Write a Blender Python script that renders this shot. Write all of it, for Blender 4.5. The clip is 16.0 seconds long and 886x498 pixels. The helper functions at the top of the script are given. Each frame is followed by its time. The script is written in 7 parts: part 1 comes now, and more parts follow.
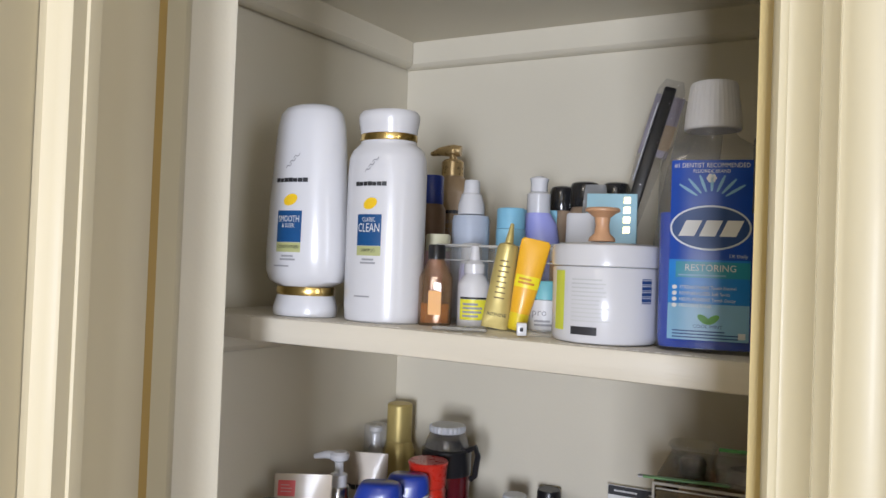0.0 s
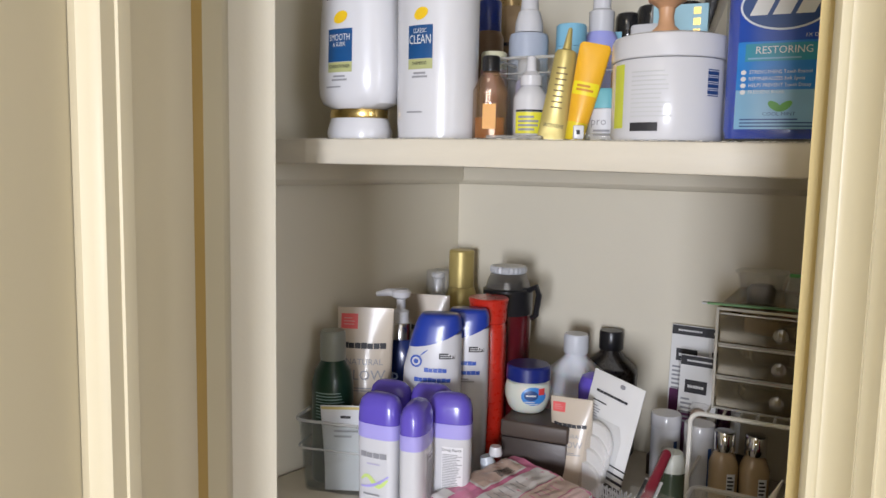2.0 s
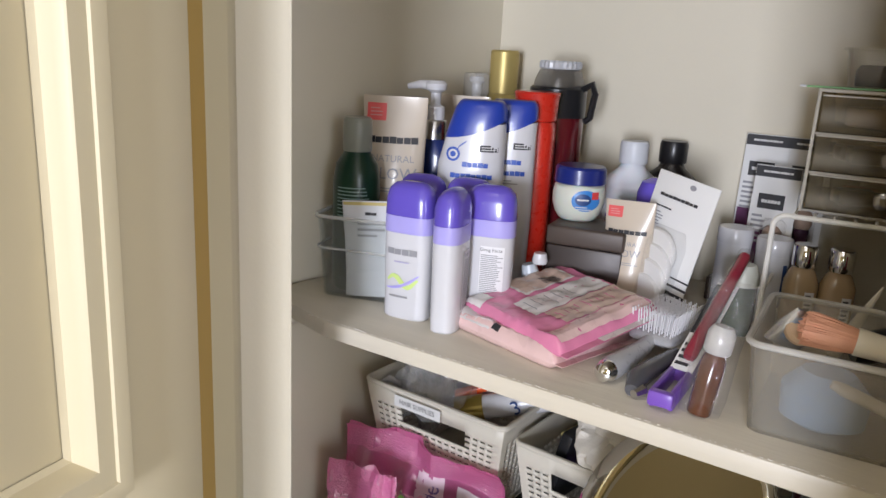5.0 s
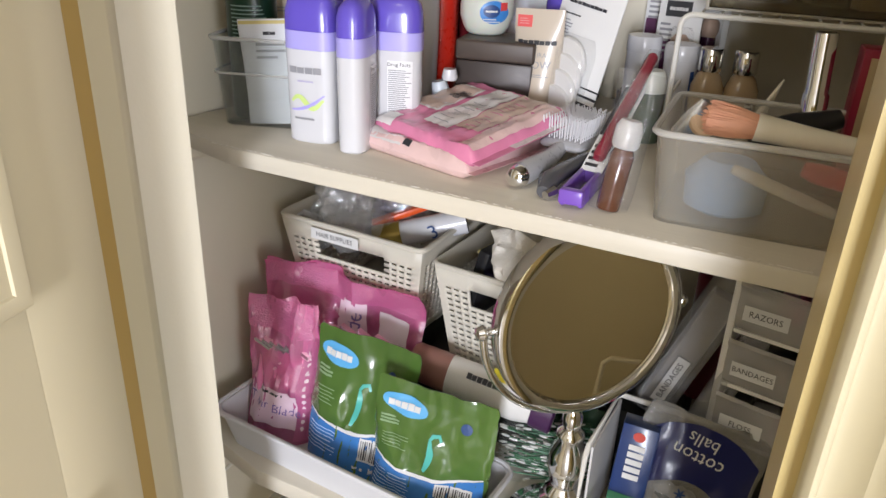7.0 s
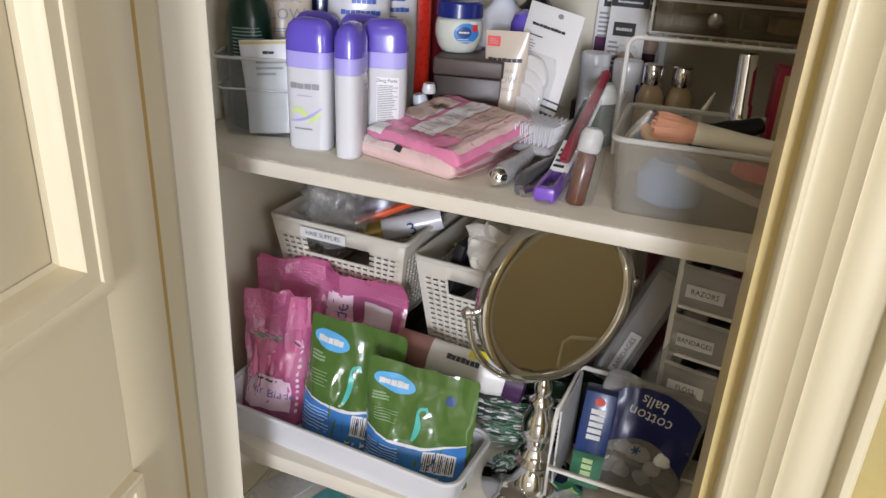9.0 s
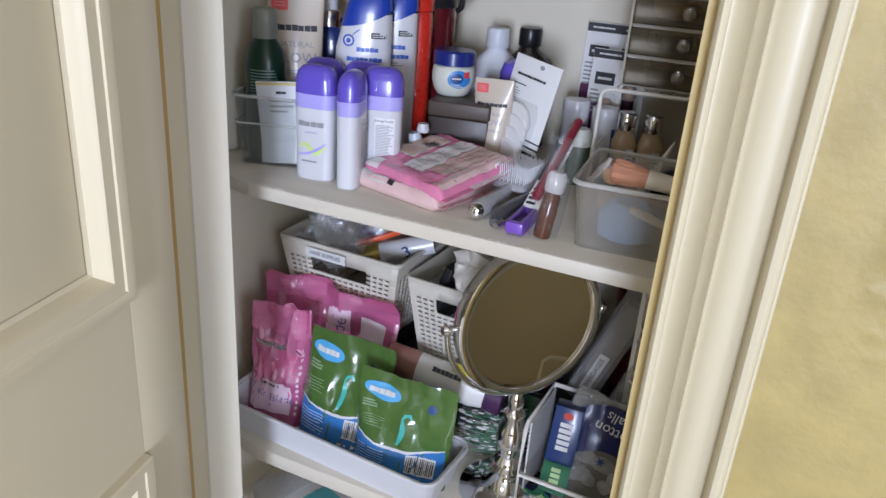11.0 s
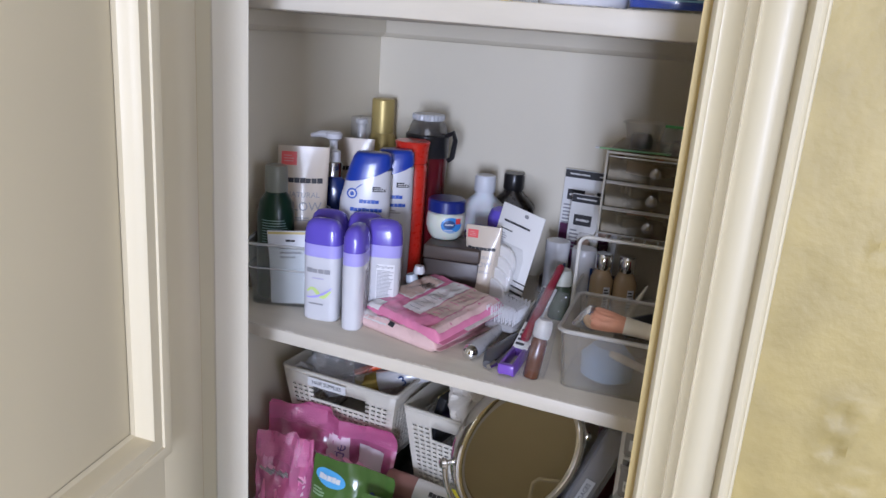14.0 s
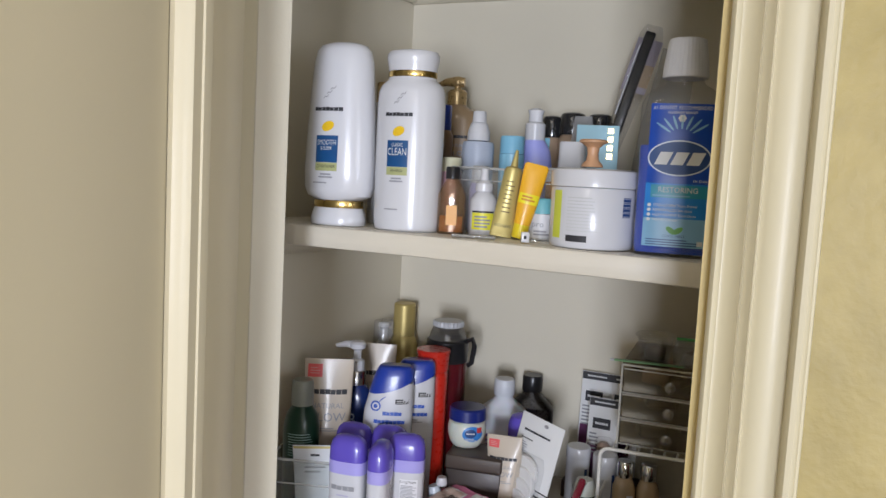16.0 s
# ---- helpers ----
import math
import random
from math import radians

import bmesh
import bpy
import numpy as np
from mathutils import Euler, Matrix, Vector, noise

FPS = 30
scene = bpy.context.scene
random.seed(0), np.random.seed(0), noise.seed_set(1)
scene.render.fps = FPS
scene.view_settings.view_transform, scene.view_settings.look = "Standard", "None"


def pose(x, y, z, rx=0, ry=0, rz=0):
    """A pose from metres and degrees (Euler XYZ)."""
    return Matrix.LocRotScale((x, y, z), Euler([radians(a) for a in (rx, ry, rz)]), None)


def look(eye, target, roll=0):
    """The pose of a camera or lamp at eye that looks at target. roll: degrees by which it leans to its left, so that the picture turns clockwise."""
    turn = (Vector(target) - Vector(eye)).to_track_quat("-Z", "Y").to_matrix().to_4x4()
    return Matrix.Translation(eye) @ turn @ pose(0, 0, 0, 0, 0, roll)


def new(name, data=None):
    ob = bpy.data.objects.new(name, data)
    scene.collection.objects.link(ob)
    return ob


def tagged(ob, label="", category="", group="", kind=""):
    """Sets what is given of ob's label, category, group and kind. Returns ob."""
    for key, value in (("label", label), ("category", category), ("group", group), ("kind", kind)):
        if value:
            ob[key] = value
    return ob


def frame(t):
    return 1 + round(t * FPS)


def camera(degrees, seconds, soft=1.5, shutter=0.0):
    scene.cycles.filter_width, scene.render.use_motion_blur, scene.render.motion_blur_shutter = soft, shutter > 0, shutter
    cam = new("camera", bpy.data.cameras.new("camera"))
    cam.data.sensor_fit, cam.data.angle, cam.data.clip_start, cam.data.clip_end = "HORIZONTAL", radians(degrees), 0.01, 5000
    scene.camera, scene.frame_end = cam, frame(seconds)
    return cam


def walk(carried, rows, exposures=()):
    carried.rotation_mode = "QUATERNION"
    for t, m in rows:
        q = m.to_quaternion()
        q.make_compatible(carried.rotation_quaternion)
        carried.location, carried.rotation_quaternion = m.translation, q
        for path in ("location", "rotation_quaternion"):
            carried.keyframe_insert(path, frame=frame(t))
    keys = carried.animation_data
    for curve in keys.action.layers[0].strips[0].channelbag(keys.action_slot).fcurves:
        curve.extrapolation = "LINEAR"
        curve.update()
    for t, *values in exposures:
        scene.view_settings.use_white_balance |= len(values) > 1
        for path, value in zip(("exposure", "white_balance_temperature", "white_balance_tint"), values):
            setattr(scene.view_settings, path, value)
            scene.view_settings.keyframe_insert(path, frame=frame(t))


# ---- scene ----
cam = camera(60.80, 16.0)
PATH = [
    (0, (0.0456, 0.0723, 1.5249), (-0.8594, 1.8554, 1.5625), 2.13),
    (0.5, (0.0432, 0.0644, 1.5118), (-0.8969, 1.8295, 1.4869), 1.70),
    (1, (0.0570, 0.0417, 1.4990), (-0.9146, 1.7875, 1.4104), 1.34),
    (1.5, (0.0621, 0.0431, 1.4660), (-0.9413, 1.7665, 1.3142), 0.99),
    (2, (0.0575, 0.0959, 1.4304), (-1.0011, 1.7783, 1.2098), 1.19),
    (2.5, (0.0500, 0.1576, 1.3959), (-1.0700, 1.7905, 1.1144), 1.83),
    (3, (0.0346, 0.1741, 1.3714), (-1.1168, 1.7775, 1.0500), 2.39),
    (3.2, (0.0278, 0.1751, 1.3620), (-1.1267, 1.7740, 1.0292), 2.65),
    (5.3, (-0.0209, 0.1781, 1.2736), (-1.0563, 1.7968, 0.7189), 3.10),
    (5.5, (-0.0221, 0.1793, 1.2624), (-1.0332, 1.8018, 0.6747), 3.00),
    (6, (-0.0173, 0.1864, 1.2448), (-0.9612, 1.8116, 0.5608), 2.84),
    (6.5, (-0.0119, 0.1922, 1.2430), (-0.8843, 1.8171, 0.4693), 2.55),
    (7, (-0.0069, 0.1805, 1.2415), (-0.8165, 1.8054, 0.4023), 2.29),
    (7.5, (-0.0044, 0.1618, 1.2371), (-0.7628, 1.7954, 0.3675), 2.15),
    (8, (-0.0058, 0.1440, 1.2447), (-0.7267, 1.7943, 0.3748), 2.17),
    (8.5, (-0.0085, 0.1132, 1.2542), (-0.7003, 1.7847, 0.4014), 2.44),
    (9, (-0.0107, 0.0633, 1.2736), (-0.6743, 1.7605, 0.4494), 3.12),
    (9.2, (-0.0018, 0.0450, 1.2839), (-0.6657, 1.7480, 0.4722), 3.26),
    (11.3, (0.0767, -0.0045, 1.3262), (-0.6750, 1.6820, 0.5576), 4.71),
    (11.5, (0.0825, 0.0005, 1.3196), (-0.6931, 1.6816, 0.5630), 4.48),
    (12, (0.0643, -0.0173, 1.3338), (-0.7045, 1.6686, 0.5810), 4.05),
    (12.5, (0.0322, -0.0500, 1.3438), (-0.7010, 1.6595, 0.6090), 3.78),
    (13, (0.0256, -0.0726, 1.3515), (-0.6788, 1.6659, 0.6577), 3.78),
    (13.5, (0.0493, -0.0756, 1.3785), (-0.6431, 1.6883, 0.7387), 3.93),
    (14, (0.0643, -0.0759, 1.4203), (-0.6578, 1.7042, 0.8637), 4.34),
    (14.5, (0.0754, -0.0799, 1.4556), (-0.6991, 1.7094, 1.0101), 3.97),
    (15, (0.0706, -0.0879, 1.4788), (-0.7241, 1.7139, 1.1291), 3.47),
    (15.5, (0.0652, -0.0948, 1.5043), (-0.7406, 1.7171, 1.2437), 3.21),
    (16, (0.0656, -0.1054, 1.5262), (-0.7494, 1.7121, 1.3462), 3.03),
]
walk(cam, [(t, look(eye, target, roll)) for t, eye, target, roll in PATH], ((0, -0.09, 6050, 10), (1.5, -0.03, 6120, 10), (3, 0.0, 6450, 11), (5.5, 0.19, 6120, 11), (7, 0.32, 6330, 10), (9, 0.05, 6200, 11), (11.5, -0.05, 5430, 13), (12.5, -0.04, 5780, 14), (14.2, -0.10, 5380, 16), (16, -0.24, 6000, 10)))

# ---- world and light ----
world = bpy.data.worlds.new("world")
scene.world = world
world.use_nodes = True
world.node_tree.nodes["Background"].inputs[0].default_value = (0.9, 0.86, 0.78, 1)
world.node_tree.nodes["Background"].inputs[1].default_value = 0.07


def area(name, eye, target, w, h, power, color):
    d = bpy.data.lights.new(name, "AREA")
    d.shape, d.size, d.size_y, d.energy, d.color = "RECTANGLE", w, h, power, color
    ob = new(name, d)
    ob.matrix_world = look(eye, target)
    return ob


area("window_light", (1.02, -3.4, 1.25), (-0.25, 0.9, 1.15), 0.7, 1.1, 152, (0.89, 0.90, 0.975))
# Added fill from the right, out of view, to brighten the open door.
area("side_fill_light", (2.15, -0.9, 1.45), (-0.4, 0.3, 1.3), 0.9, 1.1, 34, (0.89, 0.90, 0.975))
# Weak warm fill added overhead, with no fixture behind it.
area("overhead_fill_light", (-0.25, -0.55, 2.36), (-0.25, -0.55, 0), 0.34, 0.34, 3, (1.0, 0.88, 0.70))

# ---- materials ----
MATS = {}


def mat(name, rgb, rough=0.4, metal=0.0, var=0.06, scale=25.0, bump=0.05, coat=0.0, trans=0.0, ior=1.46, fine=180.0, sub=0.0, aniso=None):
    """A surface with stains at a large scale and grain at a fine one."""
    if name in MATS:
        return MATS[name]
    m = bpy.data.materials.new(name)
    m.use_nodes = True
    nt = m.node_tree
    b = nt.nodes["Principled BSDF"]
    tc = nt.nodes.new("ShaderNodeTexCoord")
    vec = tc.outputs["Object"]
    if aniso:
        mp = nt.nodes.new("ShaderNodeMapping")
        mp.inputs["Scale"].default_value = aniso
        nt.links.new(vec, mp.inputs[0])
        vec = mp.outputs[0]
    n1 = nt.nodes.new("ShaderNodeTexNoise")
    n1.inputs["Scale"].default_value, n1.inputs["Detail"].default_value = scale, 5
    n2 = nt.nodes.new("ShaderNodeTexNoise")
    n2.inputs["Scale"].default_value, n2.inputs["Detail"].default_value = fine, 3
    nt.links.new(vec, n1.inputs["Vector"])
    nt.links.new(vec, n2.inputs["Vector"])
    ramp = nt.nodes.new("ShaderNodeMix")
    ramp.data_type = "RGBA"
    ramp.inputs["A"].default_value = (*[max(c * (1 - var), 0) for c in rgb], 1)
    ramp.inputs["B"].default_value = (*[min(c * (1 + var), 1) for c in rgb], 1)
    nt.links.new(n1.outputs["Fac"], ramp.inputs["Factor"])
    nt.links.new(ramp.outputs["Result"], b.inputs["Base Color"])
    rr = nt.nodes.new("ShaderNodeMapRange")
    rr.inputs["To Min"].default_value, rr.inputs["To Max"].default_value = max(rough - 0.03, 0.02), min(rough + 0.03, 1)
    nt.links.new(n2.outputs["Fac"], rr.inputs["Value"])
    b.inputs["Roughness"].default_value = rough
    if bump:
        nt.links.new(rr.outputs["Result"], b.inputs["Roughness"])
    if bump:
        bp = nt.nodes.new("ShaderNodeBump")
        bp.inputs["Strength"].default_value, bp.inputs["Distance"].default_value = bump, 0.0006
        nt.links.new(n2.outputs["Fac"], bp.inputs["Height"])
        nt.links.new(bp.outputs["Normal"], b.inputs["Normal"])
    b.inputs["Metallic"].default_value = metal
    b.inputs["Coat Weight"].default_value = coat
    b.inputs["Coat Roughness"].default_value = 0.12
    b.inputs["Transmission Weight"].default_value = trans
    b.inputs["IOR"].default_value = ior
    if sub:
        b.inputs["Subsurface Weight"].default_value = sub
        b.inputs["Subsurface Scale"].default_value = 0.006
    MATS[name] = m
    return m


def film(name, rgb, body=0.2, rough=0.08, crinkle=0.5, scale=60.0, gloss=0.045, soft=0.0):
    """Thin clear plastic: mostly see-through, with a glossy face."""
    if name in MATS:
        return MATS[name]
    m = bpy.data.materials.new(name)
    m.use_nodes = True
    nt = m.node_tree
    out = nt.nodes["Material Output"]
    n = nt.nodes.new("ShaderNodeTexNoise")
    n.inputs["Scale"].default_value, n.inputs["Detail"].default_value = scale, 4
    bp = nt.nodes.new("ShaderNodeBump")
    bp.inputs["Strength"].default_value, bp.inputs["Distance"].default_value = crinkle, 0.003
    nt.links.new(n.outputs["Fac"], bp.inputs["Height"])
    tr = nt.nodes.new("ShaderNodeBsdfTransparent")
    tr.inputs[0].default_value = (*[0.45 + 0.55 * c for c in rgb], 1)
    df = nt.nodes.new("ShaderNodeBsdfDiffuse")
    df.inputs["Color"].default_value = (*rgb, 1)
    nt.links.new(bp.outputs["Normal"], df.inputs["Normal"])
    gl = nt.nodes.new("ShaderNodeBsdfGlossy")
    gl.inputs["Roughness"].default_value = rough
    nt.links.new(bp.outputs["Normal"], gl.inputs["Normal"])
    m1 = nt.nodes.new("ShaderNodeMixShader")
    m1.inputs[0].default_value = body
    nt.links.new(tr.outputs[0], m1.inputs[1])
    tl = nt.nodes.new("ShaderNodeBsdfTranslucent")
    tl.inputs["Color"].default_value = (*rgb, 1)
    m0 = nt.nodes.new("ShaderNodeMixShader")
    m0.inputs[0].default_value = soft
    nt.links.new(df.outputs[0], m0.inputs[1])
    nt.links.new(tl.outputs[0], m0.inputs[2])
    nt.links.new(m0.outputs[0], m1.inputs[2])
    lw = nt.nodes.new("ShaderNodeLayerWeight")
    lw.inputs["Blend"].default_value = 0.5
    pw = nt.nodes.new("ShaderNodeMath")
    pw.operation = "POWER"
    pw.inputs[1].default_value = 4.0
    nt.links.new(lw.outputs["Facing"], pw.inputs[0])
    mr = nt.nodes.new("ShaderNodeMapRange")
    mr.inputs["To Min"].default_value, mr.inputs["To Max"].default_value = gloss, 0.4
    nt.links.new(pw.outputs[0], mr.inputs["Value"])
    m2 = nt.nodes.new("ShaderNodeMixShader")
    nt.links.new(mr.outputs["Result"], m2.inputs[0])
    nt.links.new(m1.outputs[0], m2.inputs[1])
    nt.links.new(gl.outputs[0], m2.inputs[2])
    nt.links.new(m2.outputs[0], out.inputs["Surface"])
    nt.nodes.remove(nt.nodes["Principled BSDF"])
    MATS[name] = m
    return m


PAINT = mat("interior_paint", (0.70, 0.65, 0.525), 0.42, var=0.05, scale=5, bump=0.25, fine=260)
TRIM = mat("cream_trim_paint", (0.54, 0.48, 0.325), 0.44, var=0.06, scale=5, bump=0.2, coat=0.04, fine=60)
DOORP = mat("cream_door_paint", (0.60, 0.53, 0.365), 0.5, var=0.05, scale=4, bump=0.12, coat=0.03, fine=90)
SHELFP = mat("shelf_paint", (0.65, 0.60, 0.495), 0.42, var=0.13, scale=40, bump=0.5, fine=260, aniso=(0.12, 1, 1))
WHITE = mat("white_plastic", (0.65, 0.65, 0.675), 0.26, var=0.0, bump=0.0, coat=0.3)
WHITEM = mat("white_matt_plastic", (0.63, 0.63, 0.65), 0.42, var=0.02, bump=0.02)
CREAMP = mat("cream_plastic", (0.64, 0.605, 0.52), 0.45, var=0.04, bump=0.03)
GOLD = mat("gold_foil", (0.62, 0.45, 0.16), 0.25, metal=1.0, var=0.1, bump=0.02)
CHROME = mat("chrome", (0.82, 0.82, 0.82), 0.07, metal=1.0, var=0.03, bump=0.0)
SILVER = mat("silver_metal", (0.62, 0.62, 0.64), 0.25, metal=1.0, var=0.05, bump=0.02)
BLACK = mat("black_plastic", (0.015, 0.015, 0.017), 0.3, var=0.2, bump=0.02)
INK = mat("black_ink", (0.03, 0.03, 0.035), 0.5, var=0.1, bump=0.0)
GREYINK = mat("grey_ink", (0.30, 0.30, 0.32), 0.5, var=0.1, bump=0.0)
PAPER = mat("white_paper", (0.68, 0.68, 0.67), 0.6, var=0.03, bump=0.05)
NAVY = mat("navy_ink", (0.02, 0.06, 0.20), 0.4, var=0.08, bump=0.0)
BLUE = mat("blue_plastic", (0.02, 0.05, 0.36), 0.3, var=0.06, bump=0.0, coat=0.3)
CLEAR = film("clear_plastic", (0.92, 0.92, 0.90), 0.03, 0.05, 0.05, 20)
BAG = film("clear_bag_film", (0.93, 0.94, 0.95), 0.10, 0.07, 0.8, 25, 0.26)


# ---- mesh tools ----
def finish(bm, angle=38):
    bmesh.ops.recalc_face_normals(bm, faces=bm.faces)
    me = bpy.data.meshes.new("m")
    bm.to_mesh(me)
    bm.free()
    for p in me.polygons:
        p.use_smooth = True
    me.set_sharp_from_angle(angle=radians(angle))
    return me


def part(name, bm, material, parent, label="", m=None, angle=38):
    me = finish(bm, angle) if isinstance(bm, bmesh.types.BMesh) else bm
    me.name = name
    if not me.materials:
        me.materials.append(material)
    ob = new(name, me)
    ob.parent = parent
    if m is not None:
        ob.matrix_local = m
    if label:
        tagged(ob, label)
    return ob


def thing(name, label, category, x, y, z, rz=0, rx=0, ry=0, group=""):
    ob = new(name)
    ob.empty_display_size = 0.02
    ob.matrix_world = pose(x, y, z, rx, ry, rz)
    return tagged(ob, label, category, group)


def solid(name, bm, material, label, category, kind="", m=None, group=""):
    me = finish(bm)
    me.name = name
    me.materials.append(material)
    ob = new(name, me)
    if m is not None:
        ob.matrix_world = m
    return tagged(ob, label, category, group, kind)


def box(x0, x1, y0, y1, z0, z1, bevel=0.0, seg=2):
    bm = bmesh.new()
    bmesh.ops.create_cube(bm, size=1)
    for v in bm.verts:
        v.co = Vector(((x0 + x1) / 2 + v.co.x * (x1 - x0), (y0 + y1) / 2 + v.co.y * (y1 - y0), (z0 + z1) / 2 + v.co.z * (z1 - z0)))
    if bevel:
        bmesh.ops.bevel(bm, geom=bm.edges[:], offset=bevel, segments=seg, affect="EDGES", profile=0.5)
    return bm


def prism(points, z0, z1, bevel=0.0):
    """An outline in x, y raised from z0 to z1."""
    bm = bmesh.new()
    vs = [bm.verts.new((x, y, z0)) for x, y in points]
    f = bm.faces.new(vs)
    top = bmesh.ops.extrude_face_region(bm, geom=[f])["geom"]
    for v in top:
        if isinstance(v, bmesh.types.BMVert):
            v.co.z = z1
    if bevel:
        bmesh.ops.bevel(bm, geom=bm.edges[:], offset=bevel, segments=2, affect="EDGES", profile=0.5)
    return bm


def merge(*bms):
    out = bms[0]
    for b in bms[1:]:
        me = bpy.data.meshes.new("t")
        b.to_mesh(me)
        b.free()
        out.from_mesh(me)
        bpy.data.meshes.remove(me)
    return out


def moved(bm, m):
    bmesh.ops.transform(bm, matrix=m, verts=bm.verts)
    return bm


def tube(points, r, seg=8, closed=False, caps=True):
    """A round rod along points."""
    pts = [Vector(p) for p in points]
    n = len(pts)
    bm = bmesh.new()
    rings = []
    side = None
    for i, p in enumerate(pts):
        a = pts[(i - 1) % n] if closed or i else p
        b = pts[(i + 1) % n] if closed or i < n - 1 else p
        d = (b - a).normalized()
        if side is None:
            side = d.orthogonal().normalized()
        side = (side - d * side.dot(d)).normalized()
        up = d.cross(side)
        rr = r[i] if isinstance(r, (list, tuple)) else r
        rings.append([bm.verts.new(p + (side * math.cos(2 * math.pi * k / seg) + up * math.sin(2 * math.pi * k / seg)) * rr) for k in range(seg)])
    for i in range(n if closed else n - 1):
        A, B = rings[i], rings[(i + 1) % n]
        for k in range(seg):
            bm.faces.new((A[k], A[(k + 1) % seg], B[(k + 1) % seg], B[k]))
    if caps and not closed:
        bm.faces.new(rings[0][::-1])
        bm.faces.new(rings[-1])
    return bm


class Body:
    """A bottle-like form: sections (z, half width, half depth, squareness) from bottom to top; its front looks along -y."""

    def __init__(self, *sections):
        self.s = [(*q, 2.0)[:4] if len(q) == 3 else q for q in sections]

    def at(self, z):
        s = self.s
        if z <= s[0][0]:
            return s[0][1:]
        for p, q in zip(s, s[1:]):
            if z <= q[0]:
                f = (z - p[0]) / max(q[0] - p[0], 1e-9)
                return tuple(u + (v - u) * f for u, v in zip(p[1:], q[1:]))
        return s[-1][1:]

    def front(self, x, z, off=0.0):
        a, b, n = self.at(z)
        t = min(abs(x) / max(a, 1e-6), 0.999)
        return -b * (1 - t ** n) ** (1 / n) - off

    def mesh(self, seg=40, z0=None, z1=None, grow=0.0, cap=True):
        bm = bmesh.new()
        rings = []
        s = self.s
        if z0 is not None:
            s = [(z0, *self.at(z0)), *[q for q in s if z0 < q[0] < z1], (z1, *self.at(z1))]
        for z, a, b, n in s:
            ring = []
            for k in range(seg):
                t = 2 * math.pi * k / seg
                c, d = math.cos(t), math.sin(t)
                e = 2 / n
                ring.append(bm.verts.new(((a + grow) * math.copysign(abs(c) ** e, c), (b + grow) * math.copysign(abs(d) ** e, d), z)))
            rings.append(ring)
        for A, B in zip(rings, rings[1:]):
            for k in range(seg):
                bm.faces.new((A[k], A[(k + 1) % seg], B[(k + 1) % seg], B[k]))
        if cap:
            bm.faces.new(rings[0][::-1])
            bm.faces.new(rings[-1])
        return bm

    def patch(self, x0, x1, z0, z1, off=0.0005, nx=12, nz=10, cut=None):
        """A thin printed patch on the front."""
        bm = bmesh.new()
        g = [[bm.verts.new((x, self.front(x, z, off), z)) for x in np.linspace(x0, x1, nx + 1)] for z in np.linspace(z0, z1, nz + 1)]
        for i in range(nz):
            for k in range(nx):
                bm.faces.new((g[i][k], g[i][k + 1], g[i + 1][k + 1], g[i + 1][k]))
        return bm

    def disc(self, cx, cz, rx, rz, off=0.0007, tilt=0.0, seg=28):
        bm = bmesh.new()
        c = bm.verts.new((cx, self.front(cx, cz, off), cz))
        last = None
        for f in (0.25, 0.5, 0.75, 1.0):
            ring = []
            for k in range(seg):
                t = 2 * math.pi * k / seg
                u, v = f * rx * math.cos(t), f * rz * math.sin(t)
                x, z = cx + u * math.cos(tilt) - v * math.sin(tilt), cz + u * math.sin(tilt) + v * math.cos(tilt)
                ring.append(bm.verts.new((x, self.front(x, z, off), z)))
            for k in range(seg):
                n = (k + 1) % seg
                bm.faces.new((last[k], ring[k], ring[n], last[n]) if last else (c, ring[k], ring[n]))
            last = ring
        return bm

    def strip(self, pts, w, off=0.0008):
        """A printed stroke through points (x, z)."""
        bm = bmesh.new()
        L = []
        for i, (x, z) in enumerate(pts):
            a, b = pts[max(i - 1, 0)], pts[min(i + 1, len(pts) - 1)]
            d = Vector((b[0] - a[0], b[1] - a[1])).normalized()
            ww = w * (0.35 + 0.65 * math.sin(math.pi * (i + 0.5) / len(pts)))
            q = []
            for s in (-1, 1):
                xx, zz = x - s * d.y * ww / 2, z + s * d.x * ww / 2
                q.append(bm.verts.new((xx, self.front(xx, zz, off), zz)))
            L.append(q)
        for p, q in zip(L, L[1:]):
            bm.faces.new((p[0], q[0], q[1], p[1]))
        return bm

    def text(self, words, cx, cz, size, off=0.0009, tilt=0.0, squeeze=1.0):
        bm = letters(words, size, squeeze)
        for v in bm.verts:
            u, w = v.co.x, v.co.y
            x, z = cx + u * math.cos(tilt) - w * math.sin(tilt), cz + u * math.sin(tilt) + w * math.cos(tilt)
            v.co = Vector((x, self.front(x, z, off), z))
        return bm

    def bars(self, cx, z0, z1, width, lines, fill=0.55, off=0.0008, seed=1, left=True):
        """Lines of small print as plain bars."""
        rnd = random.Random(seed)
        bms = []
        step = (z1 - z0) / lines
        for i in range(lines):
            z = z1 - (i + 0.5) * step
            w = width * rnd.uniform(0.7, 1.0)
            x0 = cx - width / 2 if left else cx - w / 2
            bms.append(self.patch(x0, x0 + w, z - step * fill / 2, z + step * fill / 2, off, 6, 1))
        return merge(*bms)

    def wordbars(self, cx, cz, width, height, n, off=0.0009):
        """A brand word as a row of plain blocks."""
        step = width / n
        bms = []
        for i in range(n):
            x = cx - width / 2 + i * step
            bms.append(self.patch(x, x + step * (0.95, 0.88, 0.92)[i % 3], cz - height * 0.27, cz + height * (0.30, 0.24, 0.27)[i % 3], off, 2, 3))
        return merge(*bms)

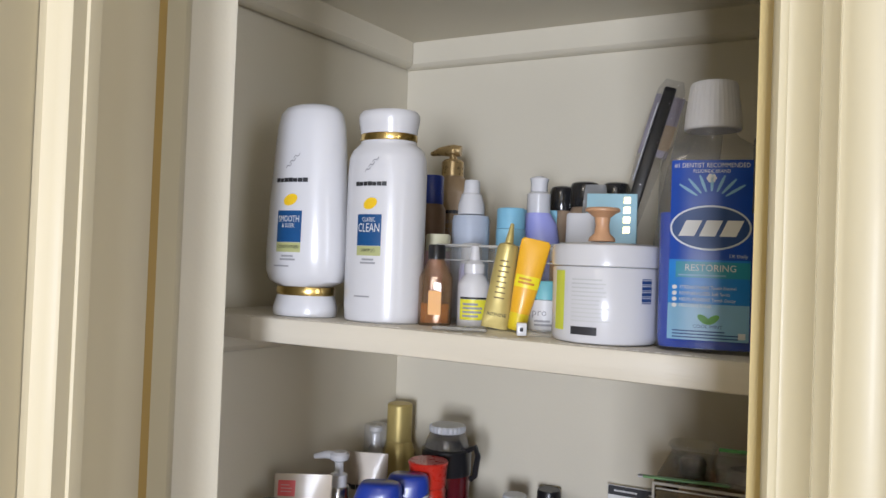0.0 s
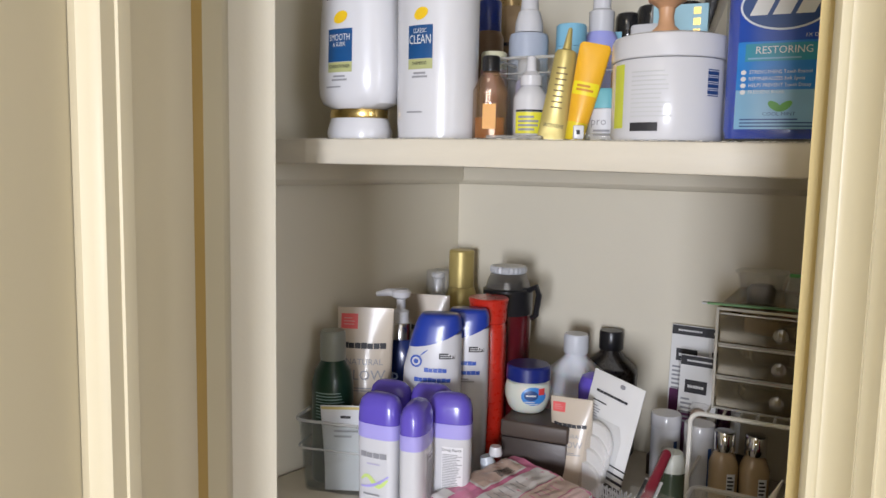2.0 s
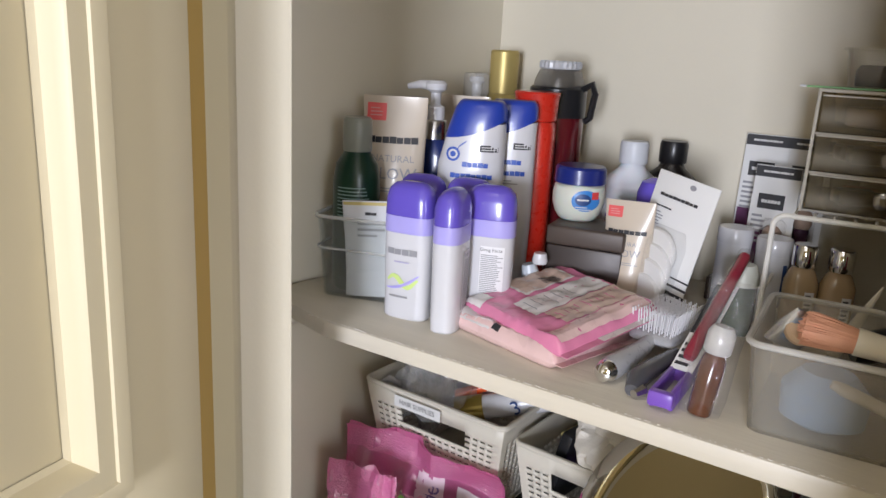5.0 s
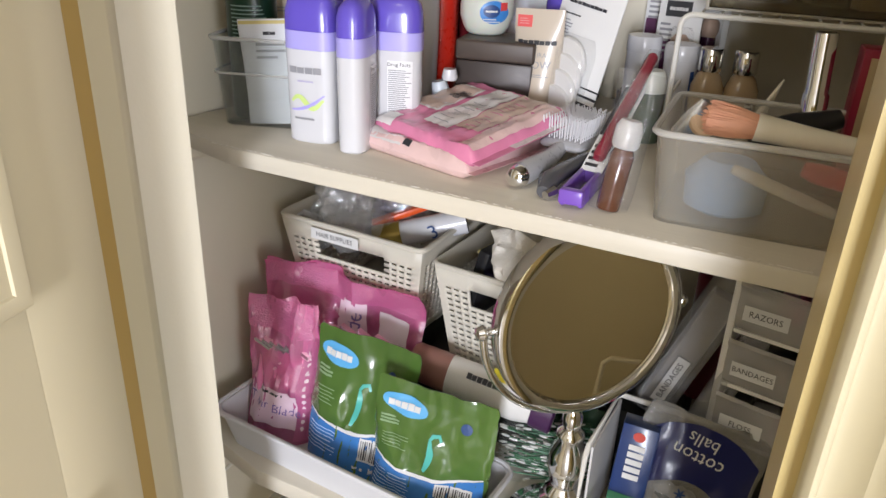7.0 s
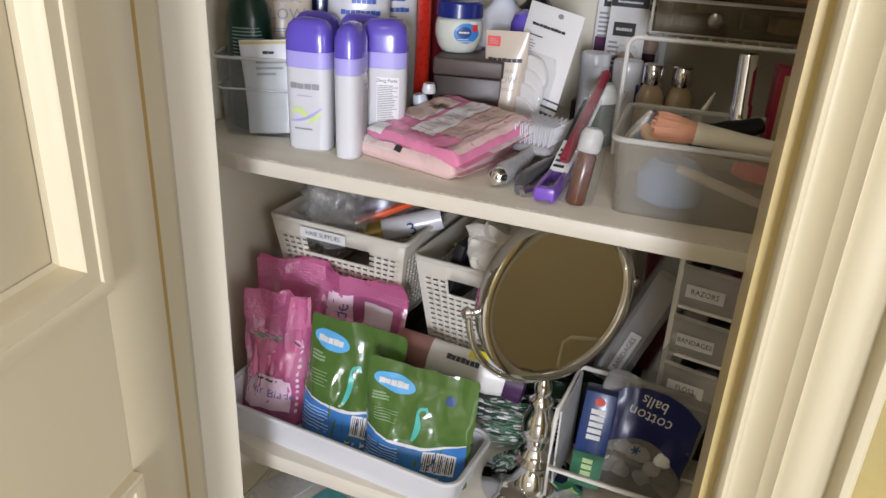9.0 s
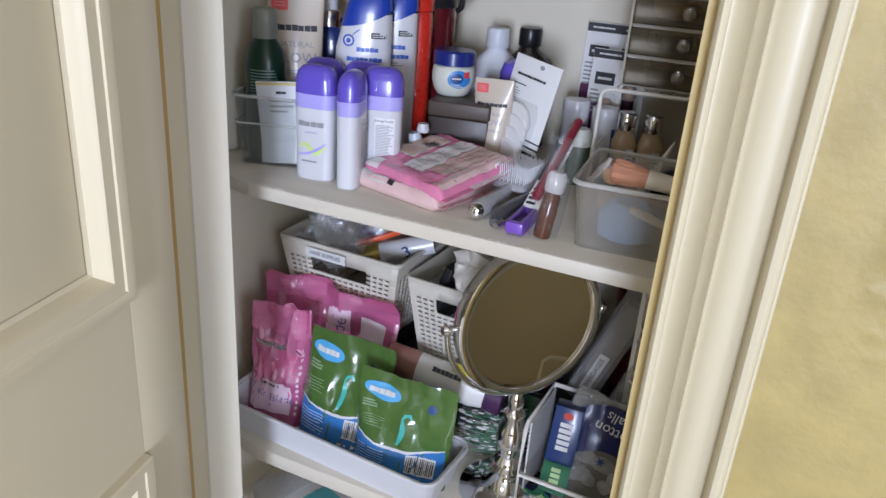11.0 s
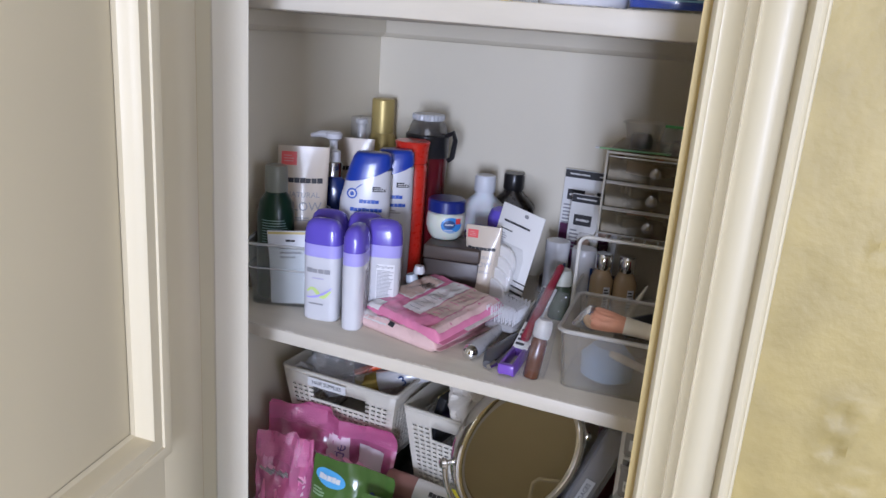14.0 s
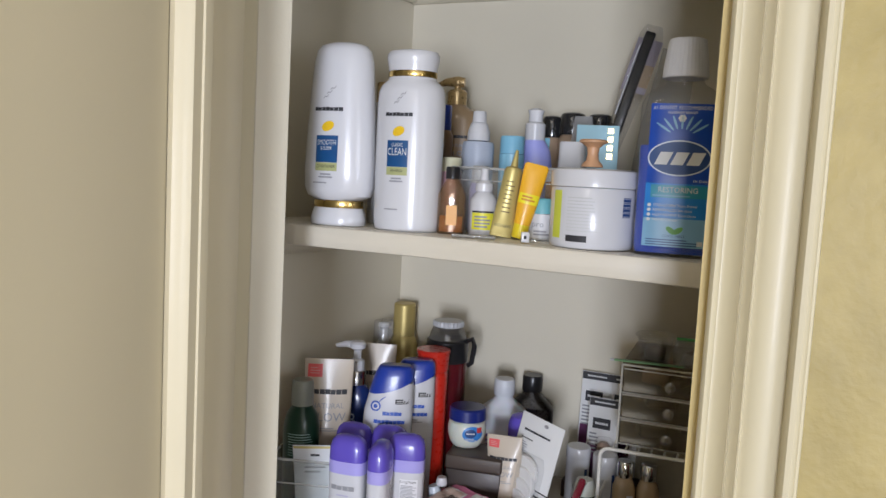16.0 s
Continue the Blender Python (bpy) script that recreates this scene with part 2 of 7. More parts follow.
    def slant(self, cx, cz, w, h, lean, off=0.0016):
        """A leaning block."""
        bm = bmesh.new()
        g = [[bm.verts.new((cx + lean * (v - 0.5) + u * w, self.front(cx + lean * (v - 0.5) + u * w, cz + (v - 0.5) * h, off), cz + (v - 0.5) * h)) for u in np.linspace(-0.5, 0.5, 7)] for v in np.linspace(0, 1, 5)]
        for A, B in zip(g, g[1:]):
            for i in range(6):
                bm.faces.new((A[i], A[i + 1], B[i + 1], B[i]))
        return bm


def loop_rim(w, d, r, z, thick):
    """A rounded-rectangle bead, open in the middle."""
    pts = []
    for cx, cy, a0 in ((w / 2 - r, d / 2 - r, 0), (r - w / 2, d / 2 - r, 90), (r - w / 2, r - d / 2, 180), (w / 2 - r, r - d / 2, 270)):
        for k in range(7):
            t = radians(a0 + 15 * k)
            pts.append((cx + r * math.cos(t), cy + r * math.sin(t), z))
    return tube(pts, thick, 8, closed=True)


class Flat(Body):
    """A flat front at y = -depth."""

    def __init__(self, depth=0.0):
        self.depth = depth

    def front(self, x, z, off=0.0):
        return -self.depth - off


def letters(words, size, squeeze=1.0):
    cu = bpy.data.curves.new("t", "FONT")
    cu.body, cu.size, cu.align_x, cu.align_y = words, size, "CENTER", "CENTER"
    cu.resolution_u = 2
    ob = bpy.data.objects.new("t", cu)
    scene.collection.objects.link(ob)
    me = bpy.data.meshes.new_from_object(ob.evaluated_get(bpy.context.evaluated_depsgraph_get()))
    bm = bmesh.new()
    bm.from_mesh(me)
    bpy.data.objects.remove(ob)
    bpy.data.curves.remove(cu)
    bpy.data.meshes.remove(me)
    for v in bm.verts:
        v.co.x *= squeeze
    return bm


def lathe(profile, seg=32):
    return Body(*[(z, r, r) for r, z in profile]).mesh(seg)


# ---- the closet ----
Z1, Z2, Z3, Z4 = 1.457, 1.0053, 0.588, 0.20
FRONT = 0.740
BACK = 1.197
LB, LF = -0.605, -0.672  # left wall at the back and at the front
TOP = 1.897


def left_x(y):
    return LB + (LF - LB) * (BACK - y) / (BACK - 0.62)


def wallprism(points, z0, z1, name, label, material=PAINT, category="wall"):
    return solid(name, prism(points, z0, z1), material, label, category, "structure")


wallprism([(LB - 0.06, BACK), (0.20, BACK), (0.20, BACK + 0.05), (LB - 0.06, BACK + 0.05)], 0, 2.4, "wall_closet_back", "grey-cream painted back wall of the closet")
wallprism([(LF - 0.01, 0.62), (LB, BACK), (LB - 0.05, BACK), (LF - 0.07, 0.62)], 0, 2.4, "wall_closet_left", "grey-cream painted side wall of the closet")
wallprism([(0.14, 0.615), (0.19, 0.615), (0.19, BACK), (0.14, BACK)], 0, 2.4, "wall_closet_right", "grey-cream painted side wall of the closet in shade")
solid("ceiling_closet", prism([(LF, 0.6), (0.15, 0.6), (0.15, BACK), (LF, BACK)], TOP, TOP + 0.03), PAINT, "painted closet ceiling board", "ceiling", "structure")


def ogee_strip(a, b, z0, z1, t, out):
    """A wall strip from a to b, with an eased lower edge; out: its side away from the wall."""
    bm = bmesh.new()
    a, b, o = Vector((*a, 0)), Vector((*b, 0)), Vector((*out, 0))
    prof = [(0, z1), (t, z1), (t, z0 + 0.008), (t * 0.75, z0 + 0.003), (t * 0.3, z0), (0, z0)]
    A = [bm.verts.new(a + o * u + Vector((0, 0, z))) for u, z in prof]
    B = [bm.verts.new(b + o * u + Vector((0, 0, z))) for u, z in prof]
    for i in range(len(prof)):
        k = (i + 1) % len(prof)
        bm.faces.new((A[i], A[k], B[k], B[i]))
    bm.faces.new(A[::-1])
    bm.faces.new(B)
    return bm


for z0, z1, kind in ((1.853, TOP, "trim_top"), (1.400, Z1 - 0.0282, "trim_cleat_upper"), (0.955, Z2 - 0.0192, "trim_cleat_middle"), (0.525, Z3 - 0.026, "trim_cleat_lower")):
    y0 = 0.63 if kind == "trim_top" else 0.775
    solid(kind + "_back", ogee_strip((LB, BACK), (0.14, BACK), z0, z1, 0.016, (0, -1)), PAINT, "painted wooden cleat strip along the wall", "trim", "structure")
    solid(kind + "_left", ogee_strip((left_x(y0), y0), (LB + 0.002, BACK - 0.018), z0, z1, 0.016, (1, 0)), PAINT, "painted wooden cleat strip along the wall", "trim", "structure")


def shelf(name, z, t, label, sag=0.0):
    pts = []
    r = 0.05
    cx, cy = left_x(FRONT) + 0.004 + r, FRONT + 0.018 + r * 0.6
    for k in range(9):
        a = math.pi + k / 8 * math.pi / 2
        pts.append((cx + r * math.cos(a), cy + r * 0.6 * math.sin(a)))
    pts.append((cx + 0.07, FRONT))
    pts += [(0.138, FRONT), (0.138, BACK - 0.001), (LB + 0.002, BACK - 0.001)]
    bm = prism(pts, z - t, z, 0.003)
    if sag:
        bmesh.ops.bisect_plane(bm, geom=bm.verts[:] + bm.edges[:] + bm.faces[:], plane_co=(-0.35, 0, 0), plane_no=(1, 0, 0))
        for v in bm.verts:
            v.co.z -= sag * max(0, v.co.x + 0.35)
    return solid(name, bm, SHELFP, label, "shelf", "structure")


shelf("shelf_upper", Z1, 0.028, "cream painted wooden shelf with worn rounded front edge", 0.011)
shelf("shelf_middle", Z2, 0.019, "cream painted wooden shelf with a chipped front edge")
shelf("shelf_lower", Z3, 0.025, "cream painted wooden shelf holding baskets")
shelf("shelf_bottom", Z4, 0.025, "cream painted wooden shelf near the floor")

def chipped_edge(name, z, seed, sag=0.0):
    """Small ragged paint crumbs along the front arris of a shelf."""
    rnd = random.Random(seed)
    bm = bmesh.new()
    x = left_x(FRONT) + 0.10
    while x < 0.13:
        w, d, h = rnd.uniform(0.0008, 0.0032), rnd.uniform(0.0006, 0.0014), rnd.uniform(0.0003, 0.0007)
        y = FRONT + 0.0022 + rnd.uniform(-0.0006, 0.0006)
        q = [bm.verts.new((x + a * w + rnd.uniform(-0.0004, 0.0004), y + b * d, z + c * h - sag * max(0, x + 0.35))) for c in (0, 1) for a, b in ((0, 0), (1, 0), (1, 1), (0, 1))]
        for f in ((0, 1, 2, 3), (7, 6, 5, 4), (0, 4, 5, 1), (1, 5, 6, 2), (2, 6, 7, 3), (3, 7, 4, 0)):
            bm.faces.new([q[k] for k in f])
        x += w + rnd.choice((0.0006, 0.0012, 0.003, 0.006))
    return solid(name, bm, mat("bare_chip", (0.78, 0.74, 0.66), 0.7, var=0.1), "crumbs of chipped paint along the shelf edge", "paint chips", "structure")


chipped_edge("trim_chips_upper", Z1 + 0.0001, 3, 0.011)
chipped_edge("trim_chips_middle", Z2 + 0.0001, 8)

# ---- opening, door and room ----
WY = 0.49
wallprism([(0.0121, WY), (0.09, WY), (0.09, 0.61), (0.0121, 0.61)], 0, 2.05, "jamb_right", "yellow painted door jamb", mat("yellow_jamb_paint", (0.56, 0.44, 0.19), 0.35, var=0.06, scale=6, bump=0.0, coat=0.2), "door jamb")
wallprism([(-0.56, WY), (-0.462, WY), (-0.462, 0.5565), (-0.4655, 0.5575), (-0.4665, 0.5635), (-0.4695, 0.5685), (-0.4735, 0.574), (-0.56, 0.574)], 0, 2.05, "jamb_left", "cream painted door jamb on the hinge side", TRIM, "door jamb")
# Paler than the jamb's paint, so the light on the stile is in its colour.
wallprism([(-0.67, 0.5742), (-0.4745, 0.5742), (-0.4757, 0.582), (-0.4760, 0.590), (-0.4752, 0.598), (-0.4735, 0.606), (-0.4712, 0.614), (-0.4690, 0.620), (-0.4672, 0.6235), (-0.4668, 0.6252), (-0.4682, 0.6262), (-0.67, 0.6262)], 0, 2.05, "face_stile_left", "cream face frame stile with a coved edge, its lit look put into paler paint", PAINT, "face frame")
# Added brown strip: its colour stands in for the deep shade between door and jamb.
solid("hinge_gap_shade_strip", box(-0.4632, -0.4606, 0.506, 0.5345, 0, 2.03, 0.001), mat("gap_shade_brown", (0.42, 0.28, 0.085), 0.5, var=0.2, scale=10, aniso=(1, 1, 0.1)), "brown strip painted as the shade in the hinge gap", "trim", "structure")
wallprism([(-0.56, WY), (0.09, WY), (0.09, 0.61), (-0.56, 0.61)], 2.05, 2.12, "jamb_head", "cream painted door head jamb", TRIM, "door jamb")
WALLP = mat("yellow_wall_paint", (0.345, 0.28, 0.115), 0.5, var=0.09, scale=7, bump=0.5, fine=70)


def wall_with_damage():
    rnd = random.Random(4)
    bm = bmesh.new()
    nx, nz = 90, 170
    x0, x1, z0, z1 = 0.086, 0.56, 0.75, 1.75
    chips = [(0.145 + rnd.random() * 0.12, 1.08 + rnd.random() * 0.42, 0.003 + rnd.random() * 0.008) for _ in range(46)]
    g = []
    for i in range(nz + 1):
        row = []
        for k in range(nx + 1):
            x, z = x0 + (x1 - x0) * k / nx, z0 + (z1 - z0) * i / nz
            d = 0.0006 * noise.noise((x * 40, z * 40, 1.3))
            for cx, cz, r in chips:
                e = math.hypot(x - cx, (z - cz) * 0.8) / r
                if e < 1.6:
                    d += 0.0016 * (1 if e < 0.8 else -1.3 * (1 - abs(e - 1.15) / 0.45) if e < 1.6 else 0)
            if i in (0, nz) or k in (0, nx):
                d = 0
            row.append(bm.verts.new((x, WY + d, z)))
        g.append(row)
    for i in range(nz):
        for k in range(nx):
            bm.faces.new((g[i][k], g[i][k + 1], g[i + 1][k + 1], g[i + 1][k]))
    return bm


solid("wall_front_plaster", wall_with_damage(), mat("peeling_yellow_paint", (0.345, 0.272, 0.098), 0.5, var=0.3, scale=22, bump=1.0, fine=110), "yellow painted plaster wall with peeling blisters", "wall", "structure")
wallprism([(0.09, WY + 0.002), (2.2, WY + 0.002), (2.2, 0.61), (0.09, 0.61)], 0, 2.4, "wall_front_right", "yellow painted plaster wall", WALLP)
wallprism([(-1.7, WY + 0.002), (-0.56, WY + 0.002), (-0.56, 0.587), (-1.7, 0.587)], 0, 2.4, "wall_front_left", "yellow painted plaster wall", WALLP)
wallprism([(-0.53, WY + 0.002), (0.09, WY + 0.002), (0.09, 0.61), (-0.53, 0.61)], 2.12, 2.4, "wall_front_top", "yellow painted plaster wall over the door", WALLP)


def casing(x_in, x_out, z0, z1, sgn):
    """Moulded casing profile, extruded upwards."""
    w = abs(x_out - x_in)
    prof = [(0, 0), (0, 0.013), (0.015, 0.0158), (0.05, 0.0172), (0.08, 0.0160), (0.10, 0.0122), (0.115, 0.0120)]
    prof += [(0.12 + 0.185 * f, 0.0122 + 0.0066 * f * f) for f in (0.15, 0.35, 0.55, 0.75, 0.92, 1.0)]
    prof += [(0.314, 0.0150), (0.325, 0.0152), (0.37, 0.0172), (0.415, 0.0198), (0.428, 0.0162), (0.438, 0.0162)]
    prof += [(0.44 + 0.35 * f, 0.0168 + 0.0022 * math.sin(math.pi * f)) for f in (0.1, 0.3, 0.5, 0.7, 0.9)]
    prof += [(0.793, 0.0150), (0.805, 0.0152), (0.825, 0.0226), (0.86, 0.0250), (0.91, 0.0252), (0.945, 0.0236), (0.96, 0.0205), (0.965, 0.0110), (0.992, 0.0100), (1.0, 0.0080), (1.0, 0)]
    bm = bmesh.new()
    rows = [[bm.verts.new((x_in + sgn * u * w, WY - d * 1.45, z)) for u, d in prof] for z in np.linspace(z0, z1, 9)]
    for A, B in zip(rows, rows[1:]):
        for i in range(len(prof) - 1):
            bm.faces.new((A[i], A[i + 1], B[i + 1], B[i]))
    bm.faces.new(rows[0][::-1])
    bm.faces.new(rows[-1])
    return bm


solid("casing_right", casing(0.0198, 0.0905, 0, 2.12, 1), TRIM, "cream painted fluted door casing moulding", "casing", "structure")
solid("casing_left", casing(-0.472, -0.536, 0, 2.12, -1), TRIM, "cream painted fluted door casing moulding", "casing", "structure")

# the room behind the camera
FLOORM = mat("beige_floor", (0.28, 0.24, 0.18), 0.45, var=0.15, scale=6, bump=0.1)
solid("floor", box(-1.8, 2.3, -3.8, 1.3, -0.05, 0.0), FLOORM, "beige bathroom floor", "floor", "structure")
solid("ceiling", box(-1.8, 2.3, -3.8, 1.3, 2.4, 2.45), mat("ceiling_paint", (0.66, 0.62, 0.55), 0.6, scale=4), "off-white room ceiling", "ceiling", "structure")
wallprism([(-1.75, -3.7), (-1.7, -3.7), (-1.7, 0.61), (-1.75, 0.61)], 0, 2.4, "wall_room_left", "yellow painted room wall", WALLP)
# Unseen wall with an opening made for the added side fill.
for nm, a, b, c, d in (("wall_room_right_a", -3.7, -1.37, 0, 2.4), ("wall_room_right_b", -0.43, 0.61, 0, 2.4), ("wall_room_right_c", -1.37, -0.43, 0, 0.88), ("wall_room_right_d", -1.37, -0.43, 2.02, 2.4)):
    solid(nm, box(2.2, 2.25, a, b, c, d), WALLP, "yellow painted room wall by the opening for the side fill light", "wall", "structure")
for nm, a, b, c, d in (("wall_room_back_a", -1.75, 0.57, 0, 2.4), ("wall_room_back_b", 1.47, 2.25, 0, 2.4), ("wall_room_back_c", 0.57, 1.47, 0, 0.6), ("wall_room_back_d", 0.57, 1.47, 1.9, 2.4)):
    solid(nm, box(a, b, -3.75, -3.7, c, d), WALLP, "yellow painted room wall by the window", "wall", "structure")

HINGE = (-0.4289, 0.4985)
DOOR_AZ = -80.0


def door():
    d = thing("door_1", "cream painted panelled closet door standing open", "door", HINGE[0], HINGE[1], 0.0, rz=DOOR_AZ)
    d["kind"] = "structure"
    # local x runs from the hinge edge, +y is the face towards the closet opening
    W, T = 0.46, 0.035
    bevel = 0.003
    s0, s1 = 0.073, W - 0.073
    zs = [(0.18, 0.838), (1.008, 1.93)]
    part("stile", box(0, s0, -T, 0, 0.01, 2.03, bevel), DOORP, d)
    part("stile", box(s1, W, -T, 0, 0.01, 2.03, bevel), DOORP, d)
    for z0, z1 in ((0.01, zs[0][0]), (zs[0][1], zs[1][0]), (zs[1][1], 2.03)):
        part("rail", box(s0 - 0.001, s1 + 0.001, -T, -0.0004, z0, z1), DOORP, d)
    for z0, z1 in zs:
        pnl = part("panel", box(s0 - 0.002, s1 + 0.002, -0.024, -0.012, z0 - 0.002, z1 + 0.002), DOORP, d)
        prof = [(0, -0.001), (0, 0.0085), (0.0015, 0.0104), (0.0035, 0.0106), (0.0110, 0.0090), (0.0122, 0.0072), (0.0140, 0.0072), (0.0240, 0.0068), (0.0255, 0.0050), (0.0270, -0.0020), (0.0300, -0.0090), (0.034, -0.011)]
        bm = bmesh.new()
        loops = []
        for u, h in prof:
            loops.append([bm.verts.new((x, h, z)) for x, z in ((s0 + u, z0 + u), (s1 - u, z0 + u), (s1 - u, z1 - u), (s0 + u, z1 - u))])
        for A, B in zip(loops, loops[1:]):
            for i in range(4):
                bm.faces.new((A[i], A[(i + 1) % 4], B[(i + 1) % 4], B[i]))
        part("moulding", bm, DOORP, d, "raised picture-frame moulding", angle=30)
        bm = bmesh.new()
        A = [bm.verts.new((x, -0.0118, z)) for x, z in ((s0 + 0.034, z0 + 0.034), (s1 - 0.034, z0 + 0.034), (s1 - 0.034, z1 - 0.034), (s0 + 0.034, z1 - 0.034))]
        B = [bm.verts.new((x, -0.0045, z)) for x, z in ((s0 + 0.075, z0 + 0.075), (s1 - 0.075, z0 + 0.075), (s1 - 0.075, z1 - 0.075), (s0 + 0.075, z1 - 0.075))]
        for i in range(4):
            bm.faces.new((A[i], A[(i + 1) % 4], B[(i + 1) % 4], B[i]))
        bm.faces.new(B)
        part("raised_field", bm, DOORP, d)
    for z in (0.25, 1.85):
        part("hinge", lathe([(0.0045, z - 0.04), (0.0045, z + 0.04)], 12), DOORP, d, "small painted hinge barrel", m=pose(-0.004, -0.004, 0))
    return d


door()

# ---- upper shelf ----
def conditioner(x, y, rz):
    t = thing("conditioner_bottle", "white upside-down conditioner bottle with a gold ring", "bottle", x, y, Z1, rz)
    b = Body((0.034, 0.032, 0.024), (0.04, 0.046, 0.030), (0.05, 0.0505, 0.0335), (0.075, 0.0515, 0.0345), (0.13, 0.0490, 0.0335), (0.18, 0.0455, 0.0315), (0.215, 0.0425, 0.0290), (0.230, 0.039, 0.0265), (0.237, 0.033, 0.0215), (0.2405, 0.022, 0.014), (0.242, 0.008, 0.005))
    part("body", b.mesh(56), WHITE, t)
    part("cap", Body((0, 0.036, 0.027), (0.001, 0.0385, 0.029), (0.009, 0.0395, 0.030), (0.018, 0.037, 0.0275), (0.024, 0.0345, 0.0255)).mesh(48), WHITE, t, "white waisted cap")
    part("gold_ring", Body((0.0241, 0.0355, 0.0262), (0.0255, 0.036, 0.0268), (0.031, 0.036, 0.0268), (0.0335, 0.0355, 0.0262)).mesh(48), GOLD, t, "shiny gold band")
    brand_label(t, b, 0.107, "SMOOTH", "& SLEEK", "CONDITIONER", -0.003)
    part("print", b.bars(-0.008, 0.055, 0.058, 0.03, 1), GREYINK, t)
    return t


def brand_label(t, b, z, w1, w2, w3, cx):
    yellow = mat("yellow_capsule", (0.80, 0.52, 0.02), 0.25, var=0.12)
    part("brand_print", b.wordbars(cx, z + 0.045, 0.043, 0.0085, 7), INK, t, "dark brand word as blocks")
    for k, (dx, dz) in enumerate(((-0.006, 0.0), (-0.001, 0.0035), (0.004, 0.007))):
        pts = [(cx + dx + 0.008 * (u - 0.5) + 0.002, z + 0.058 + dz * 0.4 + 0.004 * k + 0.006 * u + 0.0015 * math.sin(2 * math.pi * u)) for u in np.linspace(0, 1, 9)]
        part("swirl", b.strip(pts, 0.0014), GREYINK, t)
    part("capsule_picture", b.disc(cx + 0.001, z + 0.023, 0.0095, 0.0062, tilt=0.35), yellow, t, "yellow capsule picture")
    part("blue_panel", b.patch(cx - 0.0165, cx + 0.0165, z - 0.024, z + 0.011), mat("label_blue", (0.012, 0.075, 0.22), 0.35, var=0.25, scale=40), t, "dark blue label panel")
    part("green_panel", b.patch(cx - 0.0165, cx + 0.0165, z - 0.035, z - 0.0243), mat("label_green", (0.42, 0.44, 0.20), 0.4, var=0.08), t, "pale green label panel")
    if w1 == "CLASSIC":
        part("lettering", b.text(w1, cx, z + 0.0048, 0.0068, 0.0011, squeeze=0.72), PAPER, t)
        part("lettering", b.text(w2, cx, z - 0.0045, 0.0135, 0.0011, squeeze=0.72), PAPER, t)
    else:
        part("lettering", b.text(w1, cx, z + 0.0015, 0.0100, 0.0011, squeeze=0.68), PAPER, t)
        part("lettering", b.text(w2, cx, z - 0.0058, 0.0062, 0.0011, squeeze=0.8), PAPER, t)
    part("lettering", b.text(w3, cx, z - 0.0292, 0.0052, 0.0011, squeeze=0.8), INK, t)
    part("print", b.bars(cx, z - 0.045, z - 0.0375, 0.022, 2, left=False), GREYINK, t)


def shampoo(x, y, rz):
    t = thing("shampoo_bottle", "tall white shampoo bottle with a gold ring", "bottle", x, y, Z1, rz)
    b = Body((0, 0.047, 0.030), (0.002, 0.0495, 0.0325), (0.02, 0.051, 0.034), (0.10, 0.0515, 0.0345), (0.17, 0.0515, 0.0345), (0.186, 0.0505, 0.0335), (0.195, 0.047, 0.0305), (0.200, 0.041, 0.0275), (0.203, 0.0365, 0.0265), (0.206, 0.036, 0.026))
    part("body", b.mesh(56), WHITE, t)
    part("gold_ring", Body((0.2062, 0.0365, 0.0265), (0.2075, 0.037, 0.027), (0.2125, 0.037, 0.027), (0.214, 0.0365, 0.0265)).mesh(48), GOLD, t, "shiny gold band")
    part("cap", Body((0.2142, 0.0365, 0.0265), (0.219, 0.037, 0.027), (0.226, 0.0385, 0.0285), (0.232, 0.0395, 0.0295), (0.237, 0.039, 0.029), (0.2405, 0.036, 0.0262), (0.242, 0.028, 0.02)).mesh(48), WHITE, t, "white flip cap")
    brand_label(t, b, 0.110, "CLASSIC", "CLEAN", "SHAMPOO", -0.003)
    part("print", b.bars(-0.006, 0.028, 0.031, 0.03, 1), GREYINK, t)
    return t


conditioner(-0.500, 0.794, 3).scale = (1.02, 1.03, 1.03)
shampoo(-0.396, 0.798, 4).scale = (0.90, 1, 0.975)


def tub(x, y):
    t = thing("white_tub", "large white round plastic tub with a screw lid", "tub", x, y, Z1 - 0.0023, 14)
    r = 0.0505
    b = Body((0, r - 0.005, r - 0.005), (0.0015, r - 0.002, r - 0.002), (0.006, r, r), (0.070, r + 0.0005, r + 0.0005), (0.072, r - 0.001, r - 0.001))
    part("body", b.mesh(64), WHITE, t)
    part("lid", Body((0.0725, r + 0.0005, r + 0.0005), (0.0735, r + 0.0015, r + 0.0015), (0.089, r + 0.0015, r + 0.0015), (0.0925, r, r), (0.0945, r - 0.005, r - 0.005)).mesh(64), WHITE, t, "white screw lid")
    part("side_stripe", b.patch(-0.0455, -0.037, 0.012, 0.068), mat("lime_print", (0.62, 0.66, 0.06), 0.4), t, "lime yellow printed stripe")
    part("print", b.bars(-0.012, 0.02, 0.062, 0.036, 11, 0.3, seed=3), mat("pale_print", (0.55, 0.56, 0.56), 0.5), t)
    for i, z in enumerate(np.linspace(0.040, 0.062, 13)):
        part("barcode_bar", b.patch(0.0335, 0.0425, z - 0.0006 - 0.0005 * (i * 7 % 3) / 2, z + 0.0005 * (i * 5 % 3) / 2 + 0.0003), NAVY, t)
    part("black_label", b.patch(-0.0300, -0.0060, 0.009, 0.0165), INK, t, "small black printed label")
    return t


tub(-0.146, 0.803)


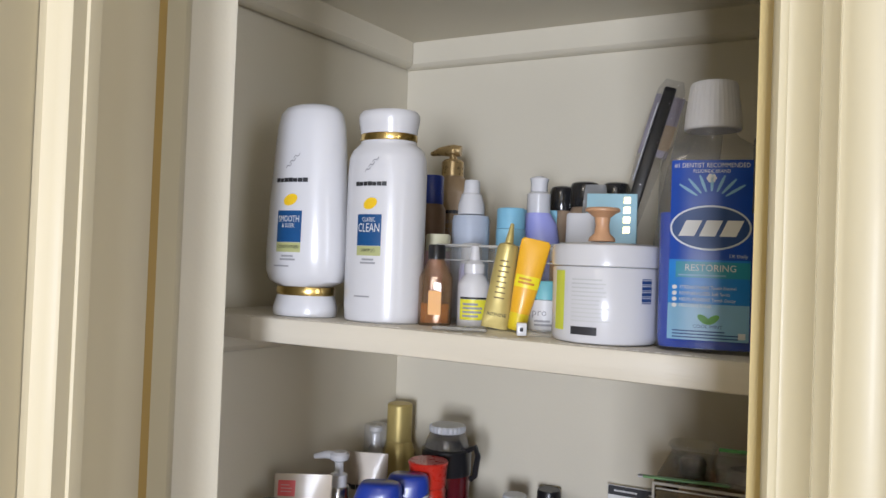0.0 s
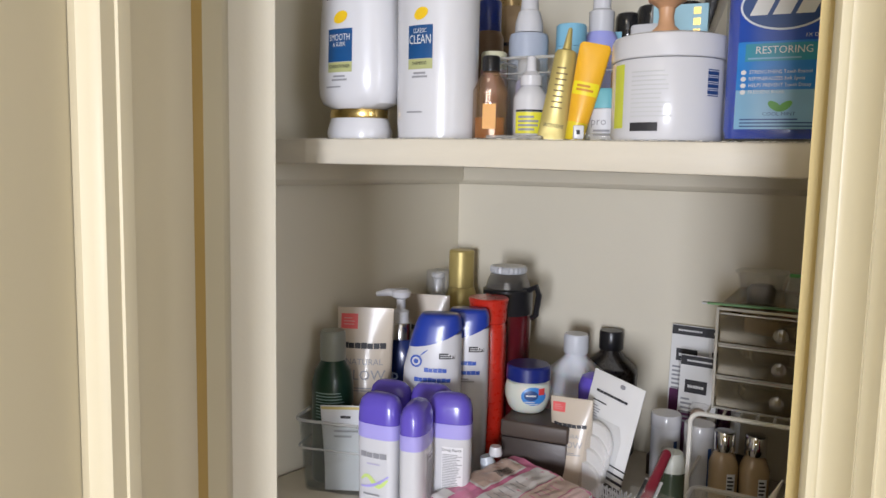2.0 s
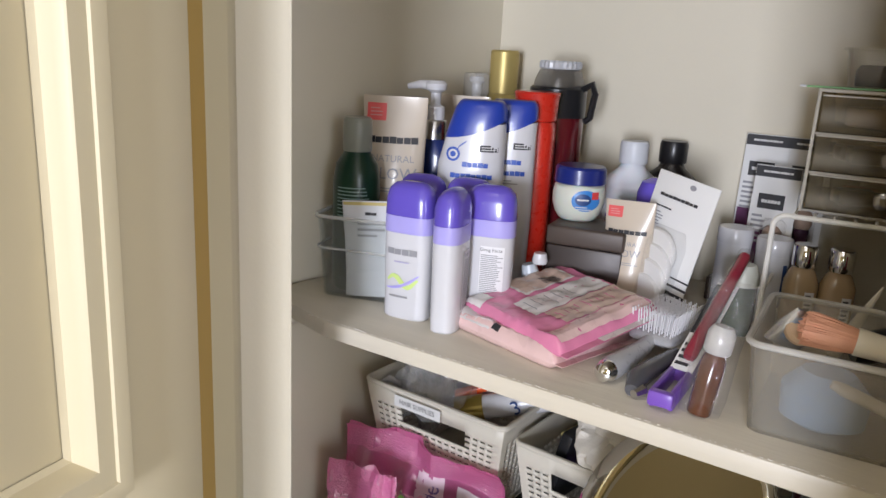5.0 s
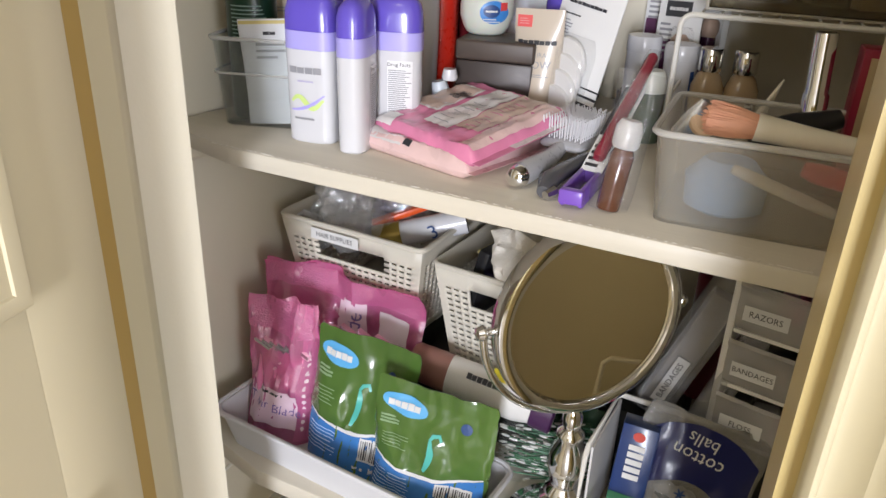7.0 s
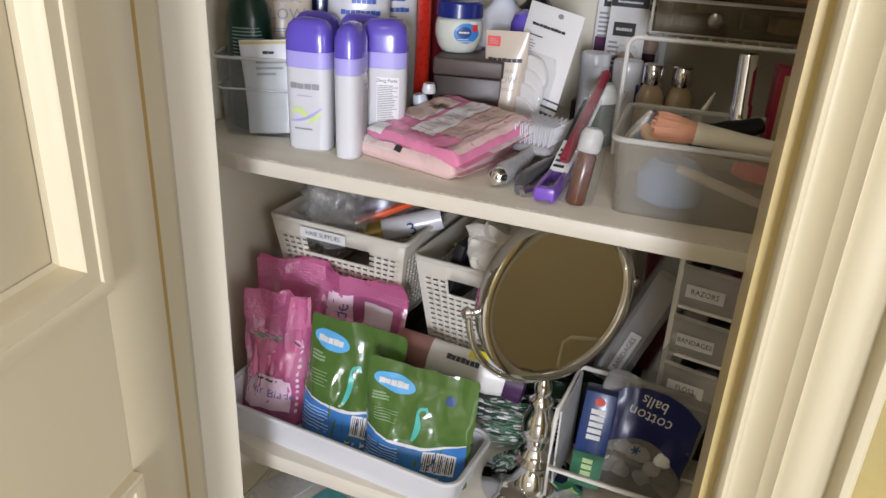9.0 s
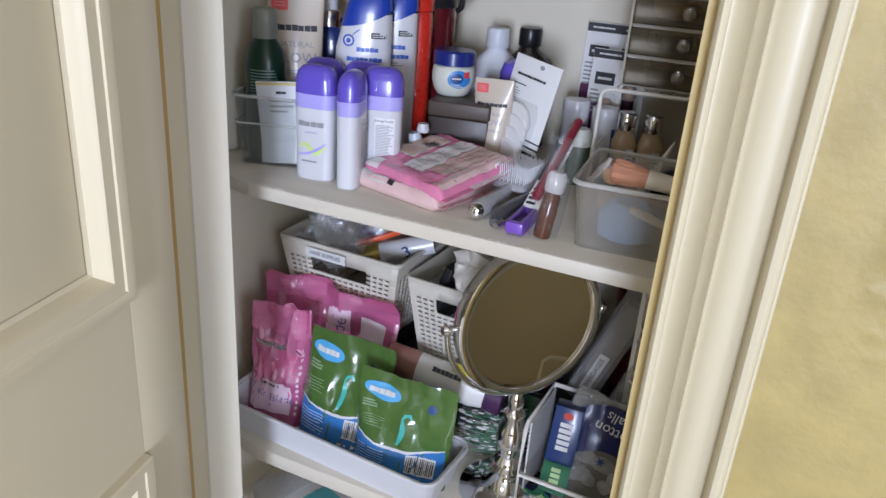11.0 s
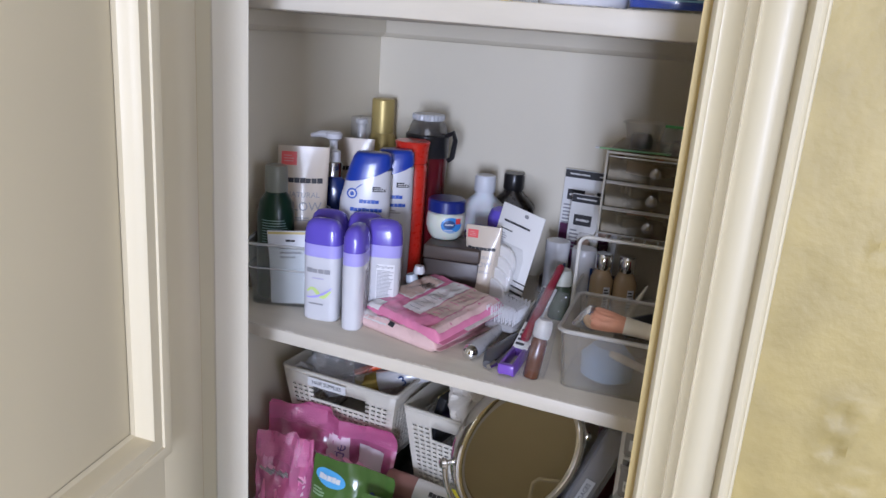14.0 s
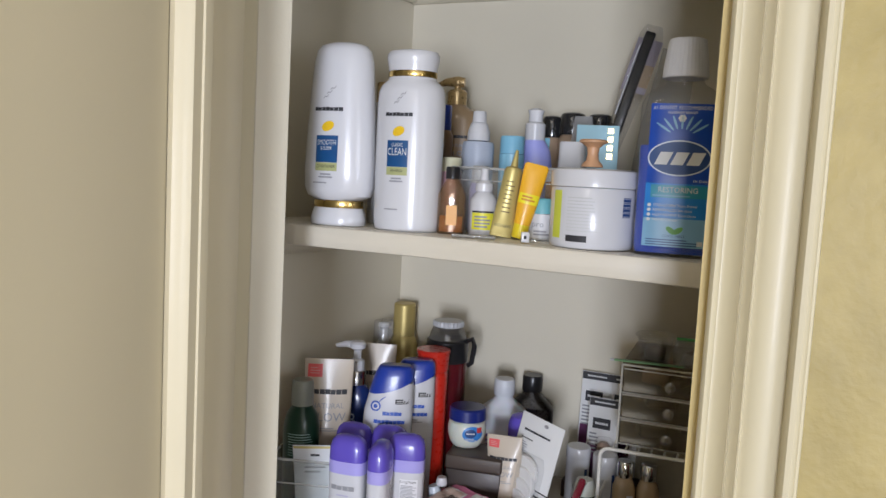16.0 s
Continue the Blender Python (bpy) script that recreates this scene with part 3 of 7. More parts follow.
def mouthwash(x, y, rz):
    t = thing("mouthwash_bottle", "blue mouthwash bottle with a white ribbed cap", "bottle", x, y, Z1 - 0.0033, rz)
    n = 4.5
    b = Body((0, 0.037, 0.024, n), (0.003, 0.0405, 0.0275, n), (0.012, 0.042, 0.029, n), (0.15, 0.0425, 0.029, n), (0.178, 0.042, 0.0285, n), (0.187, 0.038, 0.026, 4), (0.194, 0.030, 0.0225, 3), (0.200, 0.0215, 0.0195, 2.2), (0.204, 0.019, 0.019, 2), (0.214, 0.0185, 0.0185, 2))
    part("bottle", b.mesh(64), film("clear_bottle", (0.80, 0.80, 0.80), 0.04, 0.05, 0.0), t, "clear plastic bottle")
    liq = mat("blue_liquid", (0.008, 0.06, 0.48), 0.12, var=0.05, bump=0.0, coat=0.4)
    part("liquid", b.mesh(64, 0.004, 0.128, grow=-0.0015), liq, t, "blue mouthwash liquid")
    cap = Body((0.207, 0.0225, 0.0225), (0.2085, 0.0235, 0.0235), (0.222, 0.0228, 0.0228), (0.249, 0.0195, 0.0195), (0.2515, 0.0185, 0.0185), (0.2525, 0.0165, 0.0165)).mesh(72)
    for i, v in enumerate(cap.verts):
        if 0.212 < v.co.z < 0.25 and i % 2:
            v.co.x *= 0.975
            v.co.y *= 0.975
    part("cap", cap, WHITEM, t, "white ribbed screw cap", angle=20)
    lo = mat("label_royal_blue", (0.008, 0.06, 0.38), 0.28, var=0.35, scale=30, bump=0.0)
    li = mat("label_sky_blue", (0.02, 0.20, 0.58), 0.3, var=0.3, scale=24, bump=0.0)
    lp = mat("label_pale_blue", (0.22, 0.42, 0.60), 0.3, var=0.15, scale=20, bump=0.0)
    part("label", b.patch(-0.0315, 0.0315, 0.085, 0.1755), lo, t, "royal blue label")
    part("label_middle", b.patch(-0.0315, 0.0315, 0.045, 0.0848), li, t, "sky blue label part")
    part("label_foot", b.patch(-0.0315, 0.0315, 0.012, 0.0448), lp, t, "pale blue label part")
    part("lettering", b.text("#1 DENTIST RECOMMENDED", 0, 0.1705, 0.0060, squeeze=0.75), PAPER, t)
    part("lettering", b.text("FLUORIDE BRAND", 0, 0.1652, 0.0044, squeeze=0.8), PAPER, t)
    part("emblem", b.disc(0, 0.159, 0.0042, 0.0045, seg=6), PAPER, t)
    for i in range(7):
        a = radians(35 + 18 * i)
        part("ray_print", b.strip([(0.026 * u * math.cos(a) * 1.05, 0.135 + 0.02 * u * math.sin(a) + 0.004 * u) for u in np.linspace(0.5, 1.15, 7)], 0.0025, 0.0007), lp, t)
    part("logo_rim", b.disc(0, 0.1138, 0.0315, 0.0205, 0.0009, seg=40), mat("logo_silver", (0.62, 0.66, 0.72), 0.3), t, "silver oval rim")
    part("logo_oval", b.disc(0, 0.1138, 0.0300, 0.0188, 0.0012, seg=40), NAVY, t, "dark blue oval")
    for dx in (-0.0155, 0.0005, 0.0165):
        part("logo_block", b.slant(dx, 0.1133, 0.0125, 0.0145, 0.006), PAPER, t, "white slanted block")
    part("lettering", b.text("1X Daily", 0.022, 0.0885, 0.0042), PAPER, t)
    part("teal_band", b.patch(-0.026, 0.0315, 0.0685, 0.0830, 0.0008), mat("teal_print", (0.03, 0.26, 0.36), 0.3), t, "teal band")
    part("lettering", b.text("RESTORING", 0.001, 0.0772, 0.0088, squeeze=0.85, off=0.0012), PAPER, t)
    part("print", b.bars(0.001, 0.0695, 0.0720, 0.05, 1, off=0.0012), lp, t)
    for i, w in enumerate(("STRENGTHENS Tooth Enamel", "REMINERALIZES Soft Spots", "HELPS PREVENT Tooth Decay", "FRESHENS Breath")):
        z = 0.0595 - 0.0055 * i
        part("bullet", b.disc(-0.0265, z, 0.002, 0.002, seg=12), PAPER, t)
        bm = b.text(w, 0, z, 0.0042, squeeze=0.82, off=0.0009)
        lo_x = min(v.co.x for v in bm.verts)
        for v in bm.verts:
            xx = v.co.x - lo_x - 0.0225
            v.co = Vector((xx, b.front(xx, v.co.z, 0.0009), v.co.z))
        part("lettering", bm, PAPER, t)
    leaf = mat("leaf_print", (0.10, 0.32, 0.04), 0.4)
    part("leaf_picture", b.disc(-0.003, 0.031, 0.006, 0.003, tilt=-0.7), leaf, t)
    part("leaf_picture", b.disc(0.004, 0.031, 0.006, 0.003, tilt=0.7), leaf, t)
    part("lettering", b.text("COOL MINT", 0, 0.0245, 0.0042), NAVY, t)
    part("print", b.bars(0, 0.013, 0.0215, 0.055, 3, 0.4), NAVY, t)
    part("white_square", b.patch(0.0235, 0.029, 0.0145, 0.020, 0.0011, 2, 2), PAPER, t)
    return t


mouthwash(-0.050, 0.800, 8).scale = (1.08, 1, 0.975)


def pump_lotion():
    t = thing("lotion_pump_bottle", "bronze lotion pump bottle against the back wall", "bottle", -0.452, 1.075, Z1, 12)
    bronze = mat("bronze_plastic", (0.36, 0.25, 0.14), 0.32, var=0.06, coat=0.3)
    b = Body((0, 0.035, 0.022, 3), (0.004, 0.037, 0.024, 3), (0.17, 0.0375, 0.024, 3), (0.186, 0.033, 0.022, 2.6), (0.194, 0.018, 0.017), (0.197, 0.0165, 0.0165))
    part("body", b.mesh(40), bronze, t)
    gm = mat("gold_plastic", (0.50, 0.36, 0.17), 0.28, metal=0.5)
    part("collar", lathe([(0.0165, 0.197), (0.0165, 0.218), (0.013, 0.2215), (0.006, 0.222), (0.006, 0.231)], 32), gm, t, "gold pump collar")
    part("nozzle", merge(tube([(0.012, 0, 0.2345), (0, 0, 0.2355), (-0.02, 0, 0.2345), (-0.034, 0, 0.230)], [0.008, 0.0095, 0.0065, 0.003], 12), lathe([(0.010, 0.231), (0.010, 0.236)], 20)), gm, t, "gold pump nozzle")
    part("brand_print", b.wordbars(0.008, 0.143, 0.034, 0.009, 6), INK, t)
    part("lettering", b.text("NATURAL", 0.010, 0.128, 0.007), GREYINK, t)
    part("lettering", b.text("GLOW", 0.012, 0.115, 0.012), GREYINK, t)


pump_lotion()


def simple(name, label, cat, x, y, z, rz, pieces, tilt=(0, 0), group=""):
    """pieces: (part name, mesh, material, part label)."""
    t = thing(name, label, cat, x, y, z, rz, *tilt, group=group)
    for nm, bm, m, *lb in pieces:
        part(nm, bm, m, t, lb[0] if lb else "")
    return t


def open_bin(w, d, h, taper=0.006, wall=0.002, r=0.008, seg=6, lip=0.003):
    """An open-topped box with rounded corners."""
    def ring(a, b, rr):
        out = []
        for cx, cy, a0 in ((a - rr, b - rr, 0), (-a + rr, b - rr, 90), (-a + rr, -b + rr, 180), (a - rr, -b + rr, 270)):
            for k in range(seg + 1):
                t = radians(a0 + 90 * k / seg)
                out.append((cx + rr * math.cos(t), cy + rr * math.sin(t)))
        return out
    a, b = w / 2, d / 2
    lev = [(ring(a - taper, b - taper, r), 0), (ring(a - taper * 0.1, b - taper * 0.1, r), h - lip), (ring(a + lip * 0.8, b + lip * 0.8, r + lip * 0.8), h - lip * 0.8), (ring(a + lip * 0.8, b + lip * 0.8, r + lip * 0.8), h),
           (ring(a - wall, b - wall, max(r - wall, 0.001)), h), (ring(a - taper - wall, b - taper - wall, max(r - wall, 0.001)), wall)]
    bm = bmesh.new()
    R = [[bm.verts.new((x, y, z)) for x, y in pts] for pts, z in lev]
    n = len(R[0])
    for A, B in zip(R, R[1:]):
        for k in range(n):
            bm.faces.new((A[k], A[(k + 1) % n], B[(k + 1) % n], B[k]))
    bm.faces.new(R[0][::-1])
    bm.faces.new(R[-1])
    return bm


simple("clear_bin", "clear plastic bin full of small bottles and tubes", "bin", -0.268, 0.925, Z1, 4, [("bin", open_bin(0.165, 0.185, 0.088, 0.004), CLEAR), ("rim", tube([(-0.083, -0.093, 0.088), (0.083, -0.093, 0.088), (0.083, 0.093, 0.088), (-0.083, 0.093, 0.088)], 0.0018, 8, closed=True), film("rim_clear", (0.80, 0.80, 0.78), 0.45, 0.1, 0.0, gloss=0.2), "thick clear rim"), ("lower_rim", tube([(-0.082, -0.092, 0.072), (0.082, -0.092, 0.072), (0.082, 0.092, 0.072), (-0.082, 0.092, 0.072)], 0.0009, 6, closed=True), film("rim_clear", (0, 0, 0)), "moulded line")])
sprayc = mat("translucent_grey_plastic", (0.45, 0.50, 0.60), 0.3, var=0.05)
simple("spray_bottle", "clear spray bottle with a white pump", "bottle", -0.345, 0.915, Z1 + 0.003, 0, [
    ("body", lathe([(0.022, 0), (0.023, 0.003), (0.023, 0.118), (0.0215, 0.124), (0.012, 0.126)], 28), sprayc),
    ("collar", lathe([(0.0165, 0.126), (0.016, 0.138), (0.0125, 0.150)], 28), WHITEM),
    ("pump", lathe([(0.0125, 0.150), (0.0105, 0.152), (0.0095, 0.166), (0.0085, 0.168)], 24), WHITEM, "white pump top")])
amber = mat("amber_glass", (0.42, 0.17, 0.03), 0.12, var=0.15, coat=0.4)
simple("amber_oil_bottle", "small amber glass bottle with a dark cap", "bottle", -0.334, 0.806, Z1, 20, [
    ("body", Body((0, 0.0165, 0.011, 3.5), (0.003, 0.018, 0.0125, 3.5), (0.052, 0.018, 0.0125, 3.5), (0.063, 0.013, 0.011, 2.5), (0.072, 0.008, 0.008)).mesh(32), film("amber_clear", (0.62, 0.42, 0.24), 0.12, 0.06, 0.0)),
    ("liquid", Body((0.003, 0.0155, 0.0105, 3.5), (0.024, 0.0158, 0.0105, 3.5)).mesh(28), amber, "amber oil"),
    ("label", Flat(0.0128).patch(-0.006, 0.008, 0.012, 0.038), mat("orange_label", (0.72, 0.33, 0.03), 0.4), "orange label"),
    ("cap", lathe([(0.0095, 0.072), (0.0095, 0.086), (0.008, 0.088)], 24), BLACK, "black screw cap")])
db = Body((0, 0.0165, 0.0165), (0.002, 0.018, 0.018), (0.046, 0.018, 0.018), (0.054, 0.013, 0.013), (0.058, 0.0095, 0.0095))
simple("dropper_bottle", "small white nasal spray bottle with a yellow label", "bottle", -0.298, 0.828, Z1, 22, [
    ("body", db.mesh(32), WHITE),
    ("cap", lathe([(0.0115, 0.058), (0.0115, 0.068), (0.006, 0.073), (0.0045, 0.088), (0.002, 0.089)], 24), WHITE, "white pointed cap"),
    ("label", db.patch(-0.014, 0.014, 0.008, 0.030), mat("yellow_label", (0.78, 0.74, 0.05), 0.4), "bright yellow label"),
    ("print", db.bars(0, 0.010, 0.027, 0.022, 4, off=0.0009), GREYINK),
    ("rim_print", db.patch(-0.014, 0.014, 0.0303, 0.0325), INK)])
lav = mat("lavender_plastic", (0.36, 0.38, 0.78), 0.3, var=0.04, coat=0.2)
lb = Body((0, 0.026, 0.018, 2.6), (0.004, 0.0275, 0.0195, 2.6), (0.10, 0.0275, 0.0195, 2.4), (0.122, 0.024, 0.0185), (0.136, 0.0155, 0.0145))
simple("serum_pump_bottle", "lavender pump bottle with a white dispenser", "bottle", -0.283, 0.985, Z1, 10, [
    ("body", lb.mesh(36), lav),
    ("collar", lathe([(0.0150, 0.136), (0.0150, 0.160), (0.011, 0.163)], 28), WHITE),
    ("nozzle", Body((0.163, 0.0105, 0.0095, 2.5), (0.174, 0.0105, 0.0095, 2.5), (0.180, 0.0125, 0.009, 2.5), (0.183, 0.006, 0.006)).mesh(24), WHITE, "white dispenser head")])


def squeeze_tube(name, label, x, y, rz, lean, L, w, body, capm, roll=0.0, crimp=None, base=0.0, pointed=True, extra=(), z=Z1 + 0.001):
    """A tube standing on its flat crimped end, leaning sideways."""
    t = thing(name, label, "tube", x, y, z, rz, 0, lean)
    b = Body((0, w / 2, 0.0012, 3), (0.006, w / 2, 0.0015, 3), (0.02, w / 2 * 0.97, 0.006), (L * 0.5, w / 2 * 0.88, w * 0.27), (L * 0.86, w / 2 * 0.78, w * 0.36), (L * 0.9, w * 0.33, w * 0.33), (L * 0.92, w * 0.15, w * 0.15))
    part("body", b.mesh(32), body, t)
    if pointed:
        part("nozzle", lathe([(w * 0.16, L * 0.92), (w * 0.15, L * 0.94), (w * 0.07, L * 1.12), (w * 0.05, L * 1.13)], 20), capm, t, "pointed nozzle cap")
    else:
        part("cap", Body((L * 0.9, w * 0.40, w * 0.36), (L, w * 0.40, w * 0.36), (L * 1.02, w * 0.34, w * 0.3)).mesh(28), capm, t, "screw cap")
    for nm, bm, m in extra(b) if callable(extra) else extra:
        part(nm, bm, m, t)
    return t


gt = mat("gold_tube", (0.55, 0.45, 0.16), 0.35, metal=0.4, var=0.08)
yt = mat("yellow_orange_tube", (0.85, 0.45, 0.02), 0.35, var=0.1, coat=0.2)
squeeze_tube("gold_cream_tube", "gold intensive cream tube with a pointed nozzle", -0.267, 0.815, 22, 8, 0.100, 0.029, gt, gt, extra=lambda b: [
    ("print", b.bars(0, 0.03, 0.075, 0.012, 8, 0.25), mat("brown_ink", (0.16, 0.11, 0.04), 0.5)), ("lettering", b.text("INTENSIVE", 0.0, 0.0145, 0.0055, squeeze=0.8), INK)])
yb = thing("sunscreen_tube", "yellow orange tube standing on end", "tube", -0.243, 0.817, Z1 + 0.001, 20, 0, 11)
ybb = Body((0, 0.0075, 0.0075), (0.002, 0.0085, 0.0085), (0.018, 0.0105, 0.009), (0.05, 0.0135, 0.0075), (0.085, 0.0155, 0.004), (0.094, 0.0155, 0.0022), (0.097, 0.013, 0.0012))
part("body", ybb.mesh(32), yt, yb)
part("cap", lathe([(0.0092, -0.0002), (0.0098, 0.002), (0.0105, 0.018)], 24), mat("yellow_cap", (0.80, 0.62, 0.02), 0.35), yb, "yellow cap")
part("yellow_panel", ybb.patch(-0.0125, 0.0125, 0.045, 0.058), mat("yellow_panel_print", (0.88, 0.75, 0.02), 0.35), yb, "bright yellow panel")
part("print", ybb.bars(0, 0.048, 0.056, 0.018, 2, off=0.0009), mat("orange_ink", (0.6, 0.25, 0.02), 0.5), yb)
pb = Body((0, 0.0185, 0.0185), (0.002, 0.0205, 0.0205), (0.033, 0.0205, 0.0205))
simple("small_cream_jar", "white cream jar with a teal lid", "jar", -0.222, 0.846, Z1, 20, [
    ("body", pb.mesh(32), WHITEM), ("lid", lathe([(0.021, 0.0335), (0.021, 0.050), (0.019, 0.053)], 32), mat("teal_plastic", (0.16, 0.44, 0.50), 0.4), "teal screw lid"),
    ("lettering", pb.text("pro", -0.006, 0.020, 0.011), GREYINK), ("print", pb.bars(0, 0.005, 0.013, 0.022, 2), GREYINK)])
simple("brown_cream_jar", "brown jar with a white lid behind the teal jar", "jar", -0.213, 0.895, Z1, 10, [
    ("body", lathe([(0.02, 0), (0.021, 0.002), (0.021, 0.075)], 32), mat("brown_label", (0.36, 0.18, 0.06), 0.4)), ("lid", lathe([(0.0215, 0.0755), (0.0215, 0.092), (0.02, 0.094)], 32), WHITEM, "white lid")])
wood = mat("pale_wood", (0.58, 0.33, 0.18), 0.4, var=0.15, scale=8, aniso=(1, 1, 6))
simple("wooden_massage_knob", "pale wooden mushroom knob standing on the tub", "massager", -0.148, 0.792, Z1 + 0.0945, 0, [
    ("knob", lathe([(0.013, 0), (0.0125, 0.003), (0.0075, 0.008), (0.0065, 0.016), (0.0075, 0.023), (0.013, 0.0275), (0.0165, 0.029), (0.0168, 0.031), (0.015, 0.0325)], 32), wood)])
lbm = mat("light_blue_plastic", (0.28, 0.55, 0.70), 0.35)
simple("blue_cylinder_bottle", "light blue cylinder bottle in the bin", "bottle", -0.300, 0.935, Z1, 0, [("body", lathe([(0.017, 0), (0.018, 0.003), (0.018, 0.112)], 28), lbm), ("cap", lathe([(0.0175, 0.1125), (0.0175, 0.136), (0.016, 0.138)], 28), mat("light_blue_cap", (0.24, 0.52, 0.70), 0.4), "light blue cap")])
simple("blue_carton", "small light blue carton in the bin", "carton", -0.305, 1.03, Z1, 20, [("carton", box(-0.03, 0.03, -0.015, 0.015, 0, 0.143, 0.001), lbm)])
simple("purple_label_bottle", "small bottle with lavender flower print", "bottle", -0.318, 0.862, Z1 + 0.002, 0, [("body", lathe([(0.013, 0), (0.014, 0.002), (0.014, 0.06), (0.012, 0.066)], 24), mat("pale_lilac", (0.55, 0.52, 0.72), 0.35, var=0.25, scale=50)), ("cap", lathe([(0.012, 0.0665), (0.012, 0.088), (0.010, 0.09)], 24), WHITEM, "white cap")])
for i, (x, y, h, r) in enumerate(((-0.300, 1.13, 0.186, 0.017), (-0.262, 1.118, 0.190, 0.021), (-0.212, 1.095, 0.186, 0.019))):
    simple("dark_capped_bottle", "brown bottle with a shiny black cap", "bottle", x, y, Z1, 0, [
        ("body", lathe([(r, 0), (r + 0.001, 0.003), (r + 0.001, h - 0.045), (r - 0.003, h - 0.036)], 28), mat("tan_bottle", (0.40, 0.29, 0.20), 0.3)),
        ("cap", lathe([(r, h - 0.036), (r + 0.0005, h - 0.033), (r + 0.0005, h - 0.008), (r - 0.002, h - 0.002), (r - 0.006, h)], 28), mat("gloss_black", (0.02, 0.02, 0.022), 0.12, coat=0.6, bump=0.0), "glossy black cap")], group="dark capped bottles")
bc = simple("blue_gold_carton", "pale blue carton with gold print", "carton", -0.192, 1.0, Z1, 12, [("carton", box(-0.03, 0.03, -0.02, 0.02, 0, 0.160, 0.001), mat("pale_blue_card", (0.38, 0.62, 0.72), 0.45))])
for k in range(4):
    part("gold_mark", Flat(0.0205).patch(0.014, 0.022, 0.148 - 0.012 * k, 0.156 - 0.012 * k, 0.0006, 1, 1), GOLD, bc)
simple("clear_pouch_tool", "silver clear-bagged applicator standing upright", "applicator", -0.225, 1.04, Z1, 10, [("pouch", Body((0, 0.02, 0.008), (0.12, 0.019, 0.009), (0.165, 0.015, 0.006), (0.178, 0.013, 0.001)).mesh(24), film("pouch_film", (0.8, 0.8, 0.8), 0.35, 0.12, 0.8))])
simple("white_flat_cap_bottle", "white bottle top behind the tub", "bottle", -0.214, 0.95, Z1, 0, [("body", Body((0, 0.019, 0.014, 4), (0.10, 0.019, 0.014, 4), (0.131, 0.0185, 0.0135, 4), (0.133, 0.0175, 0.0125, 4)).mesh(32), WHITEM)])
# hanging black combs and brushes in packets
pk = thing("packaged_hair_comb", "black comb in a clear retail packet leaning on the wall", "comb", -0.188, 1.06, Z1 + 0.135, 8, -8, 15)
part("spine", box(-0.006, 0.010, -0.004, 0.004, 0.0, 0.185, 0.003), BLACK, pk)
part("packet", Body((-0.01, 0.012, 0.006, 3), (0.08, 0.018, 0.007, 3), (0.18, 0.018, 0.004, 3), (0.195, 0.012, 0.0012, 3)).mesh(24), film("comb_packet", (0.85, 0.85, 0.86), 0.02, 0.07, 0.9, 40, 0.06), pk, "clear crinkled packet", m=Matrix.Translation((0.004, 0, 0)))
# A highlight on the black comb, drawn as a thin pale strip.
part("painted_glint", box(-0.0088, -0.0062, -0.005, 0.001, 0.05, 0.16, 0.001), mat("glint_pale", (0.65, 0.65, 0.68), 0.15, coat=0.5), pk, "pale strip painted as a highlight")
part("header_card", box(-0.014, 0.024, 0.004, 0.005, 0.09, 0.175, 0.0005), mat("lilac_grey_card", (0.42, 0.38, 0.45), 0.5, var=0.3, scale=30), pk, "printed header card")
part("tan_card", box(-0.004, 0.024, 0.0025, 0.0035, 0.10, 0.135), mat("tan_card_print", (0.45, 0.34, 0.22), 0.5), pk, "tan printed card")
pk2 = thing("folding_hair_brush", "black plastic brush with metal pin behind the tub", "hair brush", -0.118, 0.965, Z1, 10, 6, 8)
part("handle", tube([(0, 0, 0), (0.002, 0, 0.05), (0.006, 0, 0.10), (0.016, 0, 0.145), (0.022, 0, 0.175)], [0.006, 0.009, 0.012, 0.011, 0.006], 12), BLACK, pk2)
part("pin", tube([(-0.012, -0.006, 0.05), (-0.010, -0.006, 0.125)], 0.002, 8), SILVER, pk2, "metal pin")
part("packet", Body((0.02, 0.028, 0.006), (0.15, 0.03, 0.008), (0.26, 0.022, 0.002)).mesh(20), film("smoky_film", (0.7, 0.7, 0.7), 0.12, 0.08, 0.7), pk2, "clear packet")
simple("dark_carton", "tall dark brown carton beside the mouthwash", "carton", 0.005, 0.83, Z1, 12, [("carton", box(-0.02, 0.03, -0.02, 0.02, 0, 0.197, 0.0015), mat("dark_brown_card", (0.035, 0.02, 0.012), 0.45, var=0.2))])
simple("gold_top_bottle", "bottle with a gold cap behind the shampoo", "bottle", -0.492, 0.90, Z1, 0, [("body", lathe([(0.02, 0), (0.021, 0.003), (0.021, 0.17), (0.016, 0.18)], 24), WHITEM), ("cap", lathe([(0.0135, 0.18), (0.0135, 0.208), (0.012, 0.21)], 24), mat("gold_plastic", (0.5, 0.36, 0.17), 0.28, metal=0.5), "gold cap")])
simple("blue_top_bottle", "dark bottle with a blue cap", "bottle", -0.437, 0.985, Z1, 0, [("body", lathe([(0.018, 0), (0.019, 0.003), (0.019, 0.14), (0.015, 0.148)], 24), mat("brown_bottle_body", (0.22, 0.14, 0.09), 0.35)), ("cap", lathe([(0.0155, 0.148), (0.0155, 0.185), (0.014, 0.187)], 24), BLUE, "blue cap")])
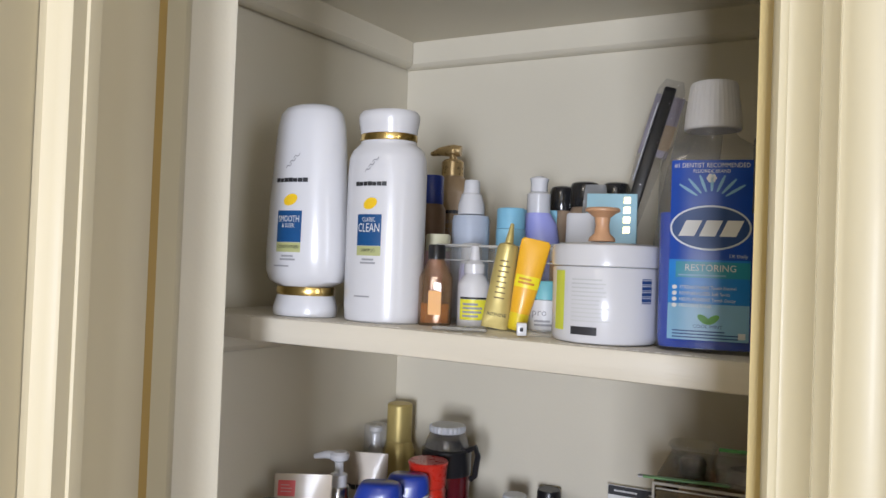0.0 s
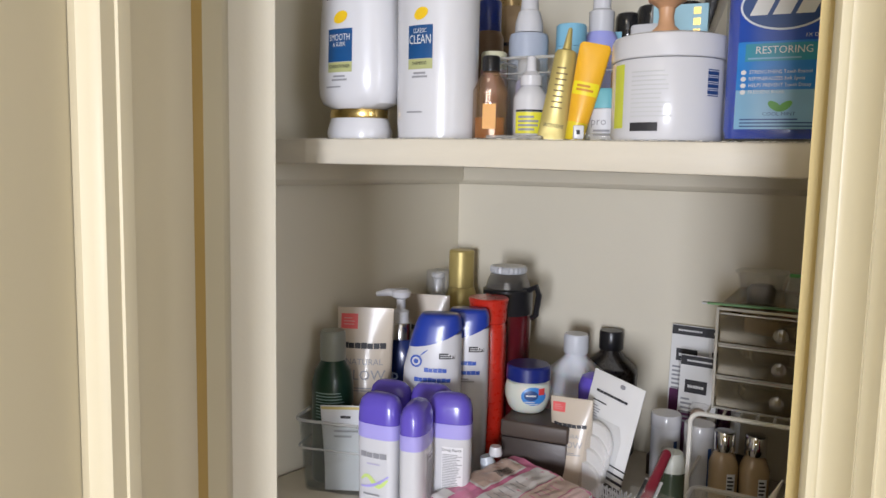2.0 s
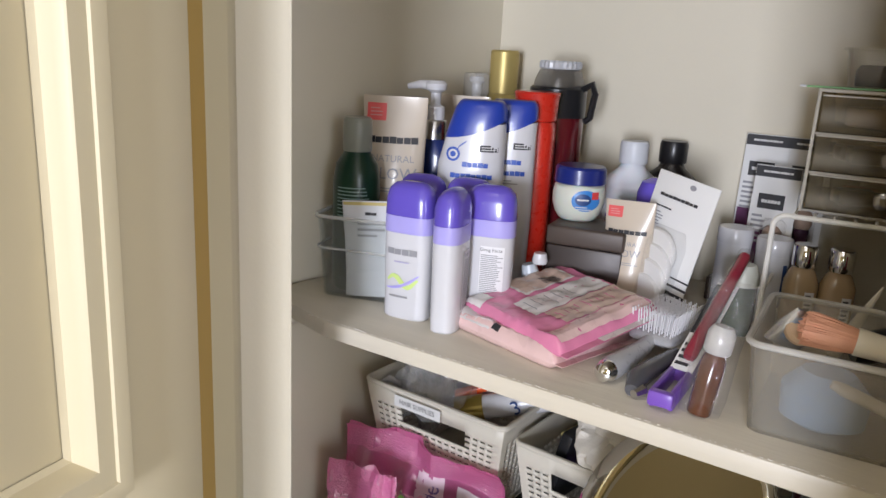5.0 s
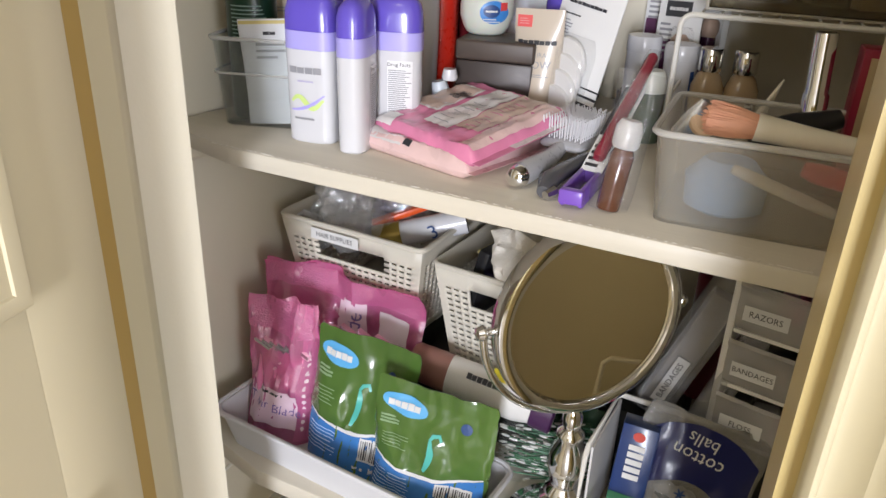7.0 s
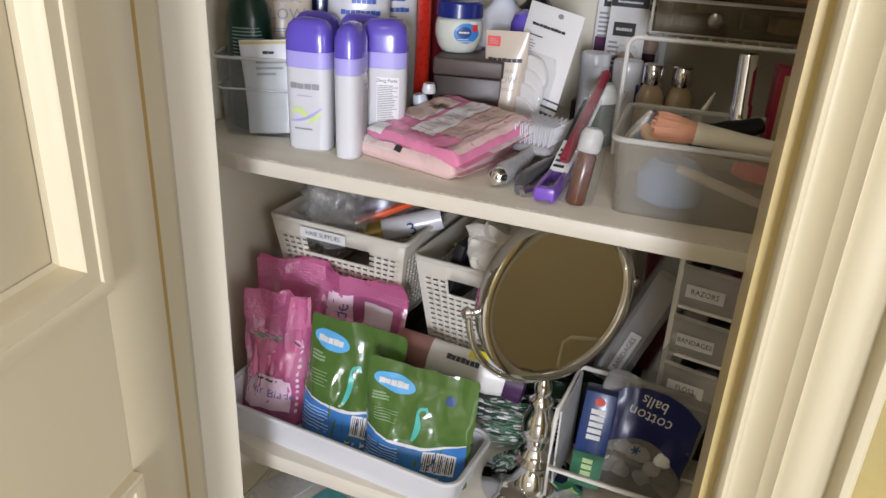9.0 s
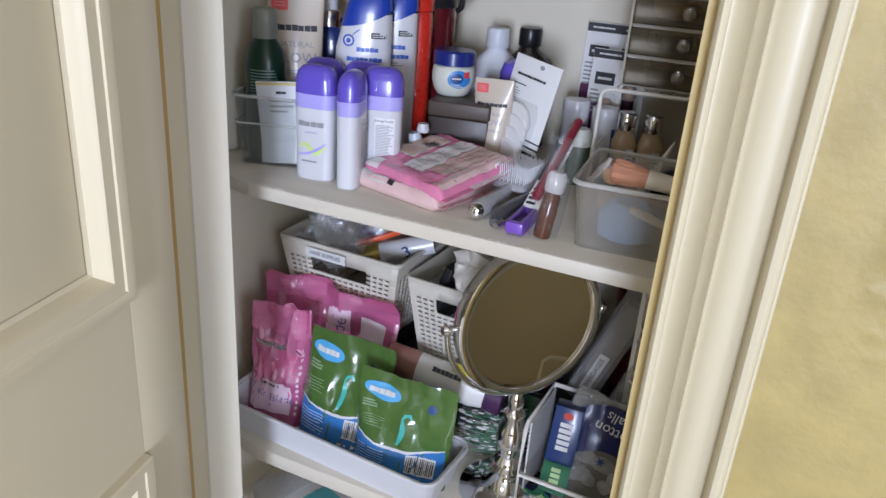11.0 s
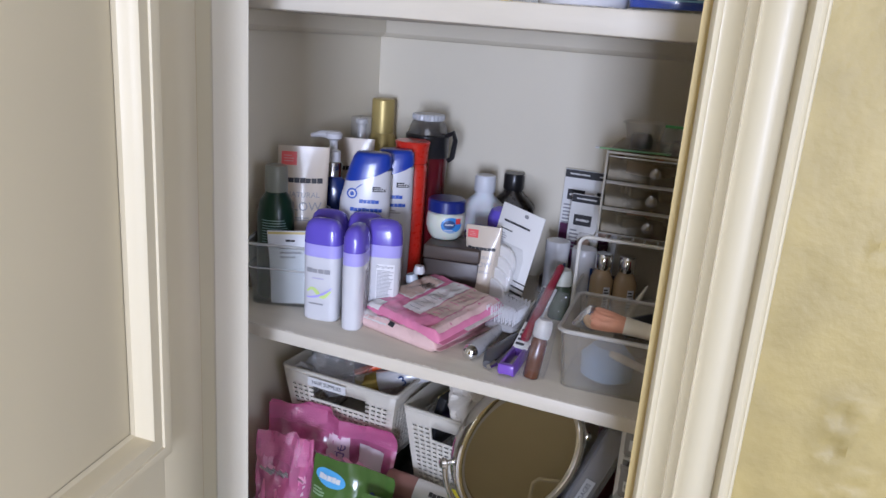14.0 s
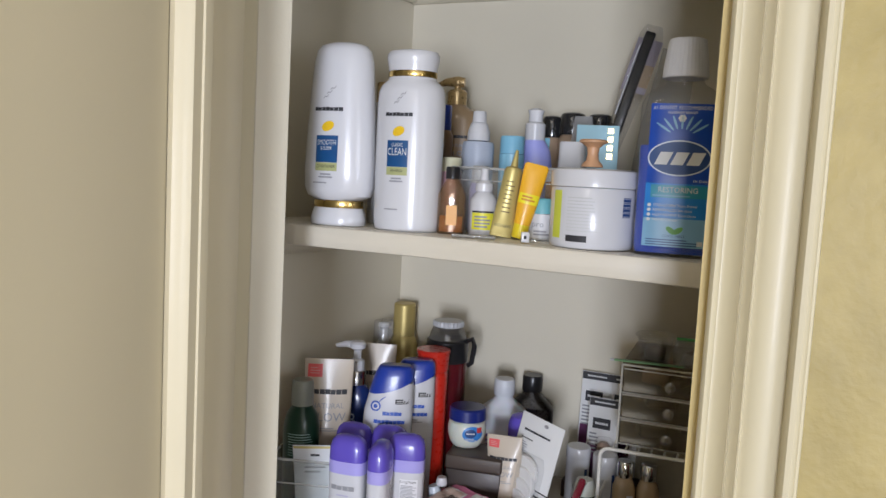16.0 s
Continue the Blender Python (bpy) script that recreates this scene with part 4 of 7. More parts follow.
simple("pink_top_bottle", "small bottle with a pink and white cap", "bottle", -0.365, 0.868, Z1, 0, [("body", lathe([(0.014, 0), (0.015, 0.002), (0.015, 0.082)], 24), mat("pink_bottle", (0.62, 0.40, 0.46), 0.35)), ("cap", lathe([(0.0145, 0.0822), (0.0145, 0.1), (0.013, 0.102)], 24), mat("cream_cap", (0.72, 0.70, 0.50), 0.4), "cream cap")])
simple("dark_small_bottle", "dark bottle behind the conditioner", "bottle", -0.555, 0.862, Z1, 0, [("body", lathe([(0.017, 0), (0.018, 0.002), (0.018, 0.05), (0.015, 0.056)], 24), mat("dark_glass", (0.03, 0.035, 0.05), 0.15, coat=0.4)), ("cap", lathe([(0.013, 0.0562), (0.013, 0.078), (0.011, 0.08)], 24), mat("dark_glass", (0, 0, 0)), "dark cap")])
simple("small_white_bottle", "small white bottle between the shampoo bottles", "bottle", -0.452, 0.868, Z1, 0, [("body", lathe([(0.011, 0), (0.012, 0.002), (0.012, 0.03), (0.010, 0.034)], 24), WHITEM)])
cl = thing("plastic_clip", "small white plastic clip with a clear tag", "clip", -0.217, 0.765, Z1, 25)
part("grip", box(-0.005, 0.005, -0.004, 0.004, 0, 0.013, 0.0015), WHITE, cl)
part("hole", box(-0.0022, 0.0012, -0.0046, -0.003, 0.0045, 0.0085, 0.0004), INK, cl)
part("tag", box(0.005, 0.03, -0.004, 0.004, 0, 0.006, 0.002), CLEAR, cl, "clear plastic tag")
simple("clear_tray_lid", "flat clear plastic strip lying at the shelf edge", "lid", -0.285, 0.768, Z1, 14, [("strip", box(-0.028, 0.028, -0.006, 0.006, 0, 0.004, 0.0015), film("grey_clear", (0.55, 0.54, 0.52), 0.4, 0.1, 0.1))])

# ---- middle shelf ----
gb = Body((0, 0.0255, 0.0255), (0.003, 0.0275, 0.0275), (0.13, 0.0275, 0.0275), (0.148, 0.024, 0.024), (0.160, 0.0165, 0.0165), (0.163, 0.0155, 0.0155))
simple("green_shampoo_bottle", "dark green bottle with a clear flip cap", "bottle", -0.588, 0.852, Z2 + 0.003, 16, [
    ("body", gb.mesh(36), mat("dark_green_plastic", (0.008, 0.034, 0.018), 0.32, var=0.1, coat=0.1)),
    ("cap", lathe([(0.0165, 0.163), (0.017, 0.165), (0.017, 0.186), (0.0165, 0.199), (0.0145, 0.202)], 32), mat("frosted_grey", (0.24, 0.25, 0.21), 0.3, var=0.1), "translucent grey cap"),
    ("print", gb.bars(0.006, 0.088, 0.125, 0.036, 9, 0.3, seed=5), mat("pale_green_print", (0.25, 0.36, 0.32), 0.5))])
clear_bin = simple("clear_organizer_bin", "clear plastic organizer bin with a green bottle", "bin", -0.570, 0.862, Z2, 18, [("bin", open_bin(0.105, 0.105, 0.095, 0.007, 0.0022, 0.014), film("tinted_clear", (0.84, 0.87, 0.86), 0.04, 0.06, 0.05, 20, 0.09)), ("ledge", loop_rim(0.103, 0.103, 0.014, 0.058, 0.0014), film("rim_clear", (0, 0, 0)), "moulded ledge line"), ("rim", loop_rim(0.107, 0.107, 0.015, 0.095, 0.0022), film("rim_clear", (0, 0, 0)), "thick clear rim")])
for piece in clear_bin.children:
    piece.visible_shadow = False
FOIL = mat("white_foil", (0.72, 0.73, 0.75), 0.3, var=0.08, scale=60, bump=1.0, fine=45, metal=0.05)
for x, y, rz, ry, w, h, seed in ((-0.5395, 0.8285, 20, -4, 0.066, 0.112, 2), (-0.521, 0.842, 30, 3, 0.046, 0.104, 5)):
    wp = thing("white_packet", "white foil sample packet standing in the clear bin", "packet", x, y, Z2 + 0.004, rz, -1, ry, group="foil packets")
    wpb = Body((0, w / 2, 0.001, 3), (0.006, w / 2, 0.0012, 3), (0.03, w * 0.48, 0.0045, 2.5), (h * 0.6, w * 0.48, 0.0045, 2.5), (h - 0.008, w * 0.5, 0.0012, 3), (h, w / 2, 0.001, 3))
    part("packet", wpb.mesh(28), FOIL, wp)
    part("print", wpb.bars(0.002, h * 0.62, h * 0.80, w * 0.5, 3, 0.4, seed=seed), GREYINK, wp)
    part("emblem", wpb.wordbars(0.002, h * 0.87, w * 0.22, 0.006, 2), INK, wp)
    part("gold_edge", wpb.patch(-w * 0.48, w * 0.48, h - 0.005, h - 0.0015), mat("gold_edge_print", (0.62, 0.52, 0.2), 0.4), wp)


def deodorant(x, y, rz, front=True):
    t = thing("deodorant_stick", "white deodorant stick with a purple domed cap", "deodorant", x, y, Z2, rz, group="deodorant sticks")
    b = Body((0, 0.024, 0.0135, 3), (0.002, 0.026, 0.0150, 3), (0.095, 0.0275, 0.0160, 3), (0.1, 0.0275, 0.0160, 3))
    part("body", b.mesh(44), WHITE, t)
    part("collar", Body((0.1002, 0.0278, 0.0162, 3), (0.119, 0.0278, 0.0162, 3)).mesh(44), mat("lilac_plastic", (0.42, 0.38, 0.80), 0.3), t, "lilac collar")
    part("cap", Body((0.1192, 0.0278, 0.0162, 3), (0.138, 0.0270, 0.0158, 3), (0.148, 0.0245, 0.0135, 2.8), (0.154, 0.019, 0.009, 2.5), (0.1565, 0.011, 0.004, 2.2)).mesh(44), mat("purple_plastic", (0.13, 0.09, 0.52), 0.25, var=0.06, coat=0.3), t, "purple translucent domed cap")
    if front:
        part("brand_print", b.wordbars(-0.001, 0.079, 0.036, 0.012, 4), GREYINK, t)
        part("script_print", b.bars(0.002, 0.066, 0.069, 0.024, 1), mat("lilac_ink", (0.45, 0.42, 0.6), 0.5), t)
        part("green_swirl", b.strip([(-0.018 + 0.036 * u, 0.045 + 0.006 * math.sin(7 * u)) for u in np.linspace(0, 1, 14)], 0.006), mat("lime_swirl", (0.6, 0.75, 0.25), 0.4), t)
        part("purple_swirl", b.strip([(-0.019 + 0.038 * u, 0.036 + 0.018 * u * u) for u in np.linspace(0, 1, 14)], 0.0035), mat("lilac_plastic", (0.42, 0.38, 0.80)), t)
        part("print", b.bars(0, 0.025, 0.029, 0.03, 1), GREYINK, t)
    else:
        part("facts_frame", b.patch(-0.006, 0.02, 0.022, 0.09, 0.0004), mat("label_white", (0.8, 0.8, 0.82), 0.4), t)
        part("lettering", b.text("Drug Facts", 0.006, 0.086, 0.0055, off=0.0008), INK, t)
        part("print", b.bars(0.007, 0.024, 0.081, 0.024, 26, 0.42, seed=8), GREYINK, t)
    return t


for x, y, rz, front in ((-0.478, 0.813, 8, True), (-0.426, 0.814, 105, False), (-0.410, 0.864, 18, False), (-0.500, 0.864, 10, False), (-0.449, 0.882, 14, False)):
    deodorant(x, y, rz, front).scale = (1, 1, 0.955)

skin = mat("beige_pearl_plastic", (0.58, 0.50, 0.40), 0.35, var=0.04, coat=0.3)


def lotion_tube(x, y, rz, h, w, name="lotion_tube", z=Z2, ry=0, rx=0, up=0.033, square=True):
    t = thing(name, "beige self-tanning lotion tube standing on its cap", "tube", x, y, z, rz, rx, ry)
    k = h / 0.226
    b = Body((0, w * 0.36, w * 0.30), (0.003 * k, w * 0.38, w * 0.32), (0.03 * k, w * 0.40, w * 0.34), (0.033 * k, w * 0.42, w * 0.34), (0.10 * k, w * 0.46, w * 0.28), (0.17 * k, w * 0.485, w * 0.14), (0.212 * k, w * 0.5, 0.0025, 3), (0.226 * k, w * 0.5, 0.0012, 3))
    part("body", b.mesh(40, 0.031 * k, 0.226 * k), skin, t)
    part("cap", b.mesh(40, 0, 0.0308 * k), mat("bronze_cap", (0.50, 0.33, 0.17), 0.3, coat=0.3), t, "bronze cap")
    if square:
        part("red_square", b.patch(-w * 0.43, -w * 0.13, (0.184 + up * 0.4) * k, (0.206 + up * 0.35) * k), mat("coral_print", (0.75, 0.12, 0.12), 0.4), t, "coral red square")
        part("print", b.bars(-w * 0.28, (0.188 + up * 0.4) * k, (0.202 + up * 0.35) * k, w * 0.2, 3, 0.3, off=0.0009), mat("pale_coral_print", (0.70, 0.36, 0.34), 0.4), t)
    part("brand_print", b.wordbars(0, (0.142 + up) * k, w * 0.78, 0.014 * k, 7), INK, t)
    part("lettering", b.text("NATURAL", 0, (0.120 + up) * k, 0.0115 * k), GREYINK, t)
    part("lettering", b.text("GLOW", 0, (0.102 + up) * k, 0.019 * k), GREYINK, t)
    part("print", b.bars(0, (0.080 + up) * k, (0.087 + up) * k, w * 0.6, 2, 0.4), GREYINK, t)
    return t


lotion_tube(-0.577, 0.908, 28, 0.228, 0.078)
lotion_tube(-0.575, 1.06, 20, 0.226, 0.07, square=False)
lotion_tube(-0.294, 0.978, 4, 0.133, 0.056, "small_lotion_tube", Z2 + 0.001, -2, 0, 0.026)
pb2 = Body((0, 0.026, 0.019, 2.6), (0.003, 0.0275, 0.0205, 2.6), (0.155, 0.0275, 0.0205, 2.6), (0.168, 0.022, 0.018), (0.175, 0.014, 0.014))
simple("navy_pump_bottle", "navy pump bottle with a silver collar and white nozzle", "bottle", -0.564, 0.973, Z2, 18, [
    ("body", pb2.mesh(36), mat("navy_plastic", (0.012, 0.03, 0.15), 0.25, coat=0.4)),
    ("collar", lathe([(0.0155, 0.175), (0.0155, 0.197), (0.014, 0.199)], 28), SILVER, "silver collar"),
    ("nozzle", merge(lathe([(0.012, 0.199), (0.012, 0.215), (0.0065, 0.218), (0.0065, 0.232), (0.013, 0.236), (0.014, 0.243), (0.010, 0.247)], 24), tube([(0, 0, 0.2405), (-0.02, -0.002, 0.2415), (-0.036, -0.003, 0.238)], [0.007, 0.0055, 0.0035], 12)), WHITE, "white pump nozzle"),
    ("lettering", pb2.text("B", -0.001, 0.118, 0.03, squeeze=0.8), mat("pale_blue_ink", (0.55, 0.62, 0.8), 0.4)),
    ("print", pb2.bars(0, 0.092, 0.098, 0.03, 1), mat("pale_blue_ink", (0, 0, 0)))])
simple("foam_pump_bottle", "bottle with a clear pump cover in the corner", "bottle", -0.600, 1.128, Z2, 0, [
    ("body", lathe([(0.022, 0), (0.023, 0.003), (0.023, 0.19), (0.019, 0.2)], 28), mat("peach_plastic", (0.62, 0.50, 0.40), 0.35)),
    ("pump", lathe([(0.012, 0.2), (0.012, 0.215), (0.007, 0.222), (0.007, 0.24), (0.011, 0.244), (0.010, 0.25)], 24), WHITE, "white pump"),
    ("cover", lathe([(0.0195, 0.2), (0.019, 0.252), (0.0175, 0.255)], 28), film("cover_clear", (0.85, 0.85, 0.84), 0.25, 0.15, 0.0), "clear dome cover")])
gm2 = mat("gold_aerosol", (0.52, 0.41, 0.15), 0.42, metal=0.45, var=0.06)
simple("gold_aerosol_can", "tall gold aerosol can against the back wall", "can", -0.569, 1.150, Z2, 0, [
    ("can", lathe([(0.025, 0), (0.0265, 0.003), (0.0265, 0.212), (0.0225, 0.224), (0.0205, 0.228)], 32), gm2),
    ("cap", lathe([(0.0205, 0.2285), (0.0205, 0.286), (0.0185, 0.2885)], 32), gm2, "gold cylindrical cap")])


def dandruff(x, y, rz):
    t = thing("dandruff_shampoo_bottle", "white and blue dandruff shampoo bottle", "bottle", x, y, Z2, rz, group="dandruff shampoo bottles")
    b = Body((0, 0.035, 0.021, 2.8), (0.003, 0.0375, 0.0235, 2.8), (0.09, 0.0395, 0.025, 2.8), (0.16, 0.0395, 0.0245, 2.8), (0.207, 0.039, 0.0215, 2.8))

    def lean(bm):
        """The inner edge stays upright, the outer one slopes in towards the cap."""
        for v in bm.verts:
            k = min(max((v.co.z - 0.135) / 0.095, 0), 1)
            v.co.x = 0.0395 + (v.co.x - 0.0395) * (1 - 0.27 * k ** 1.4)
        return bm

    part("body", lean(b.mesh(44)), WHITE, t)
    c = Body((0.17, 0.0399, 0.0246, 2.8), (0.185, 0.0397, 0.0236, 2.8), (0.205, 0.0392, 0.0221, 2.8), (0.222, 0.0385, 0.0200, 2.8), (0.229, 0.0365, 0.0180, 2.8), (0.232, 0.032, 0.014, 2.6))
    bm = c.mesh(44)
    for v in bm.verts:
        a0 = c.at(v.co.z)
        u = v.co.x / 0.0399
        low = 0.200 + 0.011 * u - 0.005 * (1 - u * u)
        v.co.z = low + (v.co.z - 0.17) / 0.062 * (0.232 - low)
        a1 = c.at(v.co.z)
        v.co.x *= a1[0] / a0[0]
        v.co.y *= a1[1] / a0[1]
    part("cap", lean(bm), BLUE, t, "blue slanted cap")
    ink = mat("brand_blue", (0.04, 0.10, 0.45), 0.4)
    part("brand_print", merge(b.wordbars(0.010, 0.161, 0.030, 0.010, 5), b.wordbars(0.006, 0.148, 0.048, 0.010, 8)), ink, t)
    part("logo_ring", b.disc(-0.016, 0.172, 0.0080, 0.0080, 0.0009), ink, t, "round blue logo")
    part("logo_dot", b.disc(-0.016, 0.172, 0.0055, 0.0055, 0.0012), WHITE, t)
    part("logo_core", b.disc(-0.016, 0.172, 0.0032, 0.0032, 0.0015), ink, t)
    part("logo_tail", b.strip([(-0.011 + 0.010 * u, 0.178 + 0.009 * u ** 0.7) for u in np.linspace(0, 1, 8)], 0.0016), ink, t)
    part("side_print", b.patch(0.014, 0.034, 0.176, 0.1835), INK, t, "small dark print block")
    part("side_letters", b.bars(0.024, 0.177, 0.1825, 0.016, 2, 0.35, 0.0013), PAPER, t)
    part("print", b.bars(0.006, 0.134, 0.141, 0.036, 2, 0.4), GREYINK, t)


dandruff(-0.474, 0.918, 22)
dandruff(-0.462, 0.972, 24)
redm = mat("red_plastic", (0.56, 0.025, 0.012), 0.28, var=0.06, coat=0.3)
rb = Body((0, 0.024, 0.024, 3), (0.003, 0.0255, 0.0255, 3), (0.198, 0.0255, 0.0255, 3), (0.203, 0.0245, 0.0245, 2.6), (0.206, 0.0238, 0.0238, 2.4))
simple("red_shampoo_bottle", "tall red bottle with a broad red cap", "bottle", -0.447, 1.022, Z2, 20, [
    ("body", rb.mesh(36), redm), ("cap", Body((0.2065, 0.0245, 0.0245, 2.4), (0.208, 0.0258, 0.0258, 2.4), (0.232, 0.0268, 0.0268, 2.2), (0.2395, 0.0285, 0.0285, 2.1), (0.2415, 0.027, 0.027, 2)).mesh(36), redm, "red flared cap")])
drk = mat("dark_red_tumbler", (0.10, 0.008, 0.012), 0.2, coat=0.5, var=0.1)
tu = thing("shaker_tumbler", "dark red tumbler with a clear and black lid", "tumbler", -0.453, 1.092, Z2, 10)
part("body", lathe([(0.031, 0), (0.033, 0.003), (0.0355, 0.20), (0.0355, 0.208)], 40), drk, tu)
part("black_collar", lathe([(0.0365, 0.208), (0.037, 0.210), (0.037, 0.244), (0.034, 0.2465)], 40), BLACK, tu, "black ribbed collar")
part("lid_dome", lathe([(0.033, 0.2466), (0.031, 0.256), (0.0265, 0.266), (0.024, 0.268)], 40), film("grey_lid", (0.35, 0.35, 0.36), 0.10, 0.05, 0.0, gloss=0.15), tu, "clear smoky dome")
bm = lathe([(0.0255, 0.2682), (0.0275, 0.270), (0.0275, 0.276), (0.026, 0.2785)], 48)
for i, v in enumerate(bm.verts):
    if i % 2 and v.co.z > 0.269:
        v.co.x *= 0.95
        v.co.y *= 0.95
part("ribbed_top", bm, mat("silver_grey_plastic", (0.50, 0.51, 0.53), 0.3), tu, "grey ribbed top", angle=20)
part("carry_loop", tube([(0.034, -0.008, 0.245), (0.047, -0.012, 0.252), (0.051, -0.012, 0.240), (0.047, -0.012, 0.21), (0.040, -0.010, 0.205)], 0.0045, 8), BLACK, tu, "black carry loop")
for i in range(12):
    for k in range(5):
        a = radians(-150 + k * 9)
        part("pink_dot", lathe([(0.0009, 0), (0.0009, 0.0008)], 6), mat("pink_dots", (0.5, 0.12, 0.16), 0.4), tu, m=Matrix.Translation((0.0352 * math.cos(a), 0.0352 * math.sin(a), 0.07 + i * 0.009)) @ pose(0, 0, 0, 90, 0, math.degrees(a) + 90))

bx = thing("brown_storage_box", "dark bronze lidded box under the jelly jar", "box", -0.345, 0.988, Z2 + 0.022, 10)
bm_brown = mat("bronze_brown_box", (0.075, 0.056, 0.045), 0.45, var=0.15, metal=0.1)
part("base", box(-0.043, 0.043, -0.035, 0.035, 0, 0.0538, 0.002, 2), mat("bronze_box_base", (0.055, 0.043, 0.038), 0.4, var=0.12, metal=0.1), bx, "dark bronze box base")
part("lid", box(-0.0445, 0.0445, -0.0365, 0.0365, 0.0545, 0.0762, 0.003, 3), bm_brown, bx, "dark bronze lid")
simple("orange_carton", "flat black and orange carton below the bronze box", "carton", -0.34, 0.985, Z2, 6, [("carton", box(-0.05, 0.06, -0.045, 0.04, 0, 0.021, 0.001), mat("orange_card", (0.70, 0.30, 0.02), 0.45, var=0.3, scale=12))])
vb = Body((0, 0.022, 0.022, 2.2), (0.003, 0.026, 0.026, 2.2), (0.010, 0.0305, 0.0305, 2.2), (0.022, 0.0345, 0.0345, 2.2), (0.034, 0.035, 0.035, 2.2), (0.044, 0.033, 0.033, 2.2), (0.047, 0.030, 0.030, 2))
simple("petroleum_jelly_jar", "petroleum jelly jar with a navy lid", "jar", -0.372, 1.002, Z2 + 0.0985, 22, [
    ("jar", vb.mesh(40), mat("jelly_plastic", (0.66, 0.68, 0.60), 0.3, sub=0.2, coat=0.2)),
    ("lid", Body((0.047, 0.0325, 0.0325), (0.048, 0.0340, 0.0340), (0.066, 0.0335, 0.0335), (0.069, 0.031, 0.031)).mesh(40), mat("navy_lid", (0.012, 0.022, 0.17), 0.3, coat=0.2), "navy screw lid"),
    ("label", vb.disc(0.010, 0.0285, 0.018, 0.0135, 0.0005), mat("label_blue_jar", (0.05, 0.22, 0.58), 0.35), "light blue label"),
    ("logo", vb.disc(0.007, 0.030, 0.0105, 0.0075, 0.0009), NAVY, "navy oval"), ("logo_word", vb.wordbars(0.007, 0.030, 0.015, 0.004, 6, 0.0012), PAPER),
    ("print", vb.bars(0.008, 0.016, 0.022, 0.022, 2, 0.4, 0.0009), PAPER), ("red_dot", vb.patch(0.018, 0.0262, 0.031, 0.040, 0.0008), mat("red_print", (0.6, 0.05, 0.05), 0.4))]).scale = (0.88, 0.88, 0.92)


def medicine_bottle(name, label, x, y, body, capm, lab):
    t = thing(name, label, "bottle", x, y, Z2, 14)
    b = Body((0, 0.038, 0.024, 3.2), (0.003, 0.040, 0.026, 3.2), (0.126, 0.040, 0.026, 4), (0.131, 0.038, 0.0255, 4), (0.150, 0.0175, 0.0165, 2.4), (0.157, 0.0145, 0.0145))
    part("body", b.mesh(40), body, t)
    part("cap", lathe([(0.0175, 0.157), (0.018, 0.159), (0.018, 0.181), (0.0165, 0.185)], 32), capm, t, "ribbed screw cap")
    if lab:
        part("label", b.patch(-0.034, 0.034, 0.02, 0.10), PAPER, t, "white label")
        part("print", b.bars(0, 0.05, 0.095, 0.05, 5, 0.5, 0.0009), mat("purple_ink", (0.2, 0.12, 0.35), 0.5), t)
    return t


medicine_bottle("rubbing_alcohol_bottle", "translucent rubbing alcohol bottle with a frosted cap", -0.352, 1.118, mat("frosted_bottle", (0.64, 0.66, 0.71), 0.3, sub=0.15), mat("frosted_cap", (0.62, 0.64, 0.68), 0.4), True)
medicine_bottle("peroxide_bottle", "dark brown peroxide bottle with a black cap", -0.318, 1.172, mat("dark_brown_plastic", (0.022, 0.018, 0.018), 0.28, coat=0.2), BLACK, False)
simple("purple_sphere_bottle", "purple round cap bottle behind the card", "bottle", -0.292, 1.045, Z2, 0, [("body", lathe([(0.02, 0), (0.021, 0.003), (0.021, 0.11)], 28), mat("lilac_plastic", (0, 0, 0))), ("cap", lathe([(0.0225, 0.1102), (0.0235, 0.114), (0.0235, 0.135), (0.019, 0.148), (0.009, 0.153)], 32), mat("purple_plastic", (0, 0, 0)), "purple domed cap")])

# packaged make-up sponges on a white card
cg = thing("sponge_card", "white blister card of round make-up sponges leaning back", "blister pack", -0.272, 0.982, Z2 + 0.002, -20, -8, 8)
F0 = Flat(0.0008)
cw = mat("white_card", (0.78, 0.78, 0.77), 0.5, var=0.02)
part("card", box(-0.040, 0.040, -0.0008, 0.0008, 0, 0.165, 0.0005), cw, cg)
part("brand_print", merge(F0.wordbars(-0.004, 0.140, 0.05, 0.006, 9), F0.wordbars(-0.020, 0.127, 0.022, 0.003, 6)), INK, cg)
part("hang_hole", F0.disc(0.008, 0.157, 0.004, 0.003, 0.0005), GREYINK, cg)
part("print", F0.bars(-0.026, 0.105, 0.122, 0.02, 5, 0.35), GREYINK, cg)
for i in range(6):
    part("black_stripe", F0.patch(0.016 - 0.002 * i, 0.042, 0.012 + 0.009 * i, 0.0125 + 0.009 * i + 0.0055 - 0.0008 * i, 0.0004, 1, 1), INK, cg)
for k in range(4):
    part("sponge", Body((0, 0.026, 0.026), (0.002, 0.0275, 0.0275), (0.006, 0.0275, 0.0275), (0.008, 0.026, 0.026)).mesh(28), mat("sponge_white", (0.80, 0.79, 0.77), 0.7, bump=0.3), cg, "white round sponge", m=pose(-0.008 + 0.002 * k, -0.003 - 0.003 * k, 0.078 - 0.017 * k, 96, 0, 0))
